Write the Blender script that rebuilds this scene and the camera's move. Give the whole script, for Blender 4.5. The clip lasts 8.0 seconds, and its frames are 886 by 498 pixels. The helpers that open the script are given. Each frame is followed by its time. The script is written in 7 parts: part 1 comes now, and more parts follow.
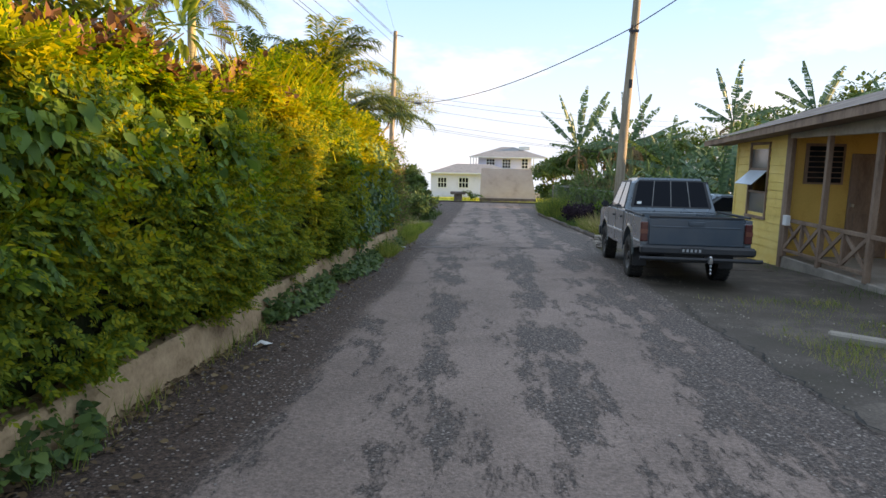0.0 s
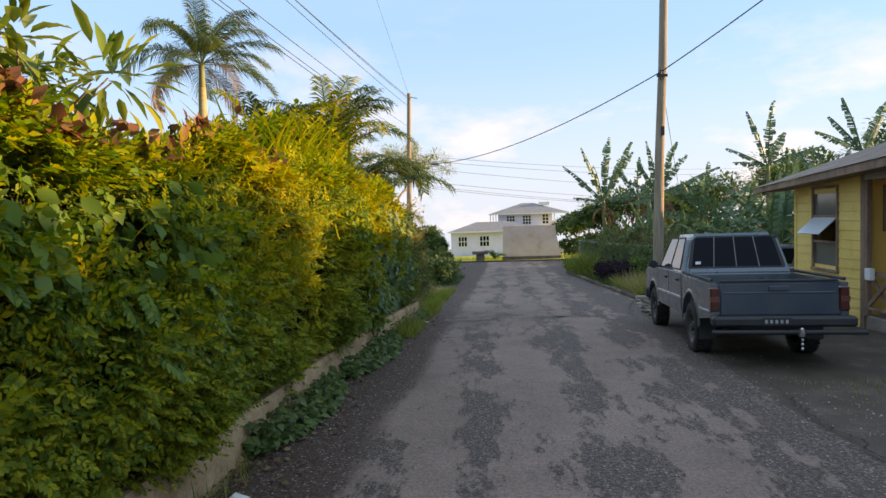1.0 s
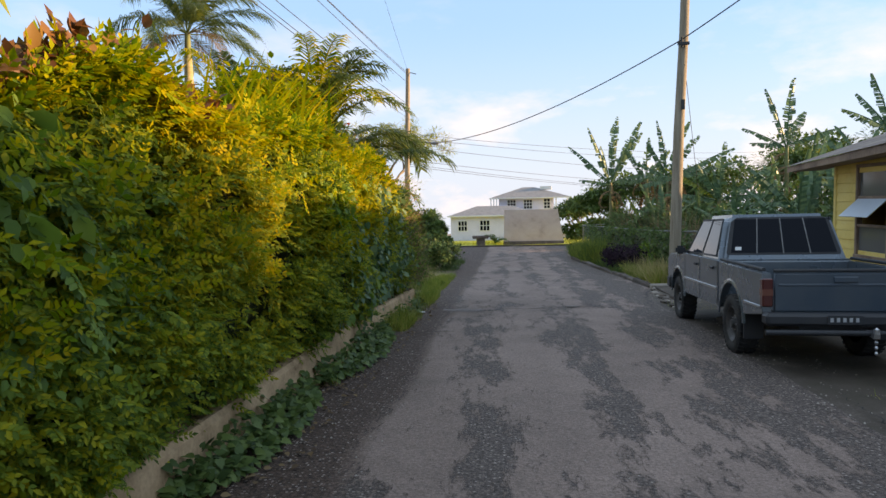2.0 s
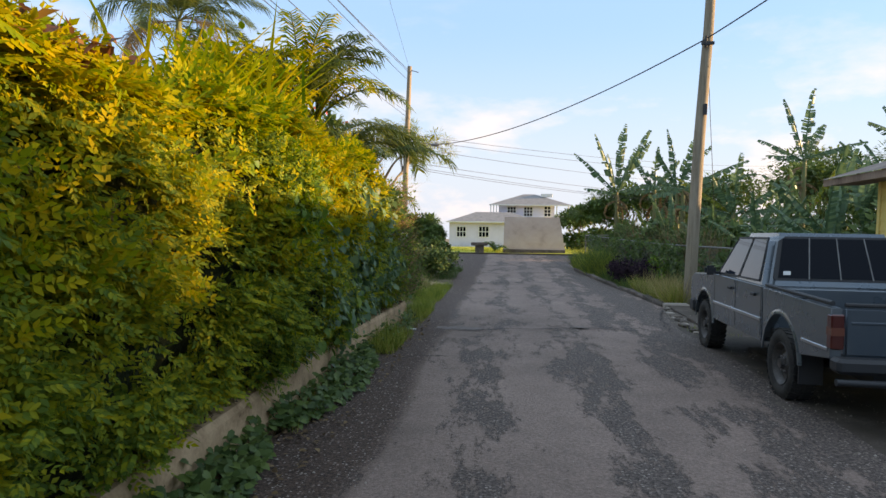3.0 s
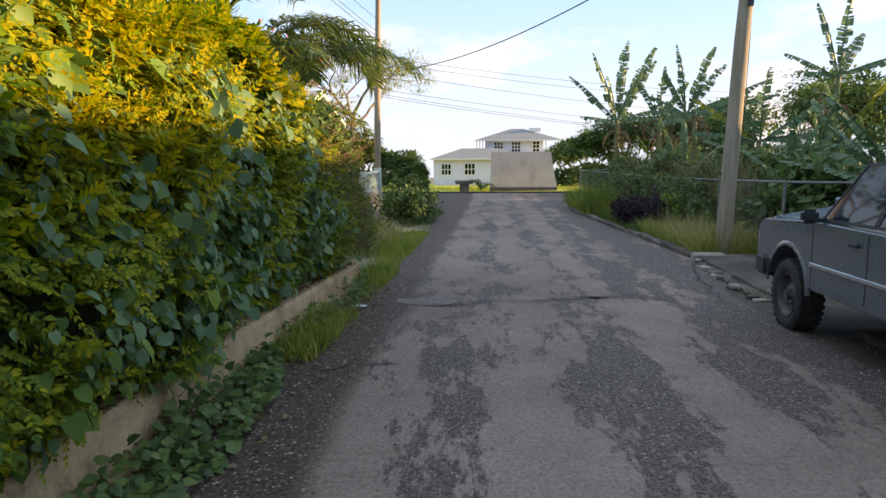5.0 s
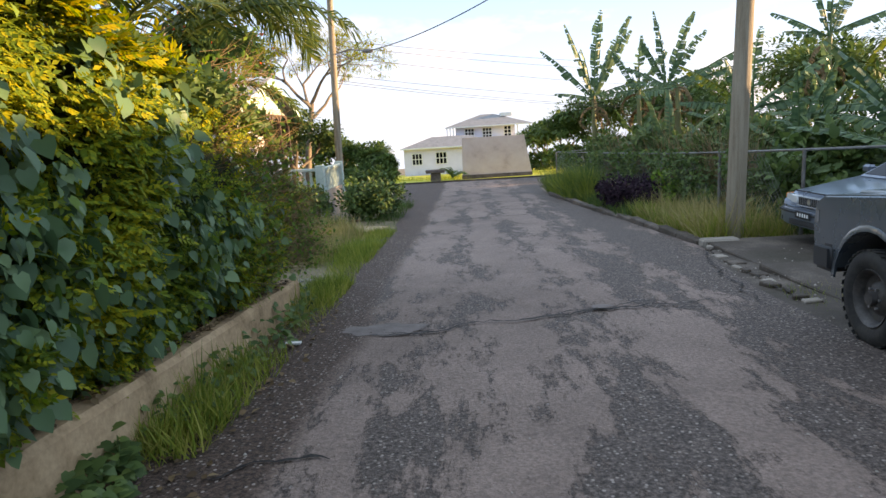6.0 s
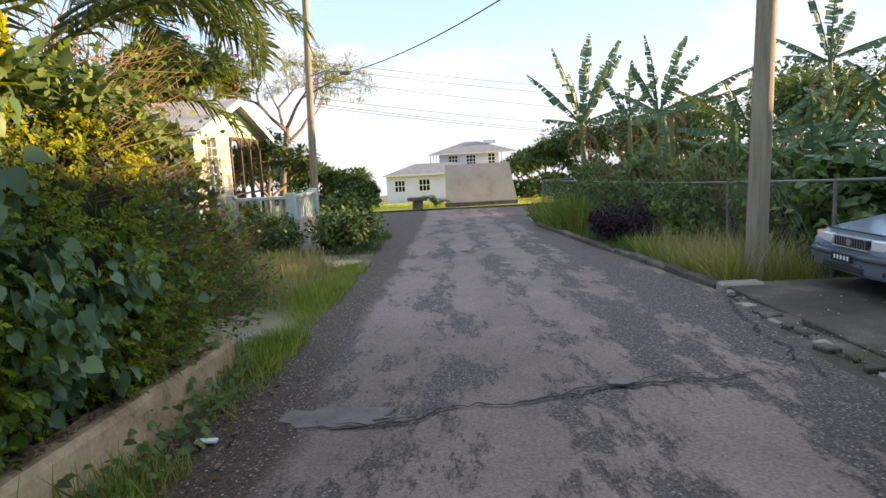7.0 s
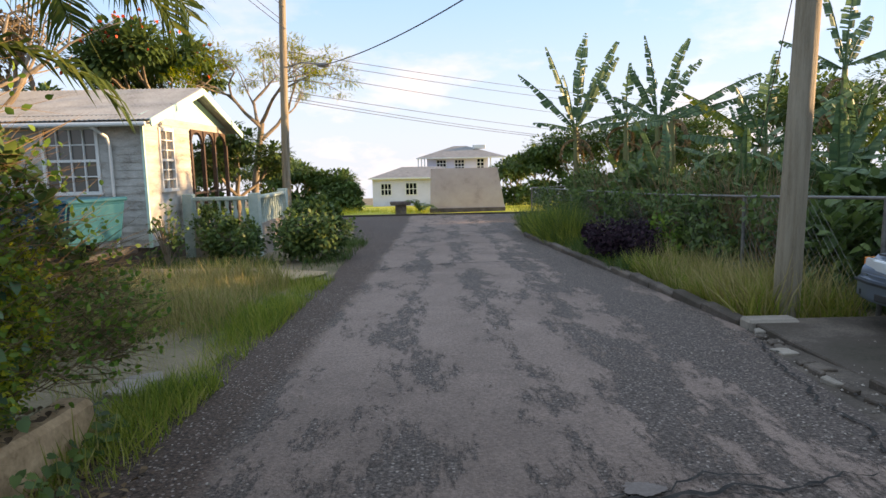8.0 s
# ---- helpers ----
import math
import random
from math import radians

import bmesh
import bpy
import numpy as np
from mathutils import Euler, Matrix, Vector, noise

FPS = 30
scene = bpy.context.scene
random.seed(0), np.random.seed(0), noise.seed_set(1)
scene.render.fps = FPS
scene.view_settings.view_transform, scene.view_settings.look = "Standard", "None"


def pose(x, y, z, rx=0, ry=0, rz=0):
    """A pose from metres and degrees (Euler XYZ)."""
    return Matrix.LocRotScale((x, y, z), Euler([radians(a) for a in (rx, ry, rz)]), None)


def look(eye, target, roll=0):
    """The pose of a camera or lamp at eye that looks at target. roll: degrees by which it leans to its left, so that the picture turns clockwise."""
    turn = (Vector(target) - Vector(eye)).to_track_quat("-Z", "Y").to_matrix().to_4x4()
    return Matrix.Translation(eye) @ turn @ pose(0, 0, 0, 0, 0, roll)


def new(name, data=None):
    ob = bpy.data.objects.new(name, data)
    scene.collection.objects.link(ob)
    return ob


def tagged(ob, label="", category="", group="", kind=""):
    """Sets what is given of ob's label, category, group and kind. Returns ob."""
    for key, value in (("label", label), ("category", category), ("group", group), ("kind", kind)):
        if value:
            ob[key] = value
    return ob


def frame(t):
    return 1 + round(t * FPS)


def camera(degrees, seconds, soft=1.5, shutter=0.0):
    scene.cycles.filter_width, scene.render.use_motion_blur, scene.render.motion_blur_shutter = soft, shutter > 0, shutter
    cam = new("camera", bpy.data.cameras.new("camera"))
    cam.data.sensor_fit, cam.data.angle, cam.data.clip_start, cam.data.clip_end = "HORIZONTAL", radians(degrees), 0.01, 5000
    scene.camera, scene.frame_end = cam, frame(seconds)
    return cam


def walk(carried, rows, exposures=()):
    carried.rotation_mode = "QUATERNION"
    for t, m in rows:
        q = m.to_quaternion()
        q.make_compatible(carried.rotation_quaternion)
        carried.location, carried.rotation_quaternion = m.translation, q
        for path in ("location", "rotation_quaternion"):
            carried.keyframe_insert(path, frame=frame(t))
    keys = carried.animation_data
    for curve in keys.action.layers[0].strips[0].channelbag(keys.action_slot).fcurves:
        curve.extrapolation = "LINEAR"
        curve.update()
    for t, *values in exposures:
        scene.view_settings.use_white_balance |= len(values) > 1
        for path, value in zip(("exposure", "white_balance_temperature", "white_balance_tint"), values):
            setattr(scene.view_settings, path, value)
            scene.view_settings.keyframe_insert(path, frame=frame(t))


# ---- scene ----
cam = camera(70.8, 8.0)
PATH = [
    (0, (0.0, 0.0, 1.5), (-0.129, 1.975, 1.211), 1.1),
    (0.5, (-0.055, 0.799, 1.501), (-0.206, 2.778, 1.256), 5.6),
    (1, (-0.178, 1.52, 1.604), (-0.377, 3.508, 1.502), -1.8),
    (1.5, (-0.189, 2.272, 1.559), (-0.355, 4.263, 1.464), -1.6),
    (1.7, (-0.245, 2.523, 1.471), (-0.439, 4.51, 1.348), -1.4),
    (2.8, (-0.352, 3.896, 1.531), (-0.556, 5.879, 1.362), -1.2),
    (3, (-0.391, 4.185, 1.48), (-0.583, 6.171, 1.343), 0.6),
    (3.5, (-0.314, 5.141, 1.427), (-0.425, 7.129, 1.24), -0.9),
    (4, (-0.37, 5.835, 1.426), (-0.57, 7.815, 1.231), 0.1),
    (4.5, (-0.402, 6.582, 1.344), (-0.634, 8.561, 1.18), -2.5),
    (4.7, (-0.389, 6.883, 1.329), (-0.544, 8.856, 1.04), -0.2),
    (6, (-0.305, 9.288, 1.154), (-0.385, 11.253, 0.789), -3.5),
    (6.5, (-0.331, 9.924, 1.179), (-0.311, 11.897, 0.855), -3.1),
    (6.6, (-0.291, 10.07, 1.194), (-0.241, 12.062, 1.018), -1.7),
    (6.8, (-0.188, 10.452, 1.189), (-0.163, 12.419, 0.826), -2.8),
    (7, (-0.266, 10.749, 1.119), (-0.289, 12.728, 0.835), -3.0),
    (7.5, (-0.183, 11.556, 1.098), (-0.109, 13.533, 0.81), -4.7),
    (8, (-0.038, 12.355, 1.047), (-0.02, 14.336, 0.776), -1.2),
]
walk(cam, [(t, look(eye, target, roll)) for t, eye, target, roll in PATH], exposures=[(0, 1.68, 8150, 22), (1.0, 1.42, 8150, 22), (1.5, 1.42, 8150, 22), (3.0, 1.40, 8150, 21), (4.5, 1.55, 8050, 21), (6.0, 1.80, 8150, 23), (6.5, 1.95, 8250, 24), (7.0, 1.75, 8250, 24), (8.0, 1.50, 8250, 23)])
# ---------------------------------------------------------------- light
SUN_ELEV, SUN_AZ = 10.0, 84.0
world = bpy.data.worlds.new("sky")
scene.world = world
world.use_nodes = True
wn, wl = world.node_tree.nodes, world.node_tree.links
wn.clear()
w_out = wn.new("ShaderNodeOutputWorld")
w_bg = wn.new("ShaderNodeBackground")
w_sky = wn.new("ShaderNodeTexSky")
w_sky.sky_type = "NISHITA"
w_sky.sun_disc = False
w_sky.sun_elevation, w_sky.sun_rotation = radians(SUN_ELEV), radians(SUN_AZ)
w_sky.air_density, w_sky.dust_density, w_sky.ozone_density = 1.0, 0.25, 3.0
w_bg.inputs["Strength"].default_value = 0.15
# thin cumulus low over the horizon
w_tc = wn.new("ShaderNodeTexCoord")
w_map = wn.new("ShaderNodeMapping")
w_map.inputs["Scale"].default_value = (2.2, 2.2, 5.5)
w_noise = wn.new("ShaderNodeTexNoise")
w_noise.inputs["Scale"].default_value, w_noise.inputs["Detail"].default_value, w_noise.inputs["Roughness"].default_value = 1.7, 9.0, 0.58
w_ramp = wn.new("ShaderNodeValToRGB")
w_ramp.color_ramp.elements[0].position, w_ramp.color_ramp.elements[1].position = 0.53, 0.70
w_sep = wn.new("ShaderNodeSeparateXYZ")
w_band = wn.new("ShaderNodeMapRange")
w_band.inputs["From Min"].default_value, w_band.inputs["From Max"].default_value = 0.34, 0.02
w_mul = wn.new("ShaderNodeMath")
w_mul.operation = "MULTIPLY"
w_mix = wn.new("ShaderNodeMixRGB")
w_mix.inputs["Color2"].default_value = (3.0, 2.9, 2.9, 1)
wl.new(w_tc.outputs["Generated"], w_map.inputs["Vector"])
wl.new(w_map.outputs["Vector"], w_noise.inputs["Vector"])
wl.new(w_noise.outputs["Fac"], w_ramp.inputs["Fac"])
wl.new(w_tc.outputs["Generated"], w_sep.inputs["Vector"])
wl.new(w_sep.outputs["Z"], w_band.inputs["Value"])
wl.new(w_ramp.outputs["Color"], w_mul.inputs[0])
wl.new(w_band.outputs["Result"], w_mul.inputs[1])
wl.new(w_mul.outputs["Value"], w_mix.inputs["Fac"])
# pale haze towards the horizon
w_hz = wn.new("ShaderNodeMapRange")
w_hz.interpolation_type = "SMOOTHSTEP"
w_hz.inputs["From Min"].default_value, w_hz.inputs["From Max"].default_value = 0.30, -0.03
w_hz.inputs["To Min"].default_value, w_hz.inputs["To Max"].default_value = 0.0, 0.85
w_mh = wn.new("ShaderNodeMixRGB")
w_mh.inputs["Color2"].default_value = (1.85, 2.32, 2.9, 1)
wl.new(w_sep.outputs["Z"], w_hz.inputs["Value"])
wl.new(w_hz.outputs["Result"], w_mh.inputs["Fac"])
w_veil = wn.new("ShaderNodeMixRGB")
w_veil.inputs["Fac"].default_value = 0.72
w_veil.inputs["Color2"].default_value = (0.98, 1.98, 3.4, 1)
wl.new(w_sky.outputs["Color"], w_veil.inputs["Color1"])
wl.new(w_veil.outputs["Color"], w_mh.inputs["Color1"])
wl.new(w_mh.outputs["Color"], w_mix.inputs["Color1"])
# made-up bright sheet high overhead, added to lift the light in shade
w_zr, w_zen = wn.new("ShaderNodeMapRange"), wn.new("ShaderNodeMixRGB")
w_zr.interpolation_type = "SMOOTHSTEP"
w_zr.inputs["From Min"].default_value, w_zr.inputs["From Max"].default_value = 0.24, 0.70
w_zr.inputs["To Min"].default_value, w_zr.inputs["To Max"].default_value = 0.0, 0.75
w_zen.inputs["Color2"].default_value = (1.75, 2.6, 3.6, 1)
wl.new(w_sep.outputs["Z"], w_zr.inputs["Value"])
wl.new(w_zr.outputs["Result"], w_zen.inputs["Fac"])
wl.new(w_mix.outputs["Color"], w_zen.inputs["Color1"])
wl.new(w_zen.outputs["Color"], w_bg.inputs["Color"])
wl.new(w_bg.outputs["Background"], w_out.inputs["Surface"])

sun_way = Vector((math.sin(radians(SUN_AZ)) * math.cos(radians(SUN_ELEV)), math.cos(radians(SUN_AZ)) * math.cos(radians(SUN_ELEV)), math.sin(radians(SUN_ELEV))))
sun = new("sun", bpy.data.lights.new("sun", "SUN"))
sun.data.energy, sun.data.angle, sun.data.color = 4.4, radians(0.6), (1.0, 0.77, 0.46)
sun.matrix_world = look(tuple(sun_way * 60), (0, 0, 0))

# ---------------------------------------------------------------- materials


def principled(name):
    m = bpy.data.materials.new(name)
    m.use_nodes = True
    n, l = m.node_tree.nodes, m.node_tree.links
    return m, n, l, n["Principled BSDF"]


def ramp_of(n, colours, lo=0.0, hi=1.0):
    r = n.new("ShaderNodeValToRGB")
    e = r.color_ramp.elements
    e[0].position, e[0].color = lo, (*colours[0], 1)
    e[1].position, e[1].color = hi, (*colours[-1], 1)
    for k, c in enumerate(colours[1:-1], 1):
        x = e.new(lo + (hi - lo) * k / (len(colours) - 1))
        x.color = (*c, 1)
    return r


def rough_mat(name, colours, rough=0.85, big=1.2, fine=40.0, bump=0.3, metal=0.0, stretch=(1, 1, 1), depth=0.01, spec=0.3):
    """A weathered surface: colour drifts over metres, grain and relief over centimetres."""
    m, n, l, b = principled(name)
    tc, mp = n.new("ShaderNodeTexCoord"), n.new("ShaderNodeMapping")
    mp.inputs["Scale"].default_value = stretch
    a, f = n.new("ShaderNodeTexNoise"), n.new("ShaderNodeTexNoise")
    a.inputs["Scale"].default_value, a.inputs["Detail"].default_value, a.inputs["Roughness"].default_value = big, 7, 0.65
    f.inputs["Scale"].default_value, f.inputs["Detail"].default_value = fine, 4
    mx = n.new("ShaderNodeMath")
    mx.operation = "MULTIPLY_ADD"
    mx.inputs[1].default_value = 0.35
    r = ramp_of(n, colours, 0.38, 0.85)
    l.new(tc.outputs["Object"], mp.inputs["Vector"])
    l.new(mp.outputs["Vector"], a.inputs["Vector"])
    l.new(mp.outputs["Vector"], f.inputs["Vector"])
    l.new(f.outputs["Fac"], mx.inputs[0])
    l.new(a.outputs["Fac"], mx.inputs[2])
    l.new(mx.outputs["Value"], r.inputs["Fac"])
    l.new(r.outputs["Color"], b.inputs["Base Color"])
    bp = n.new("ShaderNodeBump")
    bp.inputs["Strength"].default_value, bp.inputs["Distance"].default_value = bump, depth
    l.new(mx.outputs["Value"], bp.inputs["Height"])
    l.new(bp.outputs["Normal"], b.inputs["Normal"])
    b.inputs["Roughness"].default_value, b.inputs["Metallic"].default_value = rough, metal
    b.inputs["Specular IOR Level"].default_value = spec
    return m


def leaf_mat(name, colours, through_light=0.35, rough=0.5, drift=0.0, spec=0.3):
    """Leaves: each its own shade, some light passing through."""
    m, n, l, b = principled(name)
    g = n.new("ShaderNodeNewGeometry")
    r = ramp_of(n, colours)
    fac = g.outputs["Random Per Island"]
    if drift:
        tc, a, ad = n.new("ShaderNodeTexCoord"), n.new("ShaderNodeTexNoise"), n.new("ShaderNodeMath")
        a.inputs["Scale"].default_value, a.inputs["Detail"].default_value = 0.8, 3
        ad.operation, ad.use_clamp = "MULTIPLY_ADD", True
        sb = n.new("ShaderNodeMapRange")
        sb.inputs["From Min"].default_value, sb.inputs["From Max"].default_value = 0.35, 0.65
        sb.inputs["To Min"].default_value, sb.inputs["To Max"].default_value = -drift, drift
        l.new(tc.outputs["Object"], a.inputs["Vector"])
        l.new(a.outputs["Fac"], sb.inputs["Value"])
        ad.inputs[1].default_value = 1.0
        l.new(fac, ad.inputs[0])
        l.new(sb.outputs["Result"], ad.inputs[2])
        fac = ad.outputs["Value"]
    l.new(fac, r.inputs["Fac"])
    l.new(r.outputs["Color"], b.inputs["Base Color"])
    b.inputs["Roughness"].default_value, b.inputs["Specular IOR Level"].default_value = rough, spec
    t, mx = n.new("ShaderNodeBsdfTranslucent"), n.new("ShaderNodeMixShader")
    mx.inputs["Fac"].default_value = through_light
    l.new(r.outputs["Color"], t.inputs["Color"])
    l.new(b.outputs["BSDF"], mx.inputs[1])
    l.new(t.outputs["BSDF"], mx.inputs[2])
    l.new(mx.outputs["Shader"], n["Material Output"].inputs["Surface"])
    return m


def paint_mat(name, colour, rough=0.35, metal=0.0, coat=0.0, dust=0.15):
    m, n, l, b = principled(name)
    tc, a = n.new("ShaderNodeTexCoord"), n.new("ShaderNodeTexNoise")
    a.inputs["Scale"].default_value, a.inputs["Detail"].default_value = 3.0, 8
    dusty = tuple(c * (1 - dust) + d * dust for c, d in zip(colour, (0.32, 0.28, 0.22)))
    r = ramp_of(n, (colour, dusty), 0.4, 0.75)
    rr = n.new("ShaderNodeMapRange")
    rr.inputs["To Min"].default_value, rr.inputs["To Max"].default_value = rough * 0.8, min(1.0, rough * 1.6)
    l.new(tc.outputs["Object"], a.inputs["Vector"])
    l.new(a.outputs["Fac"], r.inputs["Fac"])
    l.new(a.outputs["Fac"], rr.inputs["Value"])
    l.new(rr.outputs["Result"], b.inputs["Roughness"])
    l.new(r.outputs["Color"], b.inputs["Base Color"])
    b.inputs["Metallic"].default_value, b.inputs["Coat Weight"].default_value = metal, coat
    b.inputs["Coat Roughness"].default_value = 0.08
    return m


def glass_mat(name, tint, rough=0.04, spec=0.3):
    m, n, l, b = principled(name)
    b.inputs["Base Color"].default_value = (*tint, 1)
    b.inputs["Roughness"].default_value, b.inputs["Specular IOR Level"].default_value = rough, spec
    return m


def road_mat():
    """Worn asphalt: pale bound surface, dark ravelled tracks along the road, aggregate grain."""
    m, n, l, b = principled("worn asphalt")
    tc = n.new("ShaderNodeTexCoord")
    m1, m2 = n.new("ShaderNodeMapping"), n.new("ShaderNodeMapping")
    m1.inputs["Scale"].default_value = (1.0, 0.42, 1.0)
    m2.inputs["Scale"].default_value = (1.0, 0.31, 1.0)
    tr, pa, ag, gr = (n.new("ShaderNodeTexNoise") for _ in range(4))
    tr.inputs["Scale"].default_value, tr.inputs["Detail"].default_value, tr.inputs["Roughness"].default_value = 0.75, 2, 0.5
    pa.inputs["Scale"].default_value, pa.inputs["Detail"].default_value, pa.inputs["Roughness"].default_value = 1.7, 14, 0.80
    ag.inputs["Scale"].default_value, ag.inputs["Detail"].default_value, ag.inputs["Roughness"].default_value = 38, 5, 0.72
    gr.inputs["Scale"].default_value, gr.inputs["Detail"].default_value = 0.35, 4
    vo = n.new("ShaderNodeTexVoronoi")
    vo.inputs["Scale"].default_value = 75
    for src in (tr,):
        l.new(m1.outputs["Vector"], src.inputs["Vector"])
    for src in (pa,):
        l.new(m2.outputs["Vector"], src.inputs["Vector"])
    for src in (ag, gr, vo):
        l.new(tc.outputs["Object"], src.inputs["Vector"])
    l.new(tc.outputs["Object"], m1.inputs["Vector"])
    l.new(tc.outputs["Object"], m2.inputs["Vector"])
    # wheel tracks: bands across x, broken up by noise
    sx = n.new("ShaderNodeSeparateXYZ")
    l.new(tc.outputs["Object"], sx.inputs["Vector"])
    wob = n.new("ShaderNodeMath")
    wob.operation = "MULTIPLY_ADD"
    wob.inputs[1].default_value = 0.5
    l.new(tr.outputs["Fac"], wob.inputs[0])
    l.new(sx.outputs["X"], wob.inputs[2])
    band = n.new("ShaderNodeMath")
    band.operation = "SINE"
    ph = n.new("ShaderNodeMath")
    ph.operation = "MULTIPLY_ADD"
    ph.inputs[1].default_value, ph.inputs[2].default_value = 6.0, 2.77
    l.new(wob.outputs["Value"], ph.inputs[0])
    l.new(ph.outputs["Value"], band.inputs[0])
    su = n.new("ShaderNodeMath")
    su.operation = "MULTIPLY_ADD"
    su.inputs[1].default_value = 0.042
    l.new(band.outputs["Value"], su.inputs[0])
    l.new(pa.outputs["Fac"], su.inputs[2])
    mask = n.new("ShaderNodeMapRange")
    mask.inputs["From Min"].default_value, mask.inputs["From Max"].default_value = 0.516, 0.548
    # older, darker strip along the wall side
    edge = n.new("ShaderNodeMapRange")
    edge.inputs["From Min"].default_value, edge.inputs["From Max"].default_value = -1.02, -1.2
    l.new(wob.outputs["Value"], edge.inputs["Value"])
    # and a broken one along the drive side
    e2 = n.new("ShaderNodeMapRange")
    e2.inputs["From Min"].default_value, e2.inputs["From Max"].default_value = 1.95, 2.75
    e2.inputs["To Max"].default_value = 0.14
    l.new(wob.outputs["Value"], e2.inputs["Value"])
    su2 = n.new("ShaderNodeMath")
    su2.operation = "ADD"
    l.new(su.outputs["Value"], su2.inputs[0])
    l.new(e2.outputs["Result"], su2.inputs[1])
    l.new(su2.outputs["Value"], mask.inputs["Value"])
    mxm = n.new("ShaderNodeMath")
    mxm.operation = "MAXIMUM"
    l.new(mask.outputs["Result"], mxm.inputs[0])
    l.new(edge.outputs["Result"], mxm.inputs[1])
    pale = ramp_of(n, ((0.155, 0.110, 0.089), (0.245, 0.176, 0.144), (0.33, 0.24, 0.198)), 0.3, 0.75)
    dark = ramp_of(n, ((0.046, 0.034, 0.028), (0.104, 0.078, 0.065), (0.185, 0.142, 0.120)), 0.34, 0.70)
    wide, both = n.new("ShaderNodeTexNoise"), n.new("ShaderNodeMath")
    wide.inputs["Scale"].default_value, wide.inputs["Detail"].default_value, wide.inputs["Roughness"].default_value = 1.5, 9, 0.7
    both.operation = "MULTIPLY_ADD"
    both.inputs[1].default_value = 0.55
    l.new(tc.outputs["Object"], wide.inputs["Vector"])
    half_gr = n.new("ShaderNodeMath")
    half_gr.operation, half_gr.inputs[1].default_value = "MULTIPLY", 0.45
    l.new(gr.outputs["Fac"], half_gr.inputs[0])
    l.new(wide.outputs["Fac"], both.inputs[0])
    l.new(half_gr.outputs["Value"], both.inputs[2])
    l.new(both.outputs["Value"], pale.inputs["Fac"])
    l.new(ag.outputs["Fac"], dark.inputs["Fac"])
    cm = n.new("ShaderNodeMixRGB")
    l.new(mxm.outputs["Value"], cm.inputs["Fac"])
    l.new(pale.outputs["Color"], cm.inputs["Color1"])
    l.new(dark.outputs["Color"], cm.inputs["Color2"])
    sp = n.new("ShaderNodeMixRGB")
    sp.blend_type = "MULTIPLY"
    sp.inputs["Fac"].default_value = 0.75
    spk = n.new("ShaderNodeMapRange")
    spk.inputs["From Min"].default_value, spk.inputs["From Max"].default_value = 0.35, 0.62
    spk.inputs["To Min"].default_value, spk.inputs["To Max"].default_value = 0.50, 1.25
    l.new(ag.outputs["Fac"], spk.inputs["Value"])
    # brown dirt washed along the wall side
    dirt, half = n.new("ShaderNodeMixRGB"), n.new("ShaderNodeMath")
    dirt.blend_type, half.operation = "MULTIPLY", "MULTIPLY"
    half.inputs[1].default_value = 0.8
    dirt.inputs["Color2"].default_value = (0.70, 0.53, 0.42, 1)
    l.new(edge.outputs["Result"], half.inputs[0])
    l.new(half.outputs["Value"], dirt.inputs["Fac"])
    l.new(cm.outputs["Color"], dirt.inputs["Color1"])
    l.new(dirt.outputs["Color"], sp.inputs["Color1"])
    l.new(spk.outputs["Result"], sp.inputs["Color2"])
    # pale stones left standing in the ravelled tracks
    st = n.new("ShaderNodeTexVoronoi")
    st.inputs["Scale"].default_value = 34
    l.new(tc.outputs["Object"], st.inputs["Vector"])
    sd, sc = n.new("ShaderNodeMapRange"), n.new("ShaderNodeSeparateXYZ")
    sd.inputs["From Min"].default_value, sd.inputs["From Max"].default_value = 0.36, 0.27
    l.new(st.outputs["Distance"], sd.inputs["Value"])
    l.new(st.outputs["Color"], sc.inputs["Vector"])
    pick = n.new("ShaderNodeMapRange")
    pick.inputs["From Min"].default_value, pick.inputs["From Max"].default_value = 0.45, 0.95
    pick.inputs["To Max"].default_value = 0.62
    l.new(sc.outputs["X"], pick.inputs["Value"])
    k1, k2 = n.new("ShaderNodeMath"), n.new("ShaderNodeMath")
    k1.operation = k2.operation = "MULTIPLY"
    l.new(sd.outputs["Result"], k1.inputs[0])
    l.new(pick.outputs["Result"], k1.inputs[1])
    l.new(k1.outputs["Value"], k2.inputs[0])
    l.new(mxm.outputs["Value"], k2.inputs[1])
    sm = n.new("ShaderNodeMixRGB")
    sm.inputs["Color2"].default_value = (0.50, 0.415, 0.36, 1)
    l.new(k2.outputs["Value"], sm.inputs["Fac"])
    l.new(sp.outputs["Color"], sm.inputs["Color1"])
    l.new(sm.outputs["Color"], b.inputs["Base Color"])
    hs = n.new("ShaderNodeMath")
    hs.operation = "MULTIPLY_ADD"
    hs.inputs[1].default_value = -0.5
    l.new(mxm.outputs["Value"], hs.inputs[0])
    l.new(ag.outputs["Fac"], hs.inputs[2])
    bp = n.new("ShaderNodeBump")
    bp.inputs["Strength"].default_value, bp.inputs["Distance"].default_value = 0.7, 0.012
    l.new(hs.outputs["Value"], bp.inputs["Height"])
    bp2 = n.new("ShaderNodeBump")
    bp2.inputs["Strength"].default_value, bp2.inputs["Distance"].default_value = 0.5, 0.006
    l.new(vo.outputs["Distance"], bp2.inputs["Height"])
    l.new(bp.outputs["Normal"], bp2.inputs["Normal"])
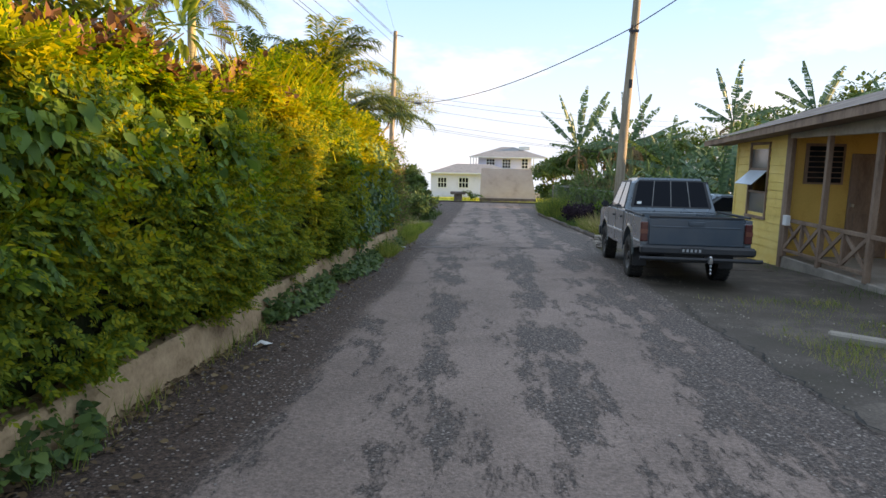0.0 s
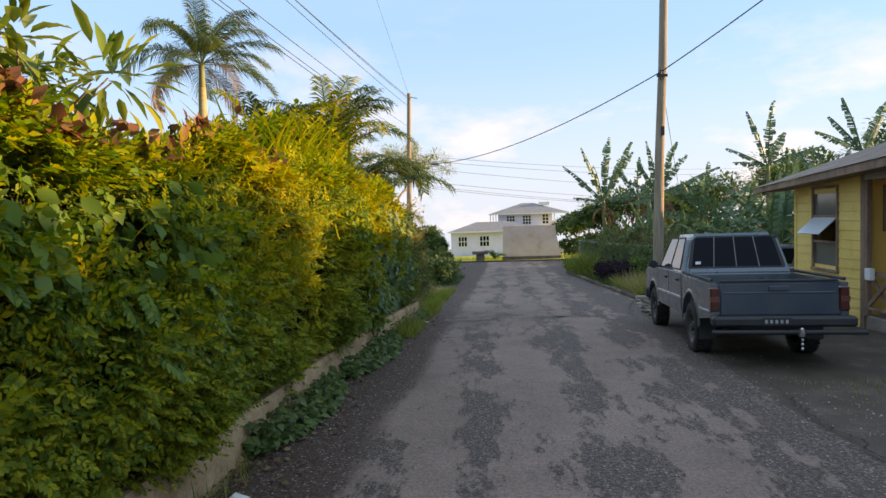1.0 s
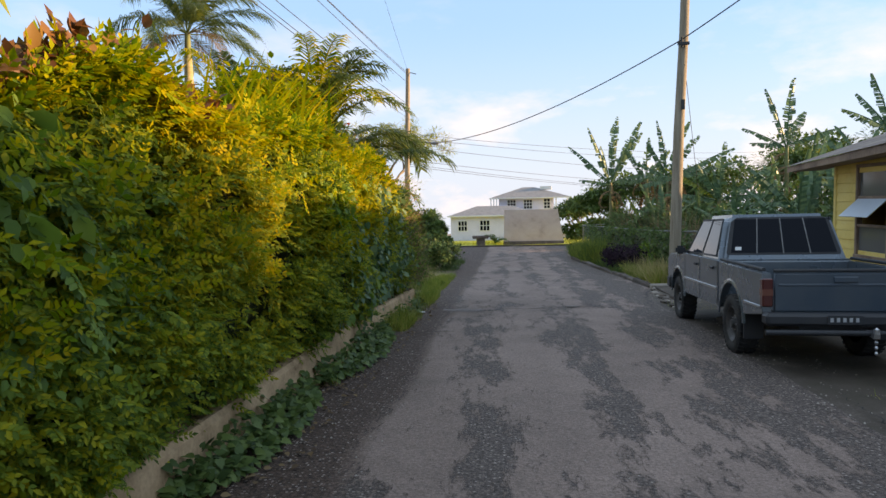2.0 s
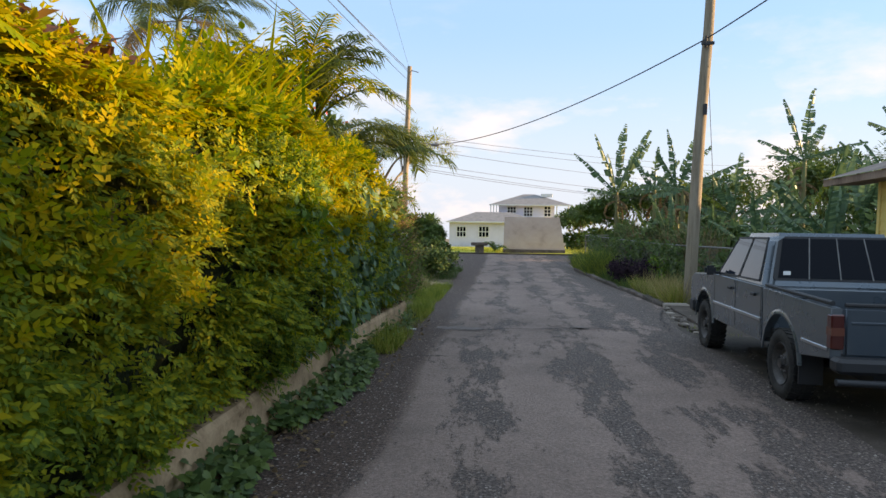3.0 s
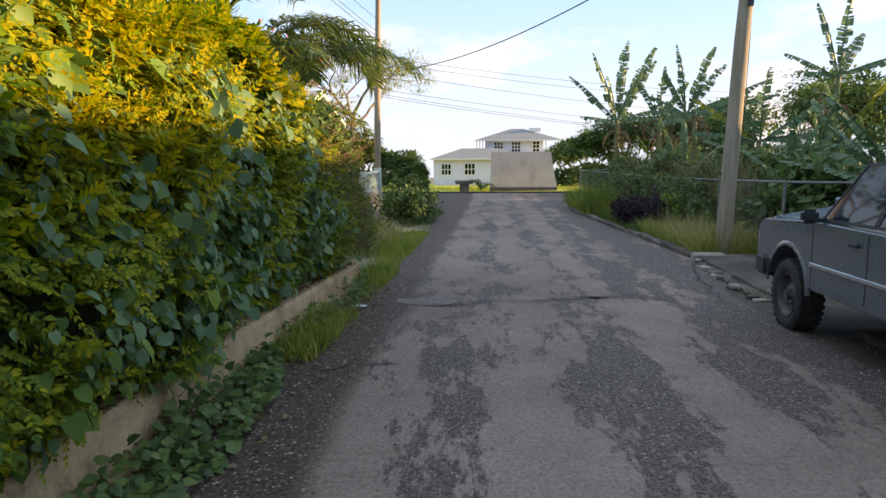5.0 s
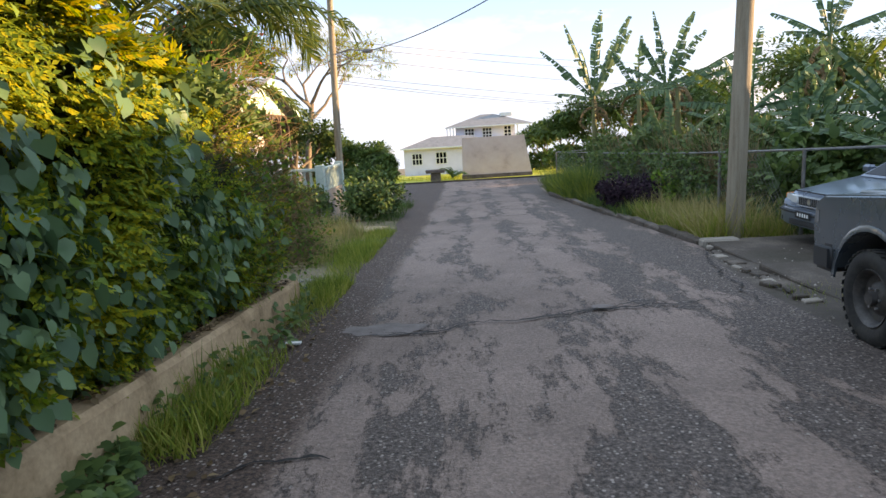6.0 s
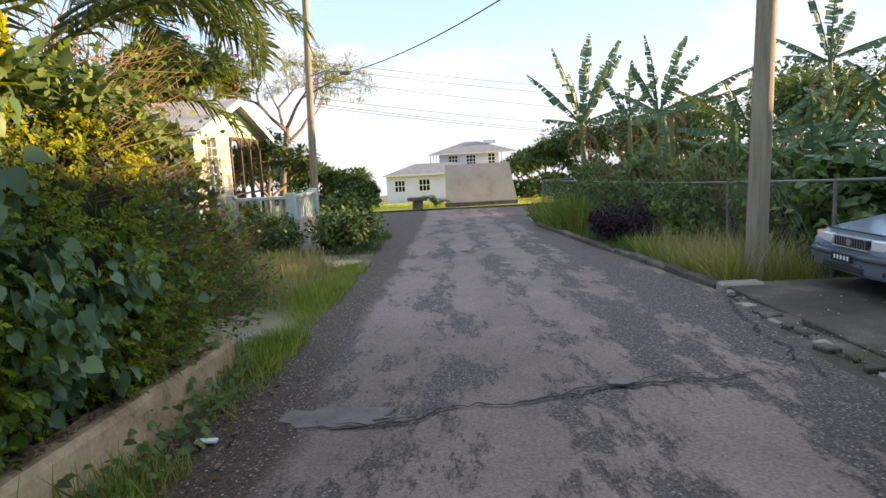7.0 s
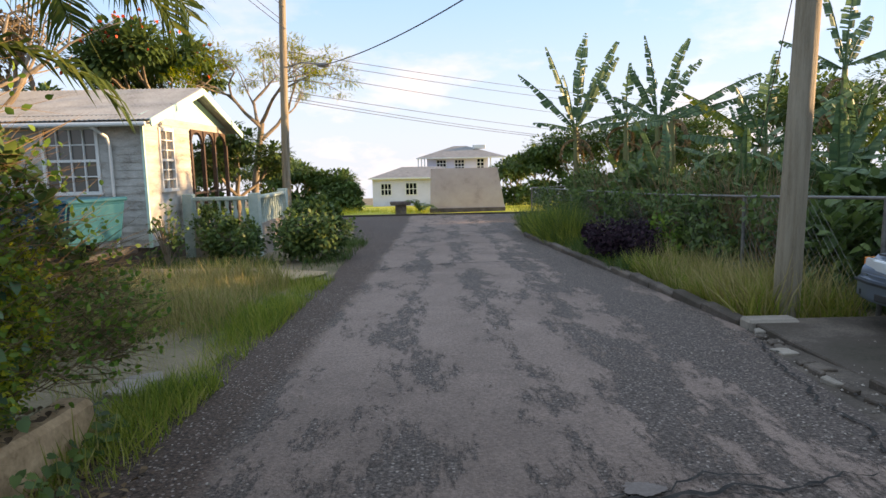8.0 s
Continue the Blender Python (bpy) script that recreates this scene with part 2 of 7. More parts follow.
    l.new(bp2.outputs["Normal"], b.inputs["Normal"])
    b.inputs["Roughness"].default_value, b.inputs["Specular IOR Level"].default_value = 0.8, 0.35
    return m


ROAD = road_mat()
SOIL = rough_mat("dry soil and weeds", ((0.08, 0.08, 0.032), (0.165, 0.135, 0.078), (0.27, 0.205, 0.135)), big=0.8, fine=30, bump=0.6, depth=0.03)
CONCRETE = rough_mat("stained concrete", ((0.13, 0.11, 0.09), (0.26, 0.225, 0.185), (0.36, 0.31, 0.26)), big=1.3, fine=60, bump=0.35)
EARTH = rough_mat("trodden pale earth", ((0.20, 0.13, 0.07), (0.34, 0.235, 0.14), (0.44, 0.32, 0.20)), big=1.5, fine=40, bump=0.4)
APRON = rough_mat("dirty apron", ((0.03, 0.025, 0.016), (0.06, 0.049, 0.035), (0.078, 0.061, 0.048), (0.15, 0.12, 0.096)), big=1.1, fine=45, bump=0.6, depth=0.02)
WALLROCK = rough_mat("weathered low wall", ((0.14, 0.08, 0.04), (0.42, 0.27, 0.15), (0.60, 0.40, 0.235)), big=3.4, fine=35, bump=0.6, depth=0.015)
PINKWALL = rough_mat("faded pink render", ((0.44, 0.30, 0.25), (0.62, 0.46, 0.385), (0.69, 0.54, 0.46)), big=1.2, fine=25, bump=0.2)
DARKWALL = rough_mat("dark stone course", ((0.05, 0.04, 0.04), (0.12, 0.09, 0.08), (0.2, 0.15, 0.13)), big=3, fine=20, bump=0.5)
WHITEWALL = rough_mat("white painted wall", ((0.50, 0.47, 0.54), (0.66, 0.63, 0.72), (0.72, 0.69, 0.78)), big=0.9, fine=20, bump=0.1)
PALEBOARD = rough_mat("peeling white boards", ((0.17, 0.145, 0.11), (0.40, 0.375, 0.335), (0.55, 0.53, 0.49)), big=2.2, fine=30, bump=0.3, stretch=(1, 0.35, 2.0))
MINT = rough_mat("mint green trim", ((0.38, 0.55, 0.46), (0.50, 0.68, 0.57), (0.58, 0.74, 0.64)), big=2, fine=30, bump=0.15)
MINTPALE = rough_mat("pale mint painted concrete", ((0.18, 0.23, 0.20), (0.34, 0.42, 0.37), (0.46, 0.53, 0.48)), big=2, fine=30, bump=0.2)
YELLOW = rough_mat("yellow painted boards", ((0.52, 0.35, 0.07), (0.74, 0.52, 0.14), (0.78, 0.58, 0.19)), rough=0.6, big=1.4, fine=30, bump=0.2)
OCHRE = rough_mat("ochre porch wall", ((0.44, 0.25, 0.05), (0.62, 0.38, 0.09), (0.68, 0.43, 0.11)), rough=0.7, big=1.4, fine=30, bump=0.15)
ROOFGREY = rough_mat("galvanised corrugated sheet", ((0.16, 0.14, 0.12), (0.34, 0.32, 0.29), (0.44, 0.42, 0.39)), rough=0.55, metal=0.3, big=1.2, fine=12, bump=0.1)
RUSTROOF = rough_mat("rust-browned roof sheet", ((0.09, 0.06, 0.045), (0.19, 0.14, 0.11), (0.28, 0.22, 0.18)), rough=0.8, big=1.6, fine=14, bump=0.3)
SHINGLE = rough_mat("grey shingles", ((0.15, 0.145, 0.14), (0.23, 0.225, 0.22), (0.28, 0.27, 0.26)), big=2, fine=6, bump=0.5, depth=0.05)
BROWNWOOD = rough_mat("brown stained timber", ((0.085, 0.052, 0.038), (0.21, 0.135, 0.092), (0.30, 0.205, 0.145)), rough=0.65, big=3, fine=40, bump=0.3, stretch=(1, 1, 0.3))
DARKWOOD = rough_mat("dark porch timber", ((0.03, 0.019, 0.014), (0.07, 0.045, 0.033), (0.11, 0.075, 0.055)), rough=0.65, big=3, fine=40, bump=0.3, stretch=(1, 1, 0.3))
POLEWOOD = rough_mat("weathered pole timber", ((0.12, 0.095, 0.065), (0.25, 0.205, 0.145), (0.34, 0.29, 0.215)), big=3, fine=60, bump=0.8, stretch=(4, 4, 0.25), depth=0.02)
BARK = rough_mat("grey bark", ((0.10, 0.075, 0.05), (0.20, 0.16, 0.115), (0.28, 0.23, 0.17)), big=4, fine=40, bump=0.7, depth=0.02)
PALMBARK = rough_mat("ringed palm trunk", ((0.16, 0.13, 0.06), (0.30, 0.26, 0.13), (0.38, 0.33, 0.2)), big=3, fine=8, bump=0.5, stretch=(0.5, 0.5, 5))
STEM = rough_mat("banana stem sheath", ((0.10, 0.07, 0.03), (0.18, 0.16, 0.07), (0.16, 0.22, 0.08)), rough=0.6, big=3, fine=20, bump=0.3, stretch=(3, 3, 0.4))
# near-black: the shade between hedge leaves is put into this colour
CORE = rough_mat("shade-dark hedge core", ((0.008, 0.012, 0.004), (0.02, 0.03, 0.008), (0.05, 0.052, 0.02)), big=6, fine=30, bump=1.0, depth=0.06)
RUBBER = rough_mat("tyre rubber", ((0.012, 0.012, 0.012), (0.028, 0.027, 0.026), (0.05, 0.047, 0.042)), rough=0.8, big=6, fine=50, bump=0.3)
STEEL = rough_mat("dull steel rim", ((0.035, 0.033, 0.031), (0.075, 0.07, 0.066), (0.13, 0.122, 0.115)), rough=0.55, metal=0.5, big=6, fine=40, bump=0.1)
GALV = rough_mat("galvanised pipe", ((0.09, 0.08, 0.07), (0.17, 0.165, 0.155), (0.25, 0.245, 0.235)), rough=0.5, metal=0.6, big=4, fine=40, bump=0.1)
# tailgate tone, darker and bluer than the body
TAIL_TONE = paint_mat("dark blue-grey tailgate tone", (0.042, 0.066, 0.088), rough=0.28, metal=0.25, coat=0.4, dust=0.10)
TRUCKPAINT = paint_mat("grey truck paint", (0.11, 0.142, 0.165), rough=0.24, metal=0.5, coat=0.6, dust=0.14)
DARKTRIM = paint_mat("black plastic trim", (0.018, 0.02, 0.023), rough=0.5, dust=0.06)
CHROME = paint_mat("dull chrome strip", (0.55, 0.56, 0.57), rough=0.25, metal=0.9, dust=0.1)
SILVER = paint_mat("silver car paint", (0.14, 0.18, 0.235), rough=0.25, metal=0.5, coat=0.6, dust=0.08)
TEAL = rough_mat("faded teal paint", ((0.004, 0.045, 0.075), (0.008, 0.07, 0.11), (0.02, 0.10, 0.14)), rough=0.65, big=2.0, fine=20, bump=0.05, spec=0.15)
REDLENS = paint_mat("red lamp lens", (0.075, 0.008, 0.008), rough=0.15, coat=0.6, dust=0.05)
AMBER = paint_mat("amber lamp lens", (0.6, 0.18, 0.03), rough=0.15, coat=0.6, dust=0.05)
SMOKELENS = paint_mat("smoked lamp lens", (0.16, 0.17, 0.175), rough=0.15, coat=0.8, dust=0.05)
CLEARLENS = paint_mat("clear lamp lens", (0.62, 0.64, 0.64), rough=0.1, coat=0.8, dust=0.04)
PLATEMARK = paint_mat("dull plate marks", (0.34, 0.35, 0.35), rough=0.6, dust=0.1)
PLATEWHITE = paint_mat("pale plate marks", (0.75, 0.75, 0.72), rough=0.5, dust=0.05)
DARKGLASS = glass_mat("dark tinted glass", (0.006, 0.008, 0.012), 0.05, 0.10)
SIDEGLASS = glass_mat("reflecting side glass", (0.018, 0.028, 0.042), 0.03, 0.42)
TAILAMBER = paint_mat("dark amber lens", (0.14, 0.035, 0.02), rough=0.2, coat=0.5, dust=0.05)
HOUSEGLASS = glass_mat("window glass", (0.13, 0.125, 0.115), 0.08, 0.5)
FROST = paint_mat("frosted louvre pane", (0.55, 0.62, 0.68), rough=0.3, coat=0.4, dust=0.1)
WIRE = paint_mat("black cable", (0.02, 0.02, 0.022), rough=0.6, dust=0.1)
CRACK = rough_mat("open crack", ((0.008, 0.007, 0.006), (0.02, 0.018, 0.016), (0.05, 0.045, 0.04)), big=8, fine=60, bump=0.8)
TARPATCH = rough_mat("cement patch", ((0.085, 0.070, 0.062), (0.145, 0.12, 0.108), (0.22, 0.18, 0.16)), big=2.5, fine=50, bump=0.3)
WHITEPAINT = paint_mat("white trim paint", (0.72, 0.71, 0.68), rough=0.5, dust=0.12)
REDFLOWER = leaf_mat("red blossom", ((0.6, 0.05, 0.02), (0.75, 0.12, 0.03)), 0.3)

LEAF_HEDGE = leaf_mat("hedge leaves", ((0.070, 0.128, 0.019), (0.15, 0.225, 0.025), (0.26, 0.31, 0.025), (0.43, 0.385, 0.02)), 0.44, 0.6, drift=0.25, spec=0.2)
# gold tones: painted sunlight on hedge and crowns, own yellow on the flame tree
LEAF_GOLD = leaf_mat("yellow and sun-gold leaves", ((0.09, 0.17, 0.006), (0.20, 0.25, 0.006), (0.34, 0.32, 0.008), (0.44, 0.33, 0.012)), 0.45, 0.7, drift=0.3, spec=0.12)
LEAF_VINE = leaf_mat("broad vine leaves", ((0.06, 0.13, 0.02), (0.12, 0.22, 0.03), (0.20, 0.29, 0.035)), 0.4, 0.5)
LEAF_IVY = leaf_mat("blue-green creeper", ((0.048, 0.108, 0.048), (0.10, 0.182, 0.078), (0.17, 0.26, 0.115)), 0.28, 0.45, spec=0.3)
LEAF_RED = leaf_mat("bronze leaves", ((0.10, 0.045, 0.02), (0.2, 0.08, 0.03), (0.26, 0.14, 0.03)), 0.35)
LEAF_MANGO = leaf_mat("glossy long leaves", ((0.09, 0.15, 0.02), (0.17, 0.23, 0.025), (0.30, 0.30, 0.03)), 0.4, 0.38)
LEAF_BANANA = leaf_mat("banana leaf", ((0.055, 0.11, 0.055), (0.09, 0.165, 0.075), (0.145, 0.22, 0.095)), 0.28, 0.36)
LEAF_BANYEL = leaf_mat("yellowing banana leaf", ((0.12, 0.17, 0.02), (0.24, 0.25, 0.03)), 0.4, 0.4)
LEAF_DEAD = leaf_mat("dry hanging leaf", ((0.10, 0.07, 0.035), (0.2, 0.13, 0.06), (0.26, 0.18, 0.09)), 0.2, 0.8)
LEAF_PALM = leaf_mat("palm leaflets", ((0.045, 0.075, 0.02), (0.085, 0.13, 0.028), (0.17, 0.185, 0.035)), 0.4, 0.4)
LEAF_TREE = leaf_mat("dark tree leaves", ((0.048, 0.09, 0.028), (0.09, 0.152, 0.042), (0.15, 0.215, 0.055)), 0.32, 0.5)
LEAF_PURPLE = leaf_mat("dark purple leaves", ((0.018, 0.012, 0.016), (0.035, 0.02, 0.03), (0.05, 0.026, 0.036)), 0.15, 0.75, spec=0.1)
GRASS = leaf_mat("verge grass", ((0.11, 0.18, 0.03), (0.20, 0.27, 0.04), (0.32, 0.32, 0.07), (0.44, 0.37, 0.13)), 0.35, 0.6, drift=0.3)
# sunlight over the field is put into this yellow-green
FIELD = rough_mat("sunlit-toned field", ((0.22, 0.27, 0.02), (0.38, 0.38, 0.03), (0.48, 0.43, 0.05)), big=0.5, fine=8, bump=1.0, depth=0.1)
LITTER = leaf_mat("fallen leaves", ((0.08, 0.05, 0.03), (0.16, 0.10, 0.05), (0.24, 0.16, 0.08)), 0.1, 0.8)

# ---------------------------------------------------------------- builders
rng = np.random.default_rng(7)


def gz(y):
    """Height of the ground: the lane runs downhill."""
    return float(np.interp(y, [-600, 0, 25, 48, 92, 300, 2000], [12, 0, -1.125, -1.75, -4.2, -14, -130]))


def gzs(y):
    return np.interp(y, [-600, 0, 25, 48, 92, 300, 2000], [12, 0, -1.125, -1.75, -4.2, -14, -130])


class Shape:
    """Gathers boxes, tubes and sheets into one mesh."""

    def __init__(self):
        self.v, self.f = [], []

    def add(self, verts, faces):
        o = len(self.v)
        self.v += [tuple(p) for p in verts]
        self.f += [tuple(o + i for i in f) for f in faces]
        return self

    def box(self, x0, y0, z0, x1, y1, z1):
        return self.add([(x0, y0, z0), (x1, y0, z0), (x1, y1, z0), (x0, y1, z0), (x0, y0, z1), (x1, y0, z1), (x1, y1, z1), (x0, y1, z1)],
                        [(0, 3, 2, 1), (4, 5, 6, 7), (0, 1, 5, 4), (1, 2, 6, 5), (2, 3, 7, 6), (3, 0, 4, 7)])

    def beam(self, a, b, w, h):
        """A bar of cross-section w x h from a to b."""
        a, b = Vector(a), Vector(b)
        d = (b - a).normalized()
        s = d.cross(Vector((0, 0, 1)))
        s = s.normalized() if s.length > 1e-4 else Vector((1, 0, 0))
        u = s.cross(d)
        vs = [p + s * i * w / 2 + u * j * h / 2 for p in (a, b) for i, j in ((-1, -1), (1, -1), (1, 1), (-1, 1))]
        return self.add(vs, [(0, 1, 2, 3), (7, 6, 5, 4), (0, 4, 5, 1), (1, 5, 6, 2), (2, 6, 7, 3), (3, 7, 4, 0)])

    def tube(self, pts, radii, sides=8, cap=True):
        pts = [Vector(p) for p in pts]
        if not hasattr(radii, "__len__"):
            radii = [radii] * len(pts)
        o = len(self.v)
        for k, p in enumerate(pts):
            d = (pts[min(k + 1, len(pts) - 1)] - pts[max(k - 1, 0)]).normalized()
            s = d.cross(Vector((0.13, 0.9, 0.31)))
            s.normalize()
            u = d.cross(s)
            for j in range(sides):
                a = 2 * math.pi * j / sides
                self.v.append(tuple(p + (s * math.cos(a) + u * math.sin(a)) * radii[k]))
        for k in range(len(pts) - 1):
            for j in range(sides):
                q = (j + 1) % sides
                self.f.append((o + k * sides + j, o + k * sides + q, o + (k + 1) * sides + q, o + (k + 1) * sides + j))
        if cap:
            self.f.append(tuple(o + j for j in reversed(range(sides))))
            self.f.append(tuple(o + (len(pts) - 1) * sides + j for j in range(sides)))
        return self

    def prism(self, poly, axis, a, b):
        """A polygon pushed from a to b along an axis; poly in the two other axes, in order."""
        def at(p, t):
            return {"x": (t, p[0], p[1]), "y": (p[0], t, p[1]), "z": (p[0], p[1], t)}[axis]
        n = len(poly)
        return self.add([at(p, a) for p in poly] + [at(p, b) for p in poly],
                        [tuple(range(n)), tuple(reversed(range(n, 2 * n)))] + [(i, i + n, (i + 1) % n + n, (i + 1) % n) for i in range(n)])

    def lathe(self, profile, centre, axis="x", sides=24):
        """A ring section (distance along the axis, radius) turned about an axis."""
        n = len(profile)
        o = len(self.v)
        for j in range(sides):
            a = 2 * math.pi * j / sides
            for t, r in profile:
                c, s = r * math.cos(a), r * math.sin(a)
                p = {"x": (t, c, s), "y": (c, t, s), "z": (c, s, t)}[axis]
                self.v.append(tuple(Vector(p) + Vector(centre)))
        for j in range(sides):
            q = (j + 1) % sides
            for k in range(n - 1):
                self.f.append((o + j * n + k, o + q * n + k, o + q * n + k + 1, o + j * n + k + 1))
        return self

    def mesh(self, name, bevel=0.0, smooth=False, segments=1):
        me = bpy.data.meshes.new(name)
        me.from_pydata(self.v, [], self.f)
        bm = bmesh.new()
        bm.from_mesh(me)
        bmesh.ops.recalc_face_normals(bm, faces=bm.faces)
        if bevel:
            es = [e for e in bm.edges if len(e.link_faces) == 2 and e.calc_face_angle(0) > 0.5]
            bmesh.ops.bevel(bm, geom=es, offset=bevel, segments=segments, affect="EDGES", clamp_overlap=True)
        bm.to_mesh(me)
        bm.free()
        if smooth:
            me.polygons.foreach_set("use_smooth", np.ones(len(me.polygons), bool))
            me.set_sharp_from_angle(angle=radians(40))
        return me


def part(name, shape, material, parent=None, label="", bevel=0.0, smooth=False, segments=1):
    me = shape.mesh(name, bevel, smooth, segments) if isinstance(shape, Shape) else shape
    if material is not None:
        me.materials.append(material)
    ob = new(name, me)
    if parent is not None:
        ob.parent = parent
    if label:
        tagged(ob, label)
    return ob


def thing(name, m, label, category, group="", kind=""):
    ob = new(name)
    ob.empty_display_size = 0.2
    ob.matrix_world = m
    return tagged(ob, label, category, group, kind)


def single(name, shape, material, label, category, group="", kind="", bevel=0.0, smooth=False):
    return tagged(part(name, shape, material, None, "", bevel, smooth), label, category, group, kind)


# leaf outlines: x across, y along, z up; faces
DIAMOND = (np.array([(0, 0, 0), (0.26, 0.42, 0.07), (0, 1, -0.08), (-0.26, 0.42, 0.07)], float), [(0, 1, 2), (0, 2, 3)])
OVAL = (np.array([(0, 0, 0), (0.25, 0.22, 0.06), (0.30, 0.55, 0.06), (0, 1, -0.12), (-0.30, 0.55, 0.06), (-0.25, 0.22, 0.06), (0, 0.5, 0)], float), [(0, 1, 2, 6), (6, 2, 3), (0, 6, 4, 5), (6, 3, 4)])
HEART = (np.array([(0, 0.08, 0), (0.22, -0.04, 0.05), (0.44, 0.2, 0.08), (0.36, 0.58, 0.05), (0, 1, -0.12), (-0.36, 0.58, 0.05), (-0.44, 0.2, 0.08), (-0.22, -0.04, 0.05), (0, 0.5, 0)], float), [(0, 1, 2, 8), (8, 2, 3), (8, 3, 4), (0, 8, 6, 7), (8, 5, 6), (8, 4, 5)])
LANCE = (np.array([(0, 0, 0), (0.11, 0.25, 0.03), (0.12, 0.6, 0.0), (0, 1, -0.18), (-0.12, 0.6, 0.0), (-0.11, 0.25, 0.03), (0, 0.45, -0.02)], float), [(0, 1, 2, 6), (6, 2, 3), (0, 6, 4, 5), (6, 3, 4)])
BLADE = (np.array([(-0.02, 0, 0), (0.02, 0, 0), (0.016, 0.5, 0.05), (-0.016, 0.5, 0.05), (0, 1, 0.28)], float), [(0, 1, 2, 3), (3, 2, 4)])


def spray(pairs=4, leaflet=0.30):
    """A twig with paired leaflets, one unit long."""
    vs, fs = [], []
    base, faces = DIAMOND
    for k in range(pairs):
        for side in (-1, 1):
            a = side * (1.0 - 0.1 * k)
            c, s = math.cos(a), math.sin(a)
            q = base * leaflet * (1.0 - 0.08 * k)
            v = np.stack([q[:, 0] * c + q[:, 1] * s, -q[:, 0] * s + q[:, 1] * c + 0.08 + 0.2 * k, q[:, 2] - 0.03 * k], 1)
            o = sum(len(x) for x in vs)
            vs.append(v)
            fs += [tuple(i + o for i in f) for f in faces]
    v = base * leaflet + np.array([0, 0.08 + 0.2 * pairs - 0.1, -0.1])
    o = sum(len(x) for x in vs)
    vs.append(v)
    fs += [tuple(i + o for i in f) for f in faces]
    return np.concatenate(vs), fs


SPRAY = spray()


def fern(pairs=6):
    """A compound leaf, one unit long: a thin stalk with paired oval leaflets."""
    base = np.array([(0, 0, 0), (0.30, 0.40, 0.05), (0.16, 0.85, -0.03), (0, 1, -0.1), (-0.16, 0.85, -0.03), (-0.30, 0.40, 0.05)], float)
    vs, fs = [np.array([(-0.008, 0, 0), (0.008, 0, 0), (0.0, 0.9, -0.12)])], [(0, 1, 2)]
    for k in range(2 * pairs + 1):
        end = k == 2 * pairs
        side, row = (0, pairs) if end else ((-1, 1)[k % 2], k // 2)
        a = side * (1.15 - 0.07 * row)
        c, s = math.cos(a), math.sin(a)
        q = base * (0.27 - 0.012 * abs(row - 2))
        u = row / pairs
        v = np.stack([q[:, 0] * c + q[:, 1] * s, -q[:, 0] * s + q[:, 1] * c + 0.14 + 0.68 * u, q[:, 2] - 0.12 * u * u - 0.25 * abs(side) * q[:, 1]], 1)
        o = sum(len(x) for x in vs)
        vs.append(v)
        fs += [(o, o + 1, o + 2, o + 3), (o, o + 3, o + 4, o + 5)]
    return np.concatenate(vs), fs


FERN = fern()


def unit(a):
    return a / np.maximum(np.linalg.norm(a, axis=-1, keepdims=True), 1e-6)


def leaves(name, pts, ways, ups, sizes, outline):
    """One mesh of many leaves: each from its point along its way, its face towards ups."""
    tv, tf = outline
    pts, ways = np.asarray(pts, float), unit(np.asarray(ways, float))
    side = unit(np.cross(ways, np.asarray(ups, float) + 1e-3))
    up = np.cross(side, ways)
    s = np.asarray(sizes, float).reshape(-1, 1, 1)
    v = pts[:, None] + s * (tv[None, :, 0:1] * side[:, None] + tv[None, :, 1:2] * ways[:, None] + tv[None, :, 2:3] * up[:, None])
    n, k = len(pts), len(tv)
    counts = np.array([len(f) for f in tf])
    flat = np.concatenate([np.array(f) for f in tf])
    loops = (np.arange(n)[:, None] * k + flat[None]).ravel()
    totals = np.tile(counts, n)
    me = bpy.data.meshes.new(name)
    me.vertices.add(n * k)
    me.vertices.foreach_set("co", v.astype(np.float32).ravel())
    me.loops.add(len(loops))
    me.loops.foreach_set("vertex_index", loops.astype(np.int32))
    me.polygons.add(len(totals))
    me.polygons.foreach_set("loop_start", np.r_[0, np.cumsum(totals)[:-1]].astype(np.int32))
    me.update(calc_edges=True)
    return me


def ball_points(n, centre, radii, hollow=0.55):
    """Points in a lumpy shell, with outward ways."""
    d = unit(rng.normal(size=(n, 3)))
    r = hollow + (1 - hollow) * rng.random((n, 1)) ** 0.6
    return np.array(centre) + d * r * np.array(radii), d


def lumps(n, centre, radii, count, size, flat=1.0):
    """Leaves gathered in clumps that fill an ellipsoid unevenly."""
    cs, _ = ball_points(count, centre, radii, 0.35)
    pick = rng.integers(0, count, n)
    d = unit(rng.normal(size=(n, 3)))
    rad = size * (0.6 + 0.8 * rng.random(count))[pick][:, None]
    p = cs[pick] + d * rad * rng.random((n, 1)) ** 0.4 * np.array((1, 1, flat))
    return p, d


def fuzzy(field, freq, seed):
    """Smooth noise over an array of points, about -1 to 1."""
    r = np.random.default_rng(seed)
    out = np.zeros(len(field))
    for k in range(6):
        w = r.normal(size=field.shape[1]) * freq * (1 + 0.6 * k)
        out += np.sin(field @ w + r.random() * 6.28) / (1 + 0.5 * k)
    return out / 2.2

# ---------------------------------------------------------------- ground, road, apron


def sheet(xs, ys, height):
    s = Shape()
    s.v = [(x, y, height(x, y)) for y in ys for x in xs]
    n = len(xs)
    s.f = [(j * n + i, j * n + i + 1, (j + 1) * n + i + 1, (j + 1) * n + i) for j in range(len(ys) - 1) for i in range(n - 1)]
    return s


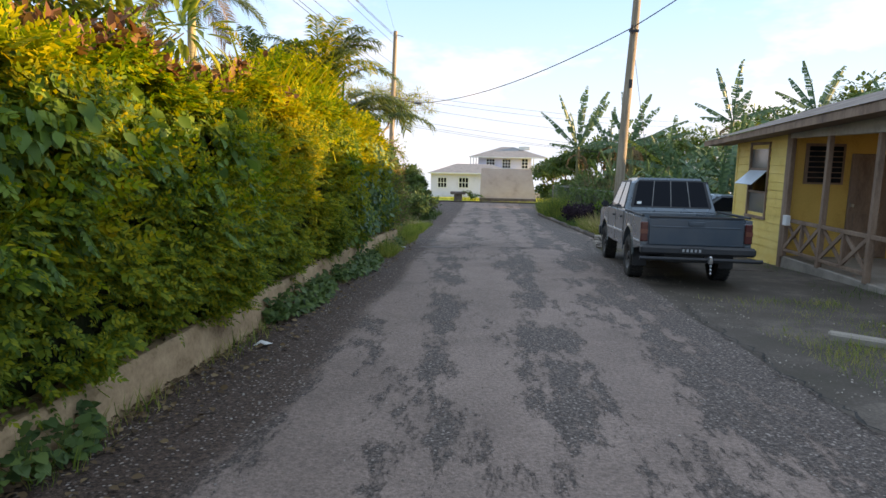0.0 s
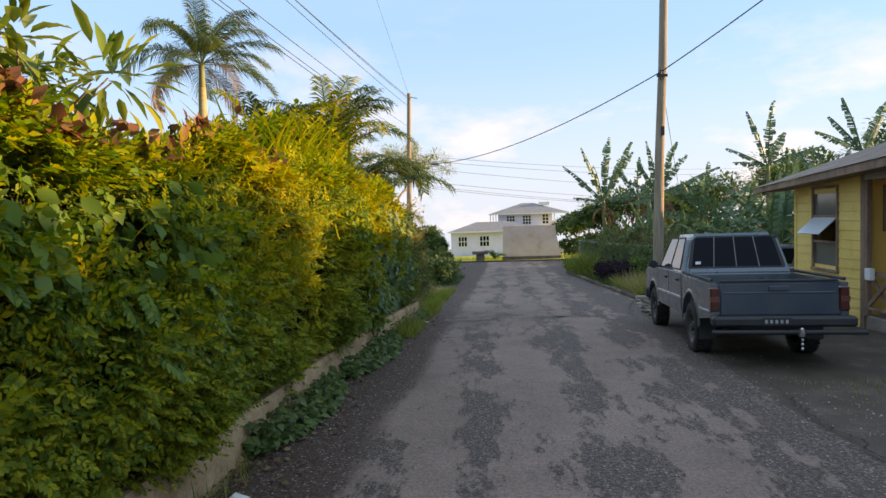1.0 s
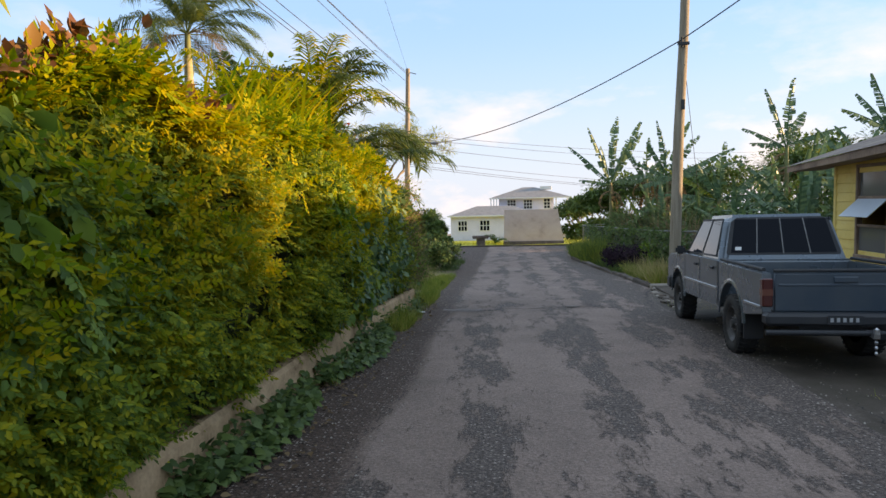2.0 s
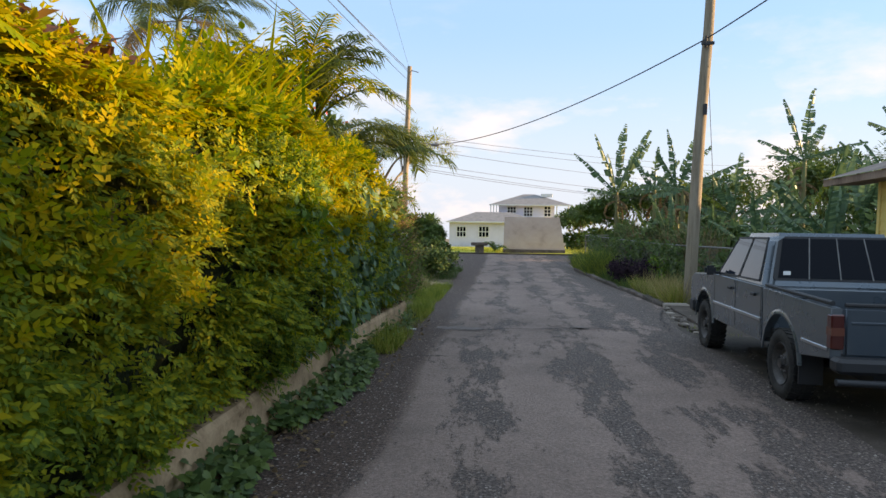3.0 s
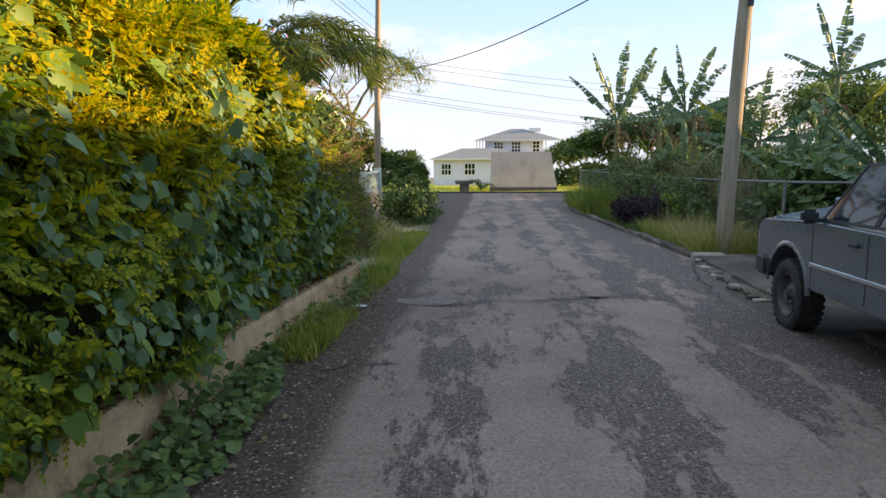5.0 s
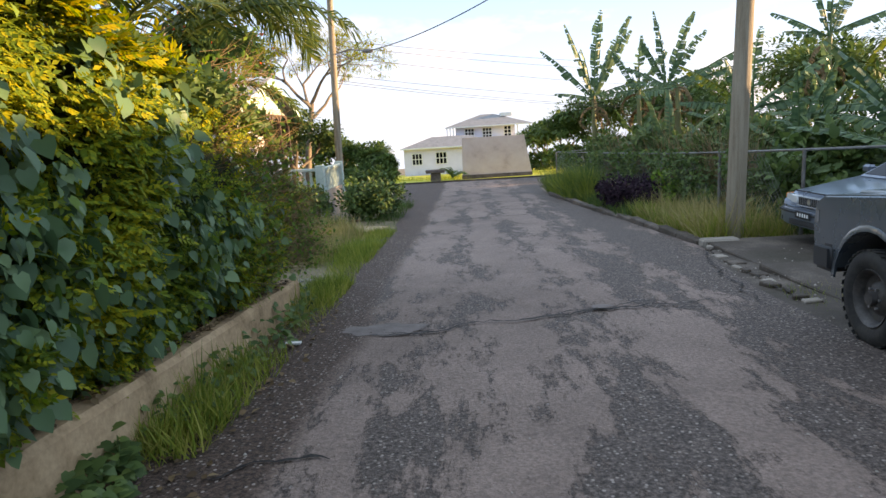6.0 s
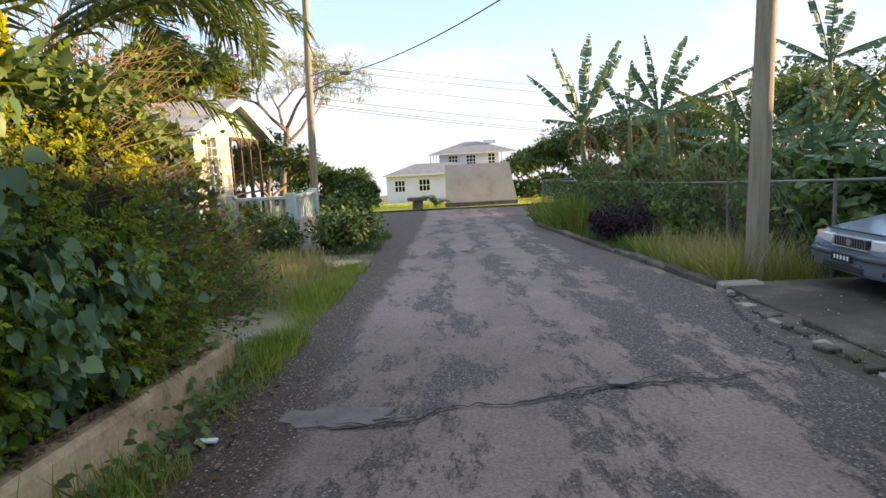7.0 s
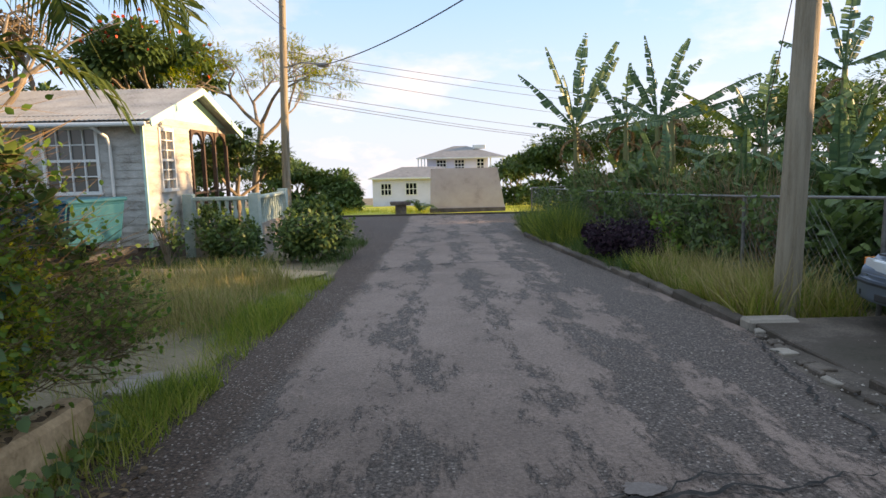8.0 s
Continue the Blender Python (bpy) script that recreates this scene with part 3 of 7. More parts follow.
def soil_height(x, y):
    h = gz(y) - 0.03
    if x < -2.5 and y < 17:
        h += 0.10 * min(1.0, (-2.5 - x) / 0.6)
    near = 1.0 if abs(x) < 40 and -10 < y < 80 else 0.0
    off = max(0.0, min(1.0, (abs(x - 0.3) - 3.2) / 1.5))
    return h + near * off * 0.06 * noise.noise(Vector((x * 0.7, y * 0.7, 0.0)))


gx = [-2500, -900, -300, -120, -60, -40] + [round(-30 + 0.75 * k, 2) for k in range(81)] + [40, 60, 120, 300, 900, 2500]
gy = [-600, -200, -60, -20] + [round(-8 + 0.8 * k, 2) for k in range(125)] + [110, 150, 220, 300, 500, 900, 1400, 2500]
tagged(part("ground", sheet(gx, gy, soil_height), SOIL), "sloping bare soil and weeds either side of the lane", "ground", kind="structure")


def road_left(y):
    return float(np.interp(y, [-20, 16, 25, 30, 36, 41.5], [-2.25, -2.2, -2.1, -2.4, -3.2, -4.2]))


def road_right(y):
    return float(np.interp(y, [-20, 8, 12, 16, 19.2, 23, 27, 32, 37, 41.5], [2.48, 2.5, 2.72, 2.78, 3.36, 3.3, 3.05, 2.75, 3.0, 4.6]))


rs = Shape()
ry = [round(-12 + 0.25 * k, 2) for k in range(215)]
for y in ry:
    a, b = road_left(y), road_right(y)
    for k in range(25):
        x = a + (b - a) * k / 24
        edge = 0.03 * noise.noise(Vector((x * 3, y * 1.3, 2.0))) if k in (0, 24) else 0.0
        rs.v.append((x + 2.0 * edge, y, gz(y) + 0.02 + 0.012 * noise.noise(Vector((x * 0.9, y * 0.6, 5.0)))))
rs.f = [(j * 25 + i, j * 25 + i + 1, (j + 1) * 25 + i + 1, (j + 1) * 25 + i) for j in range(len(ry) - 1) for i in range(24)]
jx = [round(-40 + 2 * k, 2) for k in range(41)]
o = len(rs.v)
for y in (41.5, 43.0, 44.4, 45.6):
    rs.v += [(x, y, gz(y) + 0.02) for x in jx]
rs.f += [(o + j * 41 + i, o + j * 41 + i + 1, o + (j + 1) * 41 + i + 1, o + (j + 1) * 41 + i) for j in range(3) for i in range(40)]
road = tagged(part("road", rs, ROAD), "worn grey asphalt lane with dark ravelled wheel tracks", "road", kind="structure")


def ribbon(path, width, lift, seed, step=0.06):
    """An uneven strip that follows a line over the road."""
    r = random.Random(seed)
    s = Shape()
    pts = []
    for (x0, y0), (x1, y1) in zip(path, path[1:]):
        n = max(2, int(math.hypot(x1 - x0, y1 - y0) / step))
        pts += [(x0 + (x1 - x0) * k / n, y0 + (y1 - y0) * k / n) for k in range(n)]
    pts.append(path[-1])
    for k, (x, y) in enumerate(pts):
        end = min(1.0, 4 * min(k, len(pts) - 1 - k) / len(pts) + 0.15)
        w = width * end * (0.35 + 1.1 * r.random())
        j = 0.05 * noise.noise(Vector((x * 2.3, y * 2.3, seed))) + 0.10 * noise.noise(Vector((x * 4.3, y * 3.0, seed + 4.0))) + 0.05 * noise.noise(Vector((x * 12.0, y * 3.0, seed + 4.0))) + 0.05 * (r.random() - 0.5)
        for d in (-w, w):
            s.v.append((x, y + j + d, gz(y + j) + lift))
    s.f = [(2 * k, 2 * k + 2, 2 * k + 3, 2 * k + 1) for k in range(len(pts) - 1)]
    return s


def patch(cx, cy, rx, ry_, lift, seed, n=70):
    s = Shape()
    s.v = [(cx, cy, gz(cy) + lift + 0.003)]
    for k in range(n):
        a = 2 * math.pi * k / n
        q = 1 + 0.45 * noise.noise(Vector((math.cos(a) * 1.6, math.sin(a) * 1.6, seed))) + 0.25 * noise.noise(Vector((math.cos(a) * 6, math.sin(a) * 6, seed)))
        x, y = cx + rx * q * math.cos(a), cy + ry_ * q * math.sin(a)
        s.v.append((x, y, gz(y) + lift))
    s.f = [(0, 1 + k, 1 + (k + 1) % n) for k in range(n)]
    return s


CRACKS = [
    ([(-1.5, 14.78), (-0.85, 14.66), (-0.25, 15.0), (0.3, 15.06), (0.93, 15.28), (1.5, 15.36), (1.9, 15.44), (2.45, 15.6)], 0.016),
    ([(-1.15, 14.80), (-0.8, 14.78), (-0.35, 15.04)], 0.010),
    ([(0.2, 15.06), (0.5, 15.22), (0.95, 15.38), (1.4, 15.52), (1.8, 15.5)], 0.010),
    ([(1.4, 15.34), (1.7, 15.2), (2.1, 15.25)], 0.008),
    ([(-2.05, 24.6), (-0.7, 25.35), (0.5, 25.85), (2.3, 25.86)], 0.022),
    ([(2.50, 15.1), (2.62, 15.9), (2.80, 16.9), (3.02, 17.9), (3.30, 19.0)], 0.014),
    ([(2.95, 15.3), (3.02, 16.2), (3.16, 17.2)], 0.010),
    ([(-1.7, 12.2), (-1.45, 12.3), (-1.1, 12.42)], 0.02),
    ([(-2.0, 34.0), (0.0, 34.3), (2.2, 34.2)], 0.03),
]
for k, (way, wide) in enumerate(CRACKS):
    vertical = abs(way[-1][1] - way[0][1]) > abs(way[-1][0] - way[0][0])
    sh = ribbon(way, wide, 0.040, k)
    if vertical:
        sh = ribbon([(q[1], q[0]) for q in way], wide, 0.0, k)
        sh.v = [(v[1], v[0], gz(v[0]) + 0.040) for v in sh.v]
    part("crack", sh, CRACK, road, "dark open crack")
part("patch", patch(-1.15, 14.98, 0.42, 0.20, 0.026, 3.0), TARPATCH, road, "smooth pale cement patch")
part("patch", patch(1.0, 15.38, 0.12, 0.07, 0.046, 5.0), TARPATCH, road, "small pale filled hole")


def apron_h(x, y):
    return gz(y) + 0.012 + 0.02 * noise.noise(Vector((x * 0.8, y * 0.8, 9)))


ax = [2.35 + 0.25 * k for k in range(17)]
ay = [-8 + 0.4 * k for k in range(69)]
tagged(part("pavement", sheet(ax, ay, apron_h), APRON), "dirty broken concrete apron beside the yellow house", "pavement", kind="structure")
slab = Shape()
for x0, y0, x1, y1 in ((3.3, 15.2, 6.4, 17.0), (3.45, 17.02, 12.5, 19.2), (3.2, 12.2, 5.6, 13.6)):
    slab.box(x0, y0, gz(y0) - 0.2, x1, y1, gz((y0 + y1) / 2) + 0.05)
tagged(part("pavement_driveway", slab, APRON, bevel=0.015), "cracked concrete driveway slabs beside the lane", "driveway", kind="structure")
lslab = Shape()
lslab.add([(-2.35, 24.6, gz(24.6) + 0.015), (-2.9, 23.8, gz(23.8) + 0.015), (-6.5, 24.3, gz(24.3) + 0.03), (-6.5, 25.9, gz(25.9) + 0.05), (-4.0, 25.7, gz(25.7) + 0.04), (-2.3, 25.1, gz(25.1) + 0.02)], [(0, 1, 2, 3, 4, 5)])
tagged(part("pavement_crossing", lslab, EARTH), "bare trodden earth crossing in the grass", "driveway", kind="structure")

broken = Shape().prism([(3.55, 6.45), (4.6, 5.75), (4.66, 5.87), (3.62, 6.58)], "z", gz(6.1) - 0.05, gz(6.1) + 0.08)
tagged(part("kerb_apron", broken, CONCRETE, bevel=0.02), "pale broken kerb piece lying in the weeds", "kerb", kind="structure")
joint = ribbon([(2.0, 2.46), (4.9, 2.5), (7.2, 2.52), (9.0, 2.75)], 0.012, 0.0, 31)
joint.v = [(v[1], v[0], gz(v[0]) + 0.05) for v in joint.v]
part("crack", joint, CRACK, road, "dark joint along the road edge")

# kerb on the right, past the driveway
kerb = thing("kerb", pose(0, 0, 0), "mossy broken concrete kerb along the lane", "kerb", kind="structure")
for k in range(14):
    y0 = 19.25 + k * 0.95
    y1 = y0 + 0.93
    s = Shape()
    a, b = road_right(y0), road_right(y1)
    s.prism([(a, y0), (a + 0.17, y0), (b + 0.17, y1), (b, y1)], "z", gz(y0) - 0.15, gz(y1) + 0.13 + 0.015 * math.sin(k * 2.3))
    part("kerb_stone", s, APRON, kerb, bevel=0.02)
rk = random.Random(17)
for k in range(17):
    y0 = 15.2 + 0.225 * k + rk.uniform(-0.06, 0.06)
    x0 = float(np.interp(y0, [15.0, 16.9, 19.0], [2.86, 3.06, 3.36])) + rk.uniform(-0.05, 0.05)
    w, d_ = rk.uniform(0.07, 0.2), rk.uniform(0.10, 0.24)
    s = Shape().prism([(x0, y0), (x0 + w, y0 + rk.uniform(-0.06, 0.06)), (x0 + w * rk.uniform(0.5, 1.2), y0 + d_), (x0 + rk.uniform(-0.05, 0.05), y0 + d_ * 0.8)], "z", gz(y0) - 0.08, gz(y0) + rk.uniform(0.03, 0.055))
    part("kerb_stone", s, CONCRETE if k % 4 == 0 else APRON, kerb, bevel=0.01)
kerb_end = Shape().box(3.38, 19.0, gz(19) - 0.1, 3.95, 19.25, gz(19) + 0.12)
part("kerb_stone", kerb_end, CONCRETE, kerb, bevel=0.03)

# low wall under the hedge
low = Shape()
ys = [-6 + 0.3 * k for k in range(76)] 
ys = [y for y in ys if y < 16.0] + [16.2]
for y in ys:
    top = float(np.interp(y, [-6, 3, 6, 9.5, 12, 16.6], [0.42, 0.16, 0.10, 0.0, -0.11, -0.42]))
    n1 = 0.015 * noise.noise(Vector((0, y * 1.4, 1.0)))
    n2 = 0.02 * noise.noise(Vector((4, y * 2.0, 1.0)))
    low.v += [(-2.24 + n1, y, gz(y) - 0.1), (-2.26 + n1, y, top - 0.04 + n2), (-2.29 + n1, y, top + n2), (-2.46, y, top + n2), (-2.5, y, gz(y) - 0.1)]
for j in range(len(ys) - 1):
    low.f += [(j * 5 + i, j * 5 + i + 1, (j + 1) * 5 + i + 1, (j + 1) * 5 + i) for i in range(4)]
low.f += [tuple(range(5)), tuple((len(ys) - 1) * 5 + i for i in reversed(range(5)))]
tagged(part("garden_wall", low, WALLROCK), "low weathered tan concrete wall under the hedge", "low wall", kind="structure")

# ---------------------------------------------------------------- parked pickup


def arch(cy, r, z, start, end, n=10):
    """Points of a wheel arch from one foot to the other."""
    out = []
    for k in range(n + 1):
        a = start + (end - start) * k / n
        out.append((cy + r * math.cos(a), max(z, 0.36 + r * math.sin(a))))
    return out


def wheel(parent, x, y, r, w, out):
    """A tyre with tread blocks on a pressed steel rim; out: +1 when its face looks to +x."""
    t = Shape()
    t.lathe([(-w / 2 * 0.8, r * 0.6), (-w / 2, r * 0.72), (-w / 2, r * 0.9), (-w / 2 * 0.82, r * 0.985), (w / 2 * 0.82, r * 0.985), (w / 2, r * 0.9), (w / 2, r * 0.72), (w / 2 * 0.8, r * 0.6)], (0, 0, 0), "x", 32)
    tread = Shape()
    for k in range(32):
        a = 2 * math.pi * k / 32
        for sx, tw in ((-0.28, 0.05), (0.28, -0.05)):
            c, s = math.cos(a), math.sin(a)
            q = Vector((sx * w, c * r * 0.985, s * r * 0.985))
            e = Vector((0, -s, c))
            rr = Vector((0, c, s))
            xx = Vector((1, 0, 0))
            vs = [q + xx * i * w * 0.20 + e * (j * r * 0.055 + i * tw * r) + rr * m for m in (0, 0.009 * r / 0.36) for i, j in ((-1, -1), (1, -1), (1, 1), (-1, 1))]
            tread.add(vs, [(4, 5, 6, 7), (0, 1, 5, 4), (1, 2, 6, 5), (2, 3, 7, 6), (3, 0, 4, 7)])
    wh = part("wheel", t, RUBBER, parent, "black off-road tyre", smooth=True)
    wh.location = (x, y, r)
    tagged(part("tread", tread, RUBBER, wh, "chunky tread blocks"), kind="stuff")
    rim = Shape()
    q = out * w / 2
    rim.lathe([(q * 0.75, r * 0.62), (q * 0.9, r * 0.6), (q * 0.8, r * 0.55), (q * 0.3, r * 0.5), (q * 0.25, r * 0.36), (q * 0.55, r * 0.27), (q * 0.62, r * 0.16), (q * 0.95, r * 0.14), (q * 0.95, 0.002)], (0, 0, 0), "x", 24)
    part("rim", rim, STEEL, wh, "dusty grey steel rim", smooth=True)
    for k in range(6):
        a = math.pi * k / 3
        nuts = Shape().tube([(q * 0.55, r * 0.22 * math.cos(a), r * 0.22 * math.sin(a)), (q * 0.72, r * 0.22 * math.cos(a), r * 0.22 * math.sin(a))], 0.011, 6)
        part("wheel_nut", nuts, CHROME, wh)
    return wh


def quad_on(c, u0, u1, v0, v1, lift):
    """A pane on a four-cornered face (bottom two, top two), lifted along its normal."""
    a, b, d, e = (Vector(p) for p in c)
    n = (b - a).cross(d - a).normalized() * lift
    def at(u, v):
        return (a * (1 - u) + b * u) * (1 - v) + (d * (1 - u) + e * u) * v + n
    return [at(u0, v0), at(u1, v0), at(u1, v1), at(u0, v1)]


def pane(c, u0, u1, v0, v1, lift=0.006, thick=0.012):
    f, g = quad_on(c, u0, u1, v0, v1, lift), quad_on(c, u0, u1, v0, v1, lift - thick)
    return Shape().add(f + g, [(0, 1, 2, 3), (7, 6, 5, 4), (0, 4, 5, 1), (1, 5, 6, 2), (2, 6, 7, 3), (3, 7, 4, 0)])


def pickup(m, label, paint, category="pickup truck", r=0.365):
    """A double-cab pickup; its rear axle stands over the origin, it heads along +y."""
    car = thing("pickup_truck", m, label, category)
    W = 0.82
    front = [(0.52, 0.47)] + [(2.48, 0.47)] + arch(3.0, 0.48, 0.47, math.pi * 0.97, math.pi * 0.03) + [(3.5, 0.5), (3.80, 0.52), (3.84, 0.80), (3.80, 1.00), (3.66, 1.07), (2.55, 1.13), (0.52, 1.10)]
    part("body", Shape().prism(front, "x", -W, W), paint, car, bevel=0.06, smooth=True, segments=3)
    hood = Shape().prism([(-0.62, 2.62), (0.62, 2.62), (0.58, 3.6), (-0.58, 3.6)], "z", 1.06, 1.10)
    hood.v = [(x, y, z + (1.13 - 1.10) * (1 - (y - 2.62)) if z > 1.08 else z) for x, y, z in hood.v]
    part("bonnet", hood, paint, car, bevel=0.02, smooth=True)
    for sx in (-1, 1):
        side = [(-1.14, 0.60), (-0.50, 0.52)] + arch(0.0, 0.49, 0.52, math.pi * 0.97, math.pi * 0.03) + [(0.50, 0.50), (0.505, 1.08), (-1.14, 1.04)]
        part("bed_side", Shape().prism(side, "x", sx * W, sx * (W - 0.09)), paint, car, bevel=0.035, smooth=True, segments=3)
        for cy, rr in ((0.0, 0.49), (3.0, 0.48)):
            fl = Shape()
            for k in range(13):
                a = math.pi * (0.03 + 0.94 * k / 12)
                for q, x in ((rr - 0.005, W - 0.012), (rr - 0.005, W + 0.006), (rr + 0.035, W + 0.005), (rr + 0.06, W - 0.012)):
                    fl.v.append((sx * x, cy + q * math.cos(a), 0.36 + q * math.sin(a)))
            fl.f = [(4 * k + i, 4 * k + (i + 1) % 4, 4 * k + 4 + (i + 1) % 4, 4 * k + 4 + i) for k in range(12) for i in range(4)] + [(0, 1, 2, 3), (51, 50, 49, 48)]
            part("wheel_arch", fl, paint, car, smooth=True)
        part("side_strip", Shape().box(sx * (W + 0.002), 0.56, 0.70, sx * (W + 0.018), 2.46, 0.735), CHROME, car, "pale rubbing strip", bevel=0.004)
        part("side_strip", Shape().box(sx * (W + 0.002), -1.1, 0.66, sx * (W + 0.014), -0.56, 0.69), CHROME, car, "pale rubbing strip", bevel=0.004)
        for y in (0.57, 1.50, 2.45):
            part("door_gap", Shape().box(sx * (W + 0.001), y - 0.005, 0.52, sx * (W + 0.003), y + 0.005, 1.08), DARKTRIM, car)
        for y in (0.72, 1.62):
            part("door_handle", Shape().box(sx * W, y, 0.965, sx * (W + 0.03), y + 0.14, 1.0), DARKTRIM, car, "black door handle", bevel=0.008)
        mir = part("mirror", Shape().box(sx * (W + 0.03), 2.26, 1.11, sx * (W + 0.18), 2.34, 1.24), DARKTRIM, car, "black door mirror", bevel=0.03, smooth=True, segments=2)
        part("mirror_arm", Shape().box(sx * (W - 0.04), 2.28, 1.12, sx * (W + 0.05), 2.32, 1.16), DARKTRIM, mir)
        lamp = part("tail_light", Shape().box(sx * (W - 0.105), -1.165, 0.68, sx * (W + 0.004), -1.07, 0.985), REDLENS, car, "dark red and amber tail lamp", bevel=0.012)
        part("indicator", Shape().box(sx * (W - 0.10), -1.170, 0.80, sx * (W + 0.006), -1.07, 0.87), TAILAMBER, lamp, "dark amber lens")
        part("headlight", Shape().box(sx * 0.48, 3.76, 0.80, sx * 0.74, 3.855, 0.97), CLEARLENS, car, "clear headlamp", bevel=0.015)
        part("front_indicator", Shape().box(sx * 0.745, 3.70, 0.80, sx * (W + 0.004), 3.82, 0.97), SMOKELENS, car, "smoked corner lamp", bevel=0.03, smooth=True, segments=3)
        part("mudflap", Shape().box(sx * 0.58, -0.46, 0.22, sx * 0.80, -0.44, 0.56), DARKTRIM, car, "black rubber mudflap")
        wheel(car, sx * 0.70, 0.0, r, 0.235, sx)
        wheel(car, sx * 0.70, 3.0, r, 0.235, sx)
    part("tailgate", Shape().box(-0.71, -1.15, 0.62, 0.71, -1.10, 1.045), TAIL_TONE, car, "dark blue-grey tailgate", bevel=0.02, smooth=True, segments=3)
    part("tailgate_ridge", Shape().box(-0.66, -1.157, 0.90, 0.66, -1.145, 0.925), TAIL_TONE, car, bevel=0.005)
    part("tailgate_handle", Shape().box(-0.12, -1.165, 0.94, 0.12, -1.148, 1.0), TAIL_TONE, car, bevel=0.006)
    part("bed_floor", Shape().box(-0.76, -1.12, 0.60, 0.76, 0.5, 0.64), DARKTRIM, car)
    part("bed_front", Shape().box(-0.76, 0.44, 0.6, 0.76, 0.5, 1.08), paint, car, bevel=0.01)
    rail = Shape()
    for sx in (-1, 1):
        rail.tube([(sx * 0.79, -1.1, 1.075), (sx * 0.79, 0.48, 1.11)], 0.022, 8)
    rail.tube([(-0.70, -1.125, 1.065), (0.70, -1.125, 1.065)], 0.02, 8)
    part("bed_rail", rail, DARKTRIM, car, "black bed edge trim", smooth=True)
    part("bumper", Shape().box(-0.84, -1.34, 0.50, 0.84, -1.16, 0.63), DARKTRIM, car, "black step bumper", bevel=0.03)
    part("tow_bar", Shape().tube([(-0.86, -1.36, 0.44), (0.92, -1.36, 0.44)], 0.03, 10), DARKTRIM, car, "tube bar under the bumper", smooth=True)
    hitch = Shape().beam((0.16, -1.2, 0.45), (0.16, -1.44, 0.42), 0.06, 0.05)
    hitch.lathe([(0.0, 0.0), (0.0, 0.03), (0.05, 0.028), (0.07, 0.0)], (0.16, -1.43, 0.44), "z", 10)
    for k in range(4):
        hitch.lathe([(0, 0.01), (0.02, 0.02), (0.04, 0.01)], (0.18, -1.38, 0.22 + 0.055 * k), "z", 8)
    part("hitch", hitch, CHROME, car, "tow ball and chain")
    pl = part("number_plate", Shape().box(-0.26, -1.352, 0.525, 0.08, -1.342, 0.615), DARKTRIM, car, "black plate with pale marks")
    for k in range(5):
        part("plate_mark", Shape().box(-0.235 + 0.06 * k, -1.356, 0.55, -0.205 + 0.06 * k, -1.352, 0.593), PLATEMARK, pl)
    part("front_bumper", Shape().prism([(-0.86, 3.48), (-0.85, 3.78), (-0.70, 3.93), (0.70, 3.93), (0.85, 3.78), (0.86, 3.48), (0.76, 3.48), (-0.76, 3.48)], "z", 0.44, 0.67), DARKTRIM, car, "black wraparound front bumper", bevel=0.035, smooth=True, segments=3)
    part("grille", Shape().box(-0.46, 3.79, 0.80, 0.46, 3.85, 0.96), DARKTRIM, car, "black grille", bevel=0.01)
    part("chassis", Shape().box(-0.42, -1.05, 0.36, 0.42, 3.5, 0.54).tube([(-0.6, 0, 0.365), (0.6, 0, 0.365)], 0.06, 8).tube([(-0.6, 3.0, 0.365), (0.6, 3.0, 0.365)], 0.05, 8).lathe([(-0.14, 0.02), (-0.1, 0.13), (0.1, 0.13), (0.14, 0.02)], (0, 0, 0.365), "y", 12), DARKTRIM, car)
    # greenhouse
    b0, b1, t0, t1 = 0.53, 2.58, 0.72, 1.90
    zb, zt, wb, wt = 1.10, 1.70, 0.795, 0.655
    B = [(-wb, b0, zb), (wb, b0, zb), (wb, b1, zb), (-wb, b1, zb)]
    T = [(-wt, t0, zt), (wt, t0, zt), (wt, t1, zt), (-wt, t1, zt)]
    cabin = Shape().add(B + T, [(0, 1, 5, 4), (1, 2, 6, 5), (2, 3, 7, 6), (3, 0, 4, 7), (4, 5, 6, 7)])
    part("cabin", cabin, paint, car, bevel=0.10, smooth=True, segments=5)
    rear = (B[0], B[1], T[0], T[1])
    seal = Shape()
    ring = [(0.06, 0.10), (0.94, 0.10), (0.955, 0.16), (0.95, 0.84), (0.90, 0.93), (0.10, 0.93), (0.05, 0.84), (0.045, 0.16)]
    for lift in (0.004, -0.012):
        seal.v += [tuple(quad_on(rear, u, u, v, v, lift)[0]) for u, v in ring]
    seal.f = [tuple(range(8)), tuple(reversed(range(8, 16)))] + [(i, i + 8, (i + 1) % 8 + 8, (i + 1) % 8) for i in range(8)]
    part("window_seal", seal, DARKTRIM, car, "black rubber rear window seal")
    for k in range(4):
        part("rear_pane", pane(rear, 0.08 + 0.212 * k, 0.08 + 0.212 * k + 0.203, 0.15, 0.885, 0.010), DARKGLASS, car, "dark tinted glass")
    for k in range(3):
        part("window_bar", pane(rear, 0.2835 + 0.212 * k, 0.2925 + 0.212 * k, 0.13, 0.90, 0.014), GALV, car, "thin grey glazing bar")
    part("sticker", pane(rear, 0.11, 0.16, 0.20, 0.27, 0.016), PLATEWHITE, car, "small white sticker")
    left, right = (B[3], B[0], T[3], T[0]), (B[1], B[2], T[1], T[2])
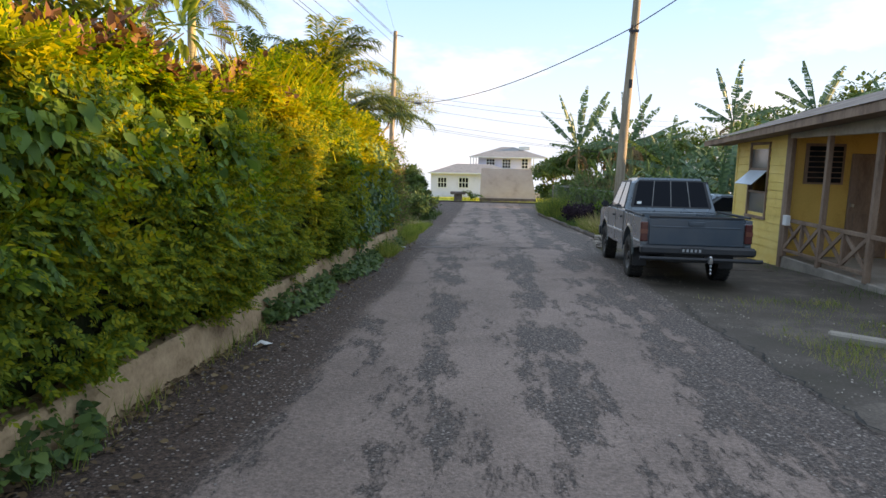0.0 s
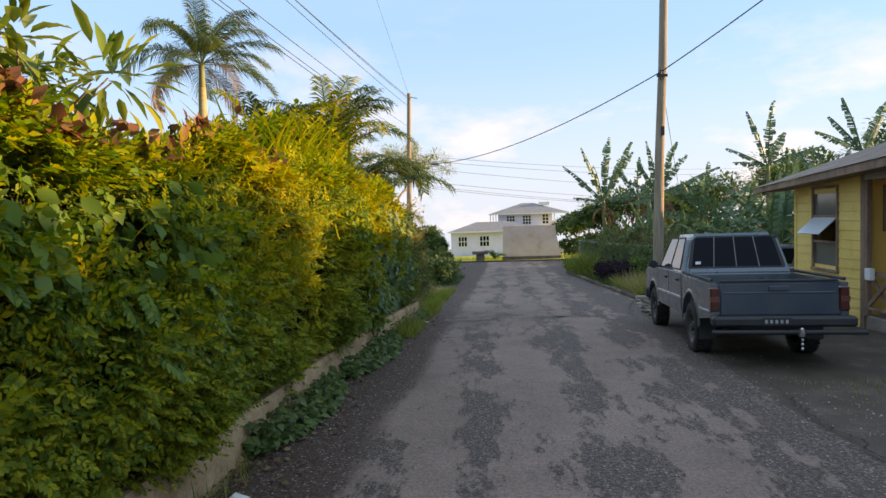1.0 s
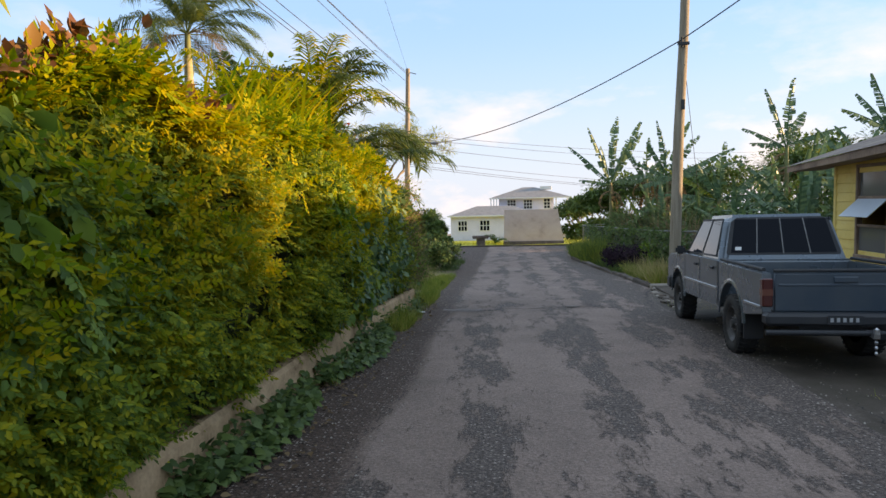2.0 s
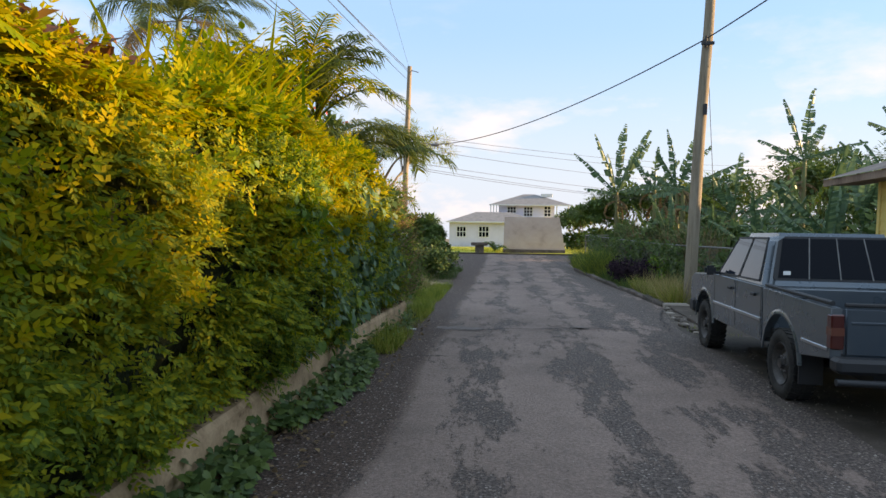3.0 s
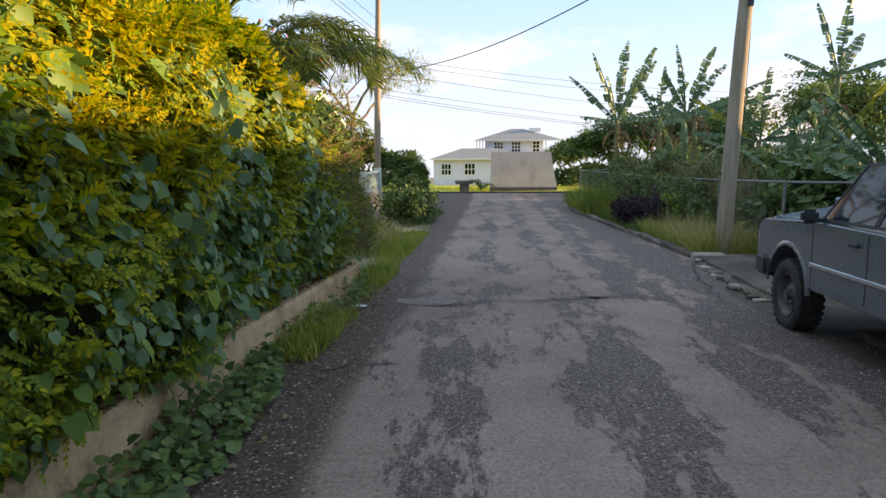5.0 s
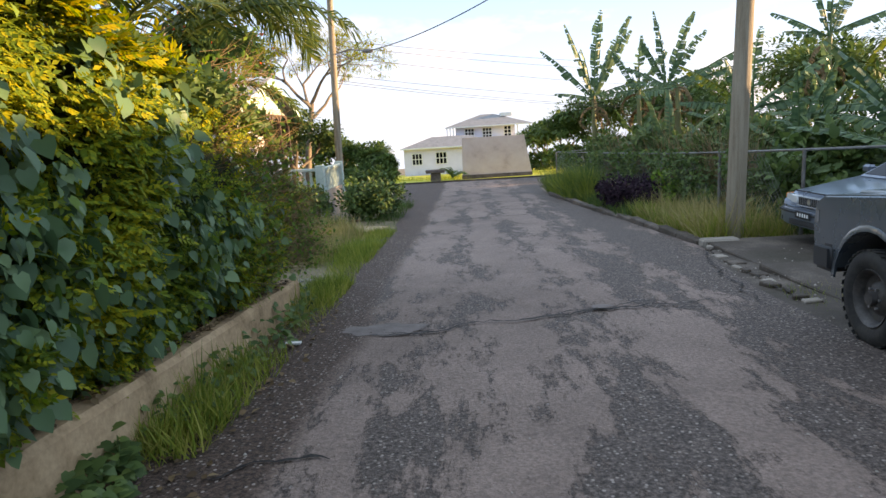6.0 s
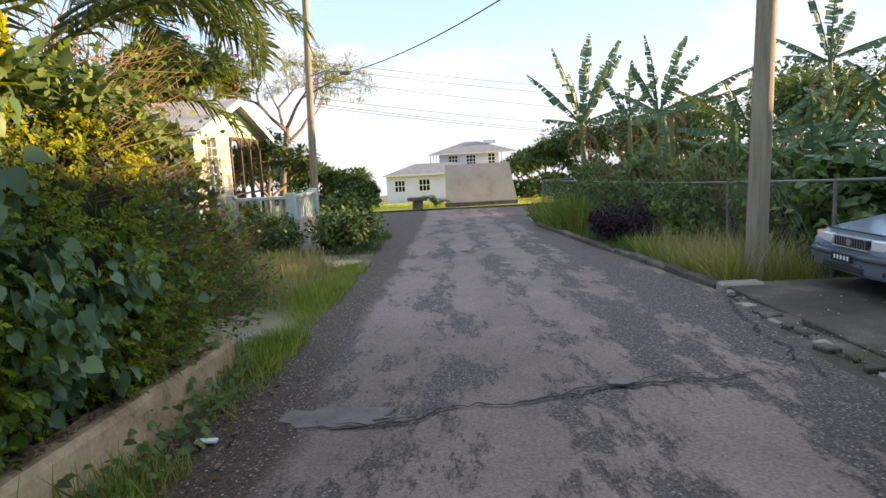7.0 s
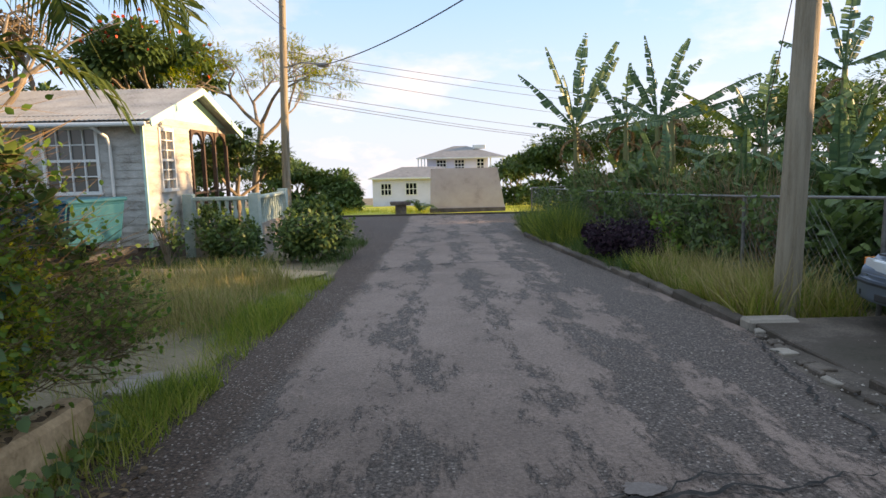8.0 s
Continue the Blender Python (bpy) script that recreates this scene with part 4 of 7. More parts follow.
    for f, flip in ((left, True), (right, False)):
        for u0, u1 in ((0.10, 0.45), (0.48, 0.90)):
            a, c = (1 - u1, 1 - u0) if flip else (u0, u1)
            part("side_pane", pane(f, a, c, 0.08, 0.88), SIDEGLASS, car, "side window reflecting the sky")
            fr = Shape()
            for e0, e1, g0, g1 in ((a - 0.012, c + 0.012, 0.05, 0.09), (a - 0.012, c + 0.012, 0.87, 0.91), (a - 0.014, a, 0.05, 0.91), (c, c + 0.014, 0.05, 0.91)):
                q = pane(f, e0, e1, g0, g1, 0.012, 0.02)
                fr.add(q.v, q.f)
            part("window_frame", fr, DARKTRIM, car)
    part("windscreen", pane((B[2], B[3], T[2], T[3]), 0.08, 0.92, 0.08, 0.92), DARKGLASS, car, "dark windscreen")
    for o in car.children:
        if not o.name.startswith("wheel") or o.name.startswith("wheel_arch"):
            o.location.z += 0.035
    return car


pickup(pose(3.31, 10.85, gz(10.85) + 0.005, -2.6, 0, -3.2), "grey double-cab pickup with black bumpers parked on the lane", TRUCKPAINT)

# ---------------------------------------------------------------- hedge along the low wall


def hedge_top(y):
    return np.interp(y, [-8, 2.5, 4, 6, 9, 12, 13.3, 14.6, 15.6, 16.2], [2.3, 2.0, 2.0, 2.12, 2.16, 2.05, 1.8, 1.62, 1.2, 0.5])


def hedge_face(y, z):
    """x of the hedge's face towards the lane."""
    q = np.stack([y, z], -1)
    low_z = np.interp(y, [-6, 3, 6, 9.5, 12, 16.6], [0.42, 0.16, 0.10, 0.0, -0.11, -0.42])
    up = np.clip((z - low_z) / 0.6, 0, 1)
    cap = np.clip((hedge_top(y) - z) / 0.5, 0, 1)
    return -2.42 - 0.20 * np.clip((y - 11.0) / 3.0, 0, 1) + 0.36 * np.sqrt(up) * np.sqrt(cap) + 0.12 * fuzzy(q, 1.5, 3) + 0.085 * fuzzy(q, 5.0, 4)


hedge = thing("hedge", pose(0, 0, 0), "tall overgrown green hedge, sunlight painted gold into its tops, over a low wall", "hedge", kind="stuff")
# backing sheet in painted shade, showing through gaps in the leaves
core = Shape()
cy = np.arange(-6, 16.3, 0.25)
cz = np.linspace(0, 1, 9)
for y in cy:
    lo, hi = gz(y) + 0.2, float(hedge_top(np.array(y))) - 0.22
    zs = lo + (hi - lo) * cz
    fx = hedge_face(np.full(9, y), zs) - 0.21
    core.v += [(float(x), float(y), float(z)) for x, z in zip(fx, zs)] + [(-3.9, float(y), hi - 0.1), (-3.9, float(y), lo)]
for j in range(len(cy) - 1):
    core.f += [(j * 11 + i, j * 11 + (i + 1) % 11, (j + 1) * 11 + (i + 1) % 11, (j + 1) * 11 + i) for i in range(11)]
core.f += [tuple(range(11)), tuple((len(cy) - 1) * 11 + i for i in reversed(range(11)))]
part("twigs", core, CORE, hedge, "near-black core sheet painted as inner shade")


def on_face(n, y0, y1, z0=0.0, z1=1.0, out=0.06, bias=1.0):
    y = y0 + (y1 - y0) * rng.random(n) ** bias
    lo = np.interp(y, [-6, 3, 6, 9.5, 12, 16.6], [0.42, 0.16, 0.10, 0.0, -0.11, -0.42]) - 0.05
    hi = hedge_top(y)
    f = z0 + (z1 - z0) * rng.random(n)
    z = lo + (hi - lo) * f
    x = hedge_face(y, z) + rng.normal(0, out, n) - 0.06
    nrm = np.stack([np.ones(n), 0.2 * rng.normal(size=n), 0.25 + 0.9 * f**4], -1)
    return np.stack([x, y, z], -1), unit(nrm), f


def on_top(n, y0, y1, depth=1.5):
    y = y0 + (y1 - y0) * rng.random(n)
    x = -2.15 - depth * rng.random(n) ** 1.3
    q = np.stack([x, y], -1)
    z = hedge_top(y) + 0.16 * fuzzy(q, 1.6, 8) + 0.06 * fuzzy(q, 6, 9) - 0.08 + rng.normal(0, 0.05, n)
    return np.stack([x, y, z], -1), unit(np.stack([0.5 + 0 * x, 0.3 * rng.normal(size=n), 1 + 0 * x], -1))


def droop(nrm, k=0.6, fall=-0.35):
    d = nrm * k + rng.normal(0, 0.55, nrm.shape)
    d[:, 2] += fall
    return d


def gappy(p, keep, *rest):
    """Leaves gathered in tufts, with dark hollows between them."""
    q = np.stack([p[:, 1] * 0.8, p[:, 2] * 2.4], -1)
    ok = 0.55 * fuzzy(q, 6.5, 51) + 0.45 * fuzzy(q, 2.6, 52) + 0.25 * rng.normal(size=len(p)) > keep
    return [a[ok] for a in (p, *rest)]


def tiers(n, lo=-0.1, fan=0.9):
    """Ways of side shoots that reach out over the lane in level tiers, tips hanging a little."""
    return np.stack([0.55 + 0.5 * rng.random(n), fan * rng.normal(size=n), lo + 0.28 * rng.normal(size=n)], -1)


p, nrm, f = on_face(17000, 0.5, 15.9)
p, nrm = gappy(p, -0.22, nrm)
part("leaves", leaves("leaves", p, droop(nrm), nrm, 0.10 + 0.07 * rng.random(len(p)), SPRAY), LEAF_HEDGE, hedge)
p, nrm, f = on_face(20000, 0.5, 15.9, out=0.07)
p, nrm = gappy(p, -0.1, nrm)
part("leaves", leaves("leaves", p, droop(nrm), nrm, 0.035 + 0.03 * rng.random(len(p)), DIAMOND), LEAF_HEDGE, hedge)
p, nrm, f = on_face(21000, 0.5, 13.4, 0.05, 0.95, out=0.06)
p, nrm = gappy(p, -0.12, nrm)
n = len(p)
p[:, 0] -= 0.04
part("side_shoots", leaves("side_shoots", p, tiers(n), np.tile([0.5, -0.15, 1.0], (n, 1)) + 0.3 * rng.normal(size=(n, 3)), 0.08 + 0.09 * rng.random(n), FERN), LEAF_HEDGE, hedge)
p, nrm, f = on_face(1400, 0.8, 6.2, 0.45, 0.95, out=0.05)
p, nrm = gappy(p, 0.25, nrm)
n = len(p)
part("side_shoots", leaves("side_shoots", p, tiers(n, -0.75, 0.6), np.tile([1.0, 0.0, 0.55], (n, 1)) + 0.25 * rng.normal(size=(n, 3)), 0.15 + 0.10 * rng.random(n), FERN), LEAF_VINE, hedge)
# low sun on the upper hedge is put into these gold leaves
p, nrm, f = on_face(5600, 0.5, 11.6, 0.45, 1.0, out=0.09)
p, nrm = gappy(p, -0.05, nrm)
part("sun_gold_shoots", leaves("sun_gold_shoots", p, droop(nrm, 0.8, 0.1), nrm, 0.12 + 0.08 * rng.random(len(p)), SPRAY), LEAF_GOLD, hedge)
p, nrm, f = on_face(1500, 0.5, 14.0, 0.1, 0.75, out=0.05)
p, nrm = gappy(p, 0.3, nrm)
part("sun_gold_shoots", leaves("sun_gold_shoots", p, droop(nrm, 0.8, -0.1), nrm, 0.10 + 0.08 * rng.random(len(p)), SPRAY), LEAF_GOLD, hedge)
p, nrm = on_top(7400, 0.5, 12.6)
part("sun_gold_shoots", leaves("sun_gold_shoots", p, droop(nrm, 0.8, 0.2), nrm, 0.12 + 0.10 * rng.random(len(p)), SPRAY), LEAF_GOLD, hedge)
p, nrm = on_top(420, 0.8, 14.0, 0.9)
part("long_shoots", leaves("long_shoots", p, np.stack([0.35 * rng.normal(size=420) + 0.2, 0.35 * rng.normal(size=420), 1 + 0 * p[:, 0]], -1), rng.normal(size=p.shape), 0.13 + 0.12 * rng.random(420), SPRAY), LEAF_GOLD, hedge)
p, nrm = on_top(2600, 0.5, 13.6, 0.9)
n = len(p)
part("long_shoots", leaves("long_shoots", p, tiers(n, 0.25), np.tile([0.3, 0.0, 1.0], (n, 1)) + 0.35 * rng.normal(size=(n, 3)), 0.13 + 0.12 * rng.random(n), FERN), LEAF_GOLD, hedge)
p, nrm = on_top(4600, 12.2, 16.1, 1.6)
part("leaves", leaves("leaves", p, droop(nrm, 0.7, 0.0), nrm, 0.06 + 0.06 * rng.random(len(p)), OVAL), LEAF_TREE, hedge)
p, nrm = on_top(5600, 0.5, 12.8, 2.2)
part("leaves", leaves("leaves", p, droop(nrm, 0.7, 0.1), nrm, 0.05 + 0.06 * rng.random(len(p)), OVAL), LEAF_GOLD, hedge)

# ---------------------------------------------------------------- yellow house
XF = 6.1
yh = thing("yellow_house", pose(0, 0, 0), "yellow board house with open timber porch and sheet roof", "house")
y_lo, y_hi = 13.15, 15.7
for k in range(16):
    z0 = -0.62 + 0.175 * k
    for a, b in (((y_lo, 13.98), (14.92, y_hi)) if 0.36 < z0 + 0.09 < 1.9 else ((y_lo, y_hi),)):
        part("board", Shape().prism([(XF, z0), (XF - 0.022, z0 + 0.004), (XF - 0.008, z0 + 0.175), (XF, z0 + 0.175)], "y", a, b), YELLOW, yh)
    part("board", Shape().prism([(6.1, z0), (8.9, z0), (8.9, z0 + 0.175), (6.1, z0 + 0.175)], "y", y_hi + 0.0, y_hi + 0.02), YELLOW, yh)
part("wall", Shape().box(XF + 0.004, y_lo, -0.75, XF + 0.12, 13.98, 2.18).box(XF + 0.004, 14.92, -0.75, XF + 0.12, y_hi - 0.002, 2.18).box(XF + 0.004, 13.98, -0.75, XF + 0.12, 14.92, 0.36).box(XF + 0.004, 13.98, 1.9, XF + 0.12, 14.92, 2.18), YELLOW, yh)
part("wall", Shape().box(XF, y_lo - 0.02, -0.75, 8.6, y_lo, 2.3), OCHRE, yh)
part("corner_post", Shape().box(XF - 0.05, y_lo - 0.1, -0.75, XF + 0.06, y_lo + 0.02, 2.18), BROWNWOOD, yh)
part("corner_post", Shape().box(XF - 0.035, y_hi - 0.06, -0.75, XF + 0.04, y_hi + 0.03, 2.18), YELLOW, yh, bevel=0.01)
part("wall", Shape().box(8.6, 9.4, -0.75, 8.75, y_lo, 2.3), OCHRE, yh, "ochre back wall of the porch")
part("porch_floor", Shape().box(XF - 0.02, 9.4, -0.8, 8.6, y_lo - 0.1, -0.34), CONCRETE, yh, bevel=0.015)
part("beam", Shape().box(XF - 0.05, 9.4, 2.02, XF + 0.08, y_lo - 0.1, 2.3), ROOFGREY, yh, "weathered porch beam")
win = part("window", Shape().box(XF - 0.06, 13.93, 0.30, XF + 0.06, 14.96, 0.36), BROWNWOOD, yh, "brown window frame", bevel=0.006)
for q in ((0.05, 13.95, 0.362, 14.0, 1.92), (0.05, 14.88, 0.362, 14.94, 1.92), (0.052, 13.95, 1.922, 14.94, 1.98), (0.04, 14.002, 1.36, 14.878, 1.41), (0.04, 14.002, 0.86, 14.878, 0.91)):
    part("frame_bar", Shape().box(XF - q[0], q[1], q[2], XF + q[0], q[3], q[4]), BROWNWOOD, win, bevel=0.005)
part("glass_pane", Shape().box(XF, 14.0, 1.41, XF + 0.01, 14.88, 1.88), HOUSEGLASS, win)
part("glass_pane", Shape().box(XF, 14.0, 0.36, XF + 0.01, 14.88, 0.86), HOUSEGLASS, win)
part("glass_pane", Shape().add([(XF - 0.03, 14.0, 1.37), (XF - 0.03, 14.88, 1.37), (XF - 0.36, 14.88, 1.06), (XF - 0.36, 14.0, 1.06), (XF - 0.02, 14.0, 1.36), (XF - 0.02, 14.88, 1.36), (XF - 0.35, 14.88, 1.05), (XF - 0.35, 14.0, 1.05)], [(0, 1, 2, 3), (7, 6, 5, 4), (0, 4, 5, 1), (1, 5, 6, 2), (2, 6, 7, 3), (3, 7, 4, 0)]), FROST, win, "pale frosted pane tilted open")
for y in (13.02, 11.66, 10.2, 9.46):
    part("post", Shape().box(XF - 0.045, y - 0.045, -0.36, XF + 0.045, y + 0.045, 2.03), BROWNWOOD, yh, bevel=0.008)
bays = [(10.24, 11.62), (11.70, 12.98)]
part("rail", Shape().box(XF - 0.035, 9.5, 0.36, XF + 0.035, 10.16, 0.43), BROWNWOOD, yh, bevel=0.006)
for a, b in bays:
    part("rail", Shape().box(XF - 0.035, a, 0.36, XF + 0.035, b, 0.43), BROWNWOOD, yh, bevel=0.006)
    part("rail", Shape().box(XF - 0.03, a, -0.24, XF + 0.03, b, -0.18), BROWNWOOD, yh, bevel=0.006)
    mid = (a + b) / 2
    for q0, q1 in ((a, mid), (mid, b)):
        part("brace", Shape().beam((XF + 0.012, q0, -0.18), (XF + 0.012, q1, 0.36), 0.03, 0.07), BROWNWOOD, yh)
        part("brace", Shape().beam((XF - 0.02, q0, 0.36), (XF - 0.02, q1, -0.18), 0.03, 0.07), BROWNWOOD, yh)
    part("post", Shape().box(XF - 0.03, mid - 0.03, -0.2, XF + 0.03, mid + 0.03, 0.38), BROWNWOOD, yh)
lw = part("window", Shape().box(6.40, 13.09, 1.12, 7.16, 13.128, 1.93), BROWNWOOD, yh, "dark louvred window")
for k in range(7):
    part("louvre", Shape().beam((6.46, 13.075, 1.20 + 0.105 * k), (7.10, 13.075, 1.20 + 0.105 * k), 0.02, 0.085), DARKGLASS, lw)
dr = part("door", Shape().box(7.30, 13.08, -0.34, 8.14, 13.128, 1.74), BROWNWOOD, yh, "brown panelled door", bevel=0.01)
for z0, z1 in ((-0.2, 0.55), (0.72, 1.6)):
    part("panel", Shape().box(7.42, 13.065, z0, 7.68, 13.082, z1).box(7.76, 13.065, z0, 8.02, 13.082, z1), BROWNWOOD, dr, bevel=0.006)
part("door_handle", Shape().box(7.34, 13.03, 0.68, 7.39, 13.08, 0.74), CHROME, dr)
ob = part("meter_box", Shape().box(XF - 0.14, 12.72, 0.30, XF - 0.05, 12.88, 0.50), WHITEPAINT, yh, "small white box on the porch rail", bevel=0.01)
# roof: the eave rises towards the near end
def eave(y):
    return 2.04 + (16.6 - y) * 0.055
rf = Shape()
ny = 80
for k in range(ny + 1):
    y = 8.95 + (16.6 - 8.95) * k / ny
    w = 0.018 * math.sin(k * math.pi / 1.0 + 0.5) if k % 2 else -0.012
    rf.v += [(5.5, y, eave(y) + w), (8.4, y, eave(y) + 0.95 + w), (11.5, y, eave(y) + w)]
rf.f = [(3 * k + i, 3 * k + i + 1, 3 * k + i + 4, 3 * k + i + 3) for k in range(ny) for i in range(2)]
part("roof", rf, RUSTROOF, yh, "rusty corrugated sheet roof")
fas = Shape()
fas.add([(5.53, 9.0, eave(9) - 0.17), (5.56, 9.0, eave(9) - 0.17), (5.56, 9.0, eave(9) - 0.015), (5.53, 9.0, eave(9) - 0.015), (5.53, 16.5, eave(16.5) - 0.13), (5.56, 16.5, eave(16.5) - 0.13), (5.56, 16.5, eave(16.5) - 0.015), (5.53, 16.5, eave(16.5) - 0.015)], [(0, 1, 2, 3), (7, 6, 5, 4), (0, 4, 5, 1), (1, 5, 6, 2), (2, 6, 7, 3), (3, 7, 4, 0)])
part("fascia", fas, BROWNWOOD, yh, "weathered brown fascia board")
part("soffit", Shape().add([(5.56, 9.0, eave(9) - 0.16), (6.2, 9.0, eave(9) - 0.14), (6.2, 16.5, eave(16.5) - 0.1), (5.56, 16.5, eave(16.5) - 0.12)], [(0, 1, 2, 3)]), BROWNWOOD, yh)
part("wall", Shape().prism([(6.1, -0.75), (10.9, -0.75), (10.9, 2.2), (8.4, 3.0), (6.1, 2.2)], "y", y_hi - 0.14, y_hi - 0.004), YELLOW, yh)
part("wall", Shape().box(10.8, 9.4, -0.75, 10.9, y_hi - 0.15, 2.3), YELLOW, yh)
part("porch_ceiling", Shape().box(6.1, 9.4, 2.31, 8.7, y_lo, 2.33), BROWNWOOD, yh)
part("wall", Shape().box(8.6, 9.3, -0.75, 10.9, 9.4, 2.4), YELLOW, yh)
part("roof_lining", Shape().prism([(5.7, 2.3), (8.4, 3.3), (11.2, 2.3)],  "y", 9.3, 9.4), YELLOW, yh)

# ---------------------------------------------------------------- white board house
wh_ = thing("board_house", pose(0, 0, 0), "small white peeling board house with mint trim and arched porch", "house")
X0, YN, YF, ZB = -6.7, 26.85, 32.6, -0.75
ridge_y = 29.75
for k in range(17):
    z0 = ZB + 0.18 * k
    gabs = ((YN, 27.65), (28.45, 29.55)) if 0.5 < z0 + 0.09 < 2.05 else ((YN, 29.55),)
    for a, b in gabs:
        part("board", Shape().prism([(X0, z0), (X0 + 0.02, z0), (X0 + 0.006, z0 + 0.18), (X0, z0 + 0.18)], "y", a, b), PALEBOARD, wh_)
    for a, b in (((-14, -8.98), (-7.72, X0)) if 0.5 < z0 + 0.09 < 2.05 else ((-14, X0),)):
        part("board", Shape().prism([(YN, z0), (YN - 0.02, z0), (YN - 0.006, z0 + 0.18), (YN, z0 + 0.18)], "x", a, b), PALEBOARD, wh_)
part("wall", Shape().box(X0 - 0.12, YN + 0.004, ZB, X0 - 0.004, 27.65, 2.3).box(X0 - 0.12, 28.45, ZB, X0 - 0.004, 29.55, 2.3).box(X0 - 0.12, 27.65, ZB, X0 - 0.004, 28.45, 0.52).box(X0 - 0.12, 27.65, 2.04, X0 - 0.004, 28.45, 2.3).box(X0 - 0.12, 29.55, 2.08, X0 - 0.004, YF, 2.3), PALEBOARD, wh_)
part("wall", Shape().box(-14, YN + 0.004, ZB, -8.98, YN + 0.12, 2.3).box(-7.72, YN + 0.004, ZB, X0 - 0.12, YN + 0.12, 2.3).box(-8.98, YN + 0.004, ZB, -7.72, YN + 0.12, 0.52).box(-8.98, YN + 0.004, 2.04, -7.72, YN + 0.12, 2.3), PALEBOARD, wh_)
part("gable", Shape().prism([(YN, 2.3), (ridge_y, 3.12), (YF, 2.3)], "x", X0 - 0.1, X0 + 0.01), MINT, wh_, "mint green gable")
part("wall", Shape().box(-14, YF - 0.1, ZB, -8.4, YF, 2.3).box(-14.1, YN, ZB, -14, YF, 2.4), PALEBOARD, wh_)
part("wall", Shape().box(-8.5, 29.55, ZB, -8.4, YF, 2.3).box(-8.4, 29.5, ZB, X0 - 0.12, 29.6, 2.3), PALEBOARD, wh_)
part("corner_post", Shape().box(X0 - 0.03, YN - 0.035, ZB, X0 + 0.035, YN + 0.03, 2.3), MINT, wh_, "mint corner board")
part("porch_floor", Shape().box(-8.4, 29.6, -1.35, X0 + 0.05, YF, -0.45), CONCRETE, wh_, bevel=0.01)
part("plinth", Shape().box(-13.9, YN + 0.1, -1.5, X0 - 0.1, YF - 0.1, ZB), DARKWALL, wh_)


def sash(name, axis, a, b, z0, z1, at, cols, rows, parent):
    """A white sash window with glazing bars, in the plane axis = at; d: the way it looks."""
    d = 1 if axis == "x" else -1
    def slat(a0, a1, c0, c1, lo=-0.03, hi=0.05):
        if axis == "x":
            return Shape().box(at + d * lo, a0, c0, at + d * hi, a1, c1)
        return Shape().box(a0, at + d * lo, c0, a1, at + d * hi, c1)
    w = part(name, slat(a - 0.08, b + 0.08, z0 - 0.06, z0 + 0.02, -0.03, 0.08), WHITEPAINT, parent, "white sash window with glazing bars")
    for q in ((a - 0.05, a + 0.02, z0 + 0.021, z1 - 0.021), (b - 0.02, b + 0.05, z0 + 0.021, z1 - 0.021), (a - 0.06, b + 0.06, z1 - 0.02, z1 + 0.06)):
        part("frame_bar", slat(*q), WHITEPAINT, w)
    for k in range(1, cols):
        q = a + (b - a) * k / cols
        part("glazing_bar", slat(q - 0.014, q + 0.014, z0, z1, -0.02, 0.03), WHITEPAINT, w)
    for k in range(1, rows):
        q = z0 + (z1 - z0) * k / rows
        t = 0.03 if 2 * k == rows else 0.014
        part("glazing_bar", slat(a, b, q - t, q + t, -0.02, 0.034), WHITEPAINT, w)
    g = Shape()
    if axis == "x":
        g.box(at - d * 0.03, a, z0, at - d * 0.02, b, z1)
    else:
        g.box(a, at - d * 0.03, z0, b, at - d * 0.02, z1)
    part("glass_pane", g, HOUSEGLASS, w)
    return w


sash("window", "x", 27.68, 28.42, 0.56, 2.0, X0, 2, 6, wh_)
sash("window", "y", -8.95, -7.75, 0.56, 2.0, YN, 4, 4, wh_)
for k, y in enumerate((29.62, 30.55, 31.45, 32.5)):
    part("post", Shape().box(X0 - 0.05, y - 0.05, -0.45, X0 + 0.05, y + 0.05, 1.75), DARKWOOD, wh_, "dark brown arched porch post")
ar = Shape()
for y0, y1 in ((29.67, 30.5), (30.6, 31.4), (31.5, 32.45)):
    for k in range(8):
        a0, a1 = math.pi * k / 8, math.pi * (k + 1) / 8
        m_, h_ = (y0 + y1) / 2, (y1 - y0) / 2
        ar.prism([(m_ - h_ * math.cos(a0), 1.7 + 0.36 * math.sin(a0)), (m_ - h_ * math.cos(a1), 1.7 + 0.36 * math.sin(a1)), (m_ - h_ * math.cos(a1), 2.12), (m_ - h_ * math.cos(a0), 2.12)], "x", X0 - 0.04, X0 + 0.03)
part("arch_board", ar, DARKWOOD, wh_, "dark brown scalloped arches")
part("rail", Shape().box(X0 - 0.03, 29.6, 0.10, X0 + 0.03, YF, 0.17), DARKWOOD, wh_)
part("rail", Shape().box(X0 - 0.03, 29.6, 0.35, X0 + 0.03, YF, 0.41), DARKWOOD, wh_)
# roof sheets with corrugations running down the slope
for nm, ya, za, yb, zb_ in (("roof", YN - 0.42, 2.16, ridge_y, 3.22), ("roof", YF + 0.42, 2.16, ridge_y, 3.22)):
    s = Shape()
    n = 150
    for k in range(n + 1):
        x = -14.4 + (X0 + 0.42 + 14.4) * k / n
        w = 0.014 if k % 2 else -0.014
        s.v += [(x, ya, za + w), (x, yb, zb_ + w), (x, ya, za + w - 0.02), (x, yb, zb_ + w - 0.02)]
    for k in range(n):
        q = 4 * k
        s.f += [(q, q + 4, q + 5, q + 1), (q + 2, q + 3, q + 7, q + 6)]
    part(nm, s, ROOFGREY, wh_, "pale corrugated roofing")
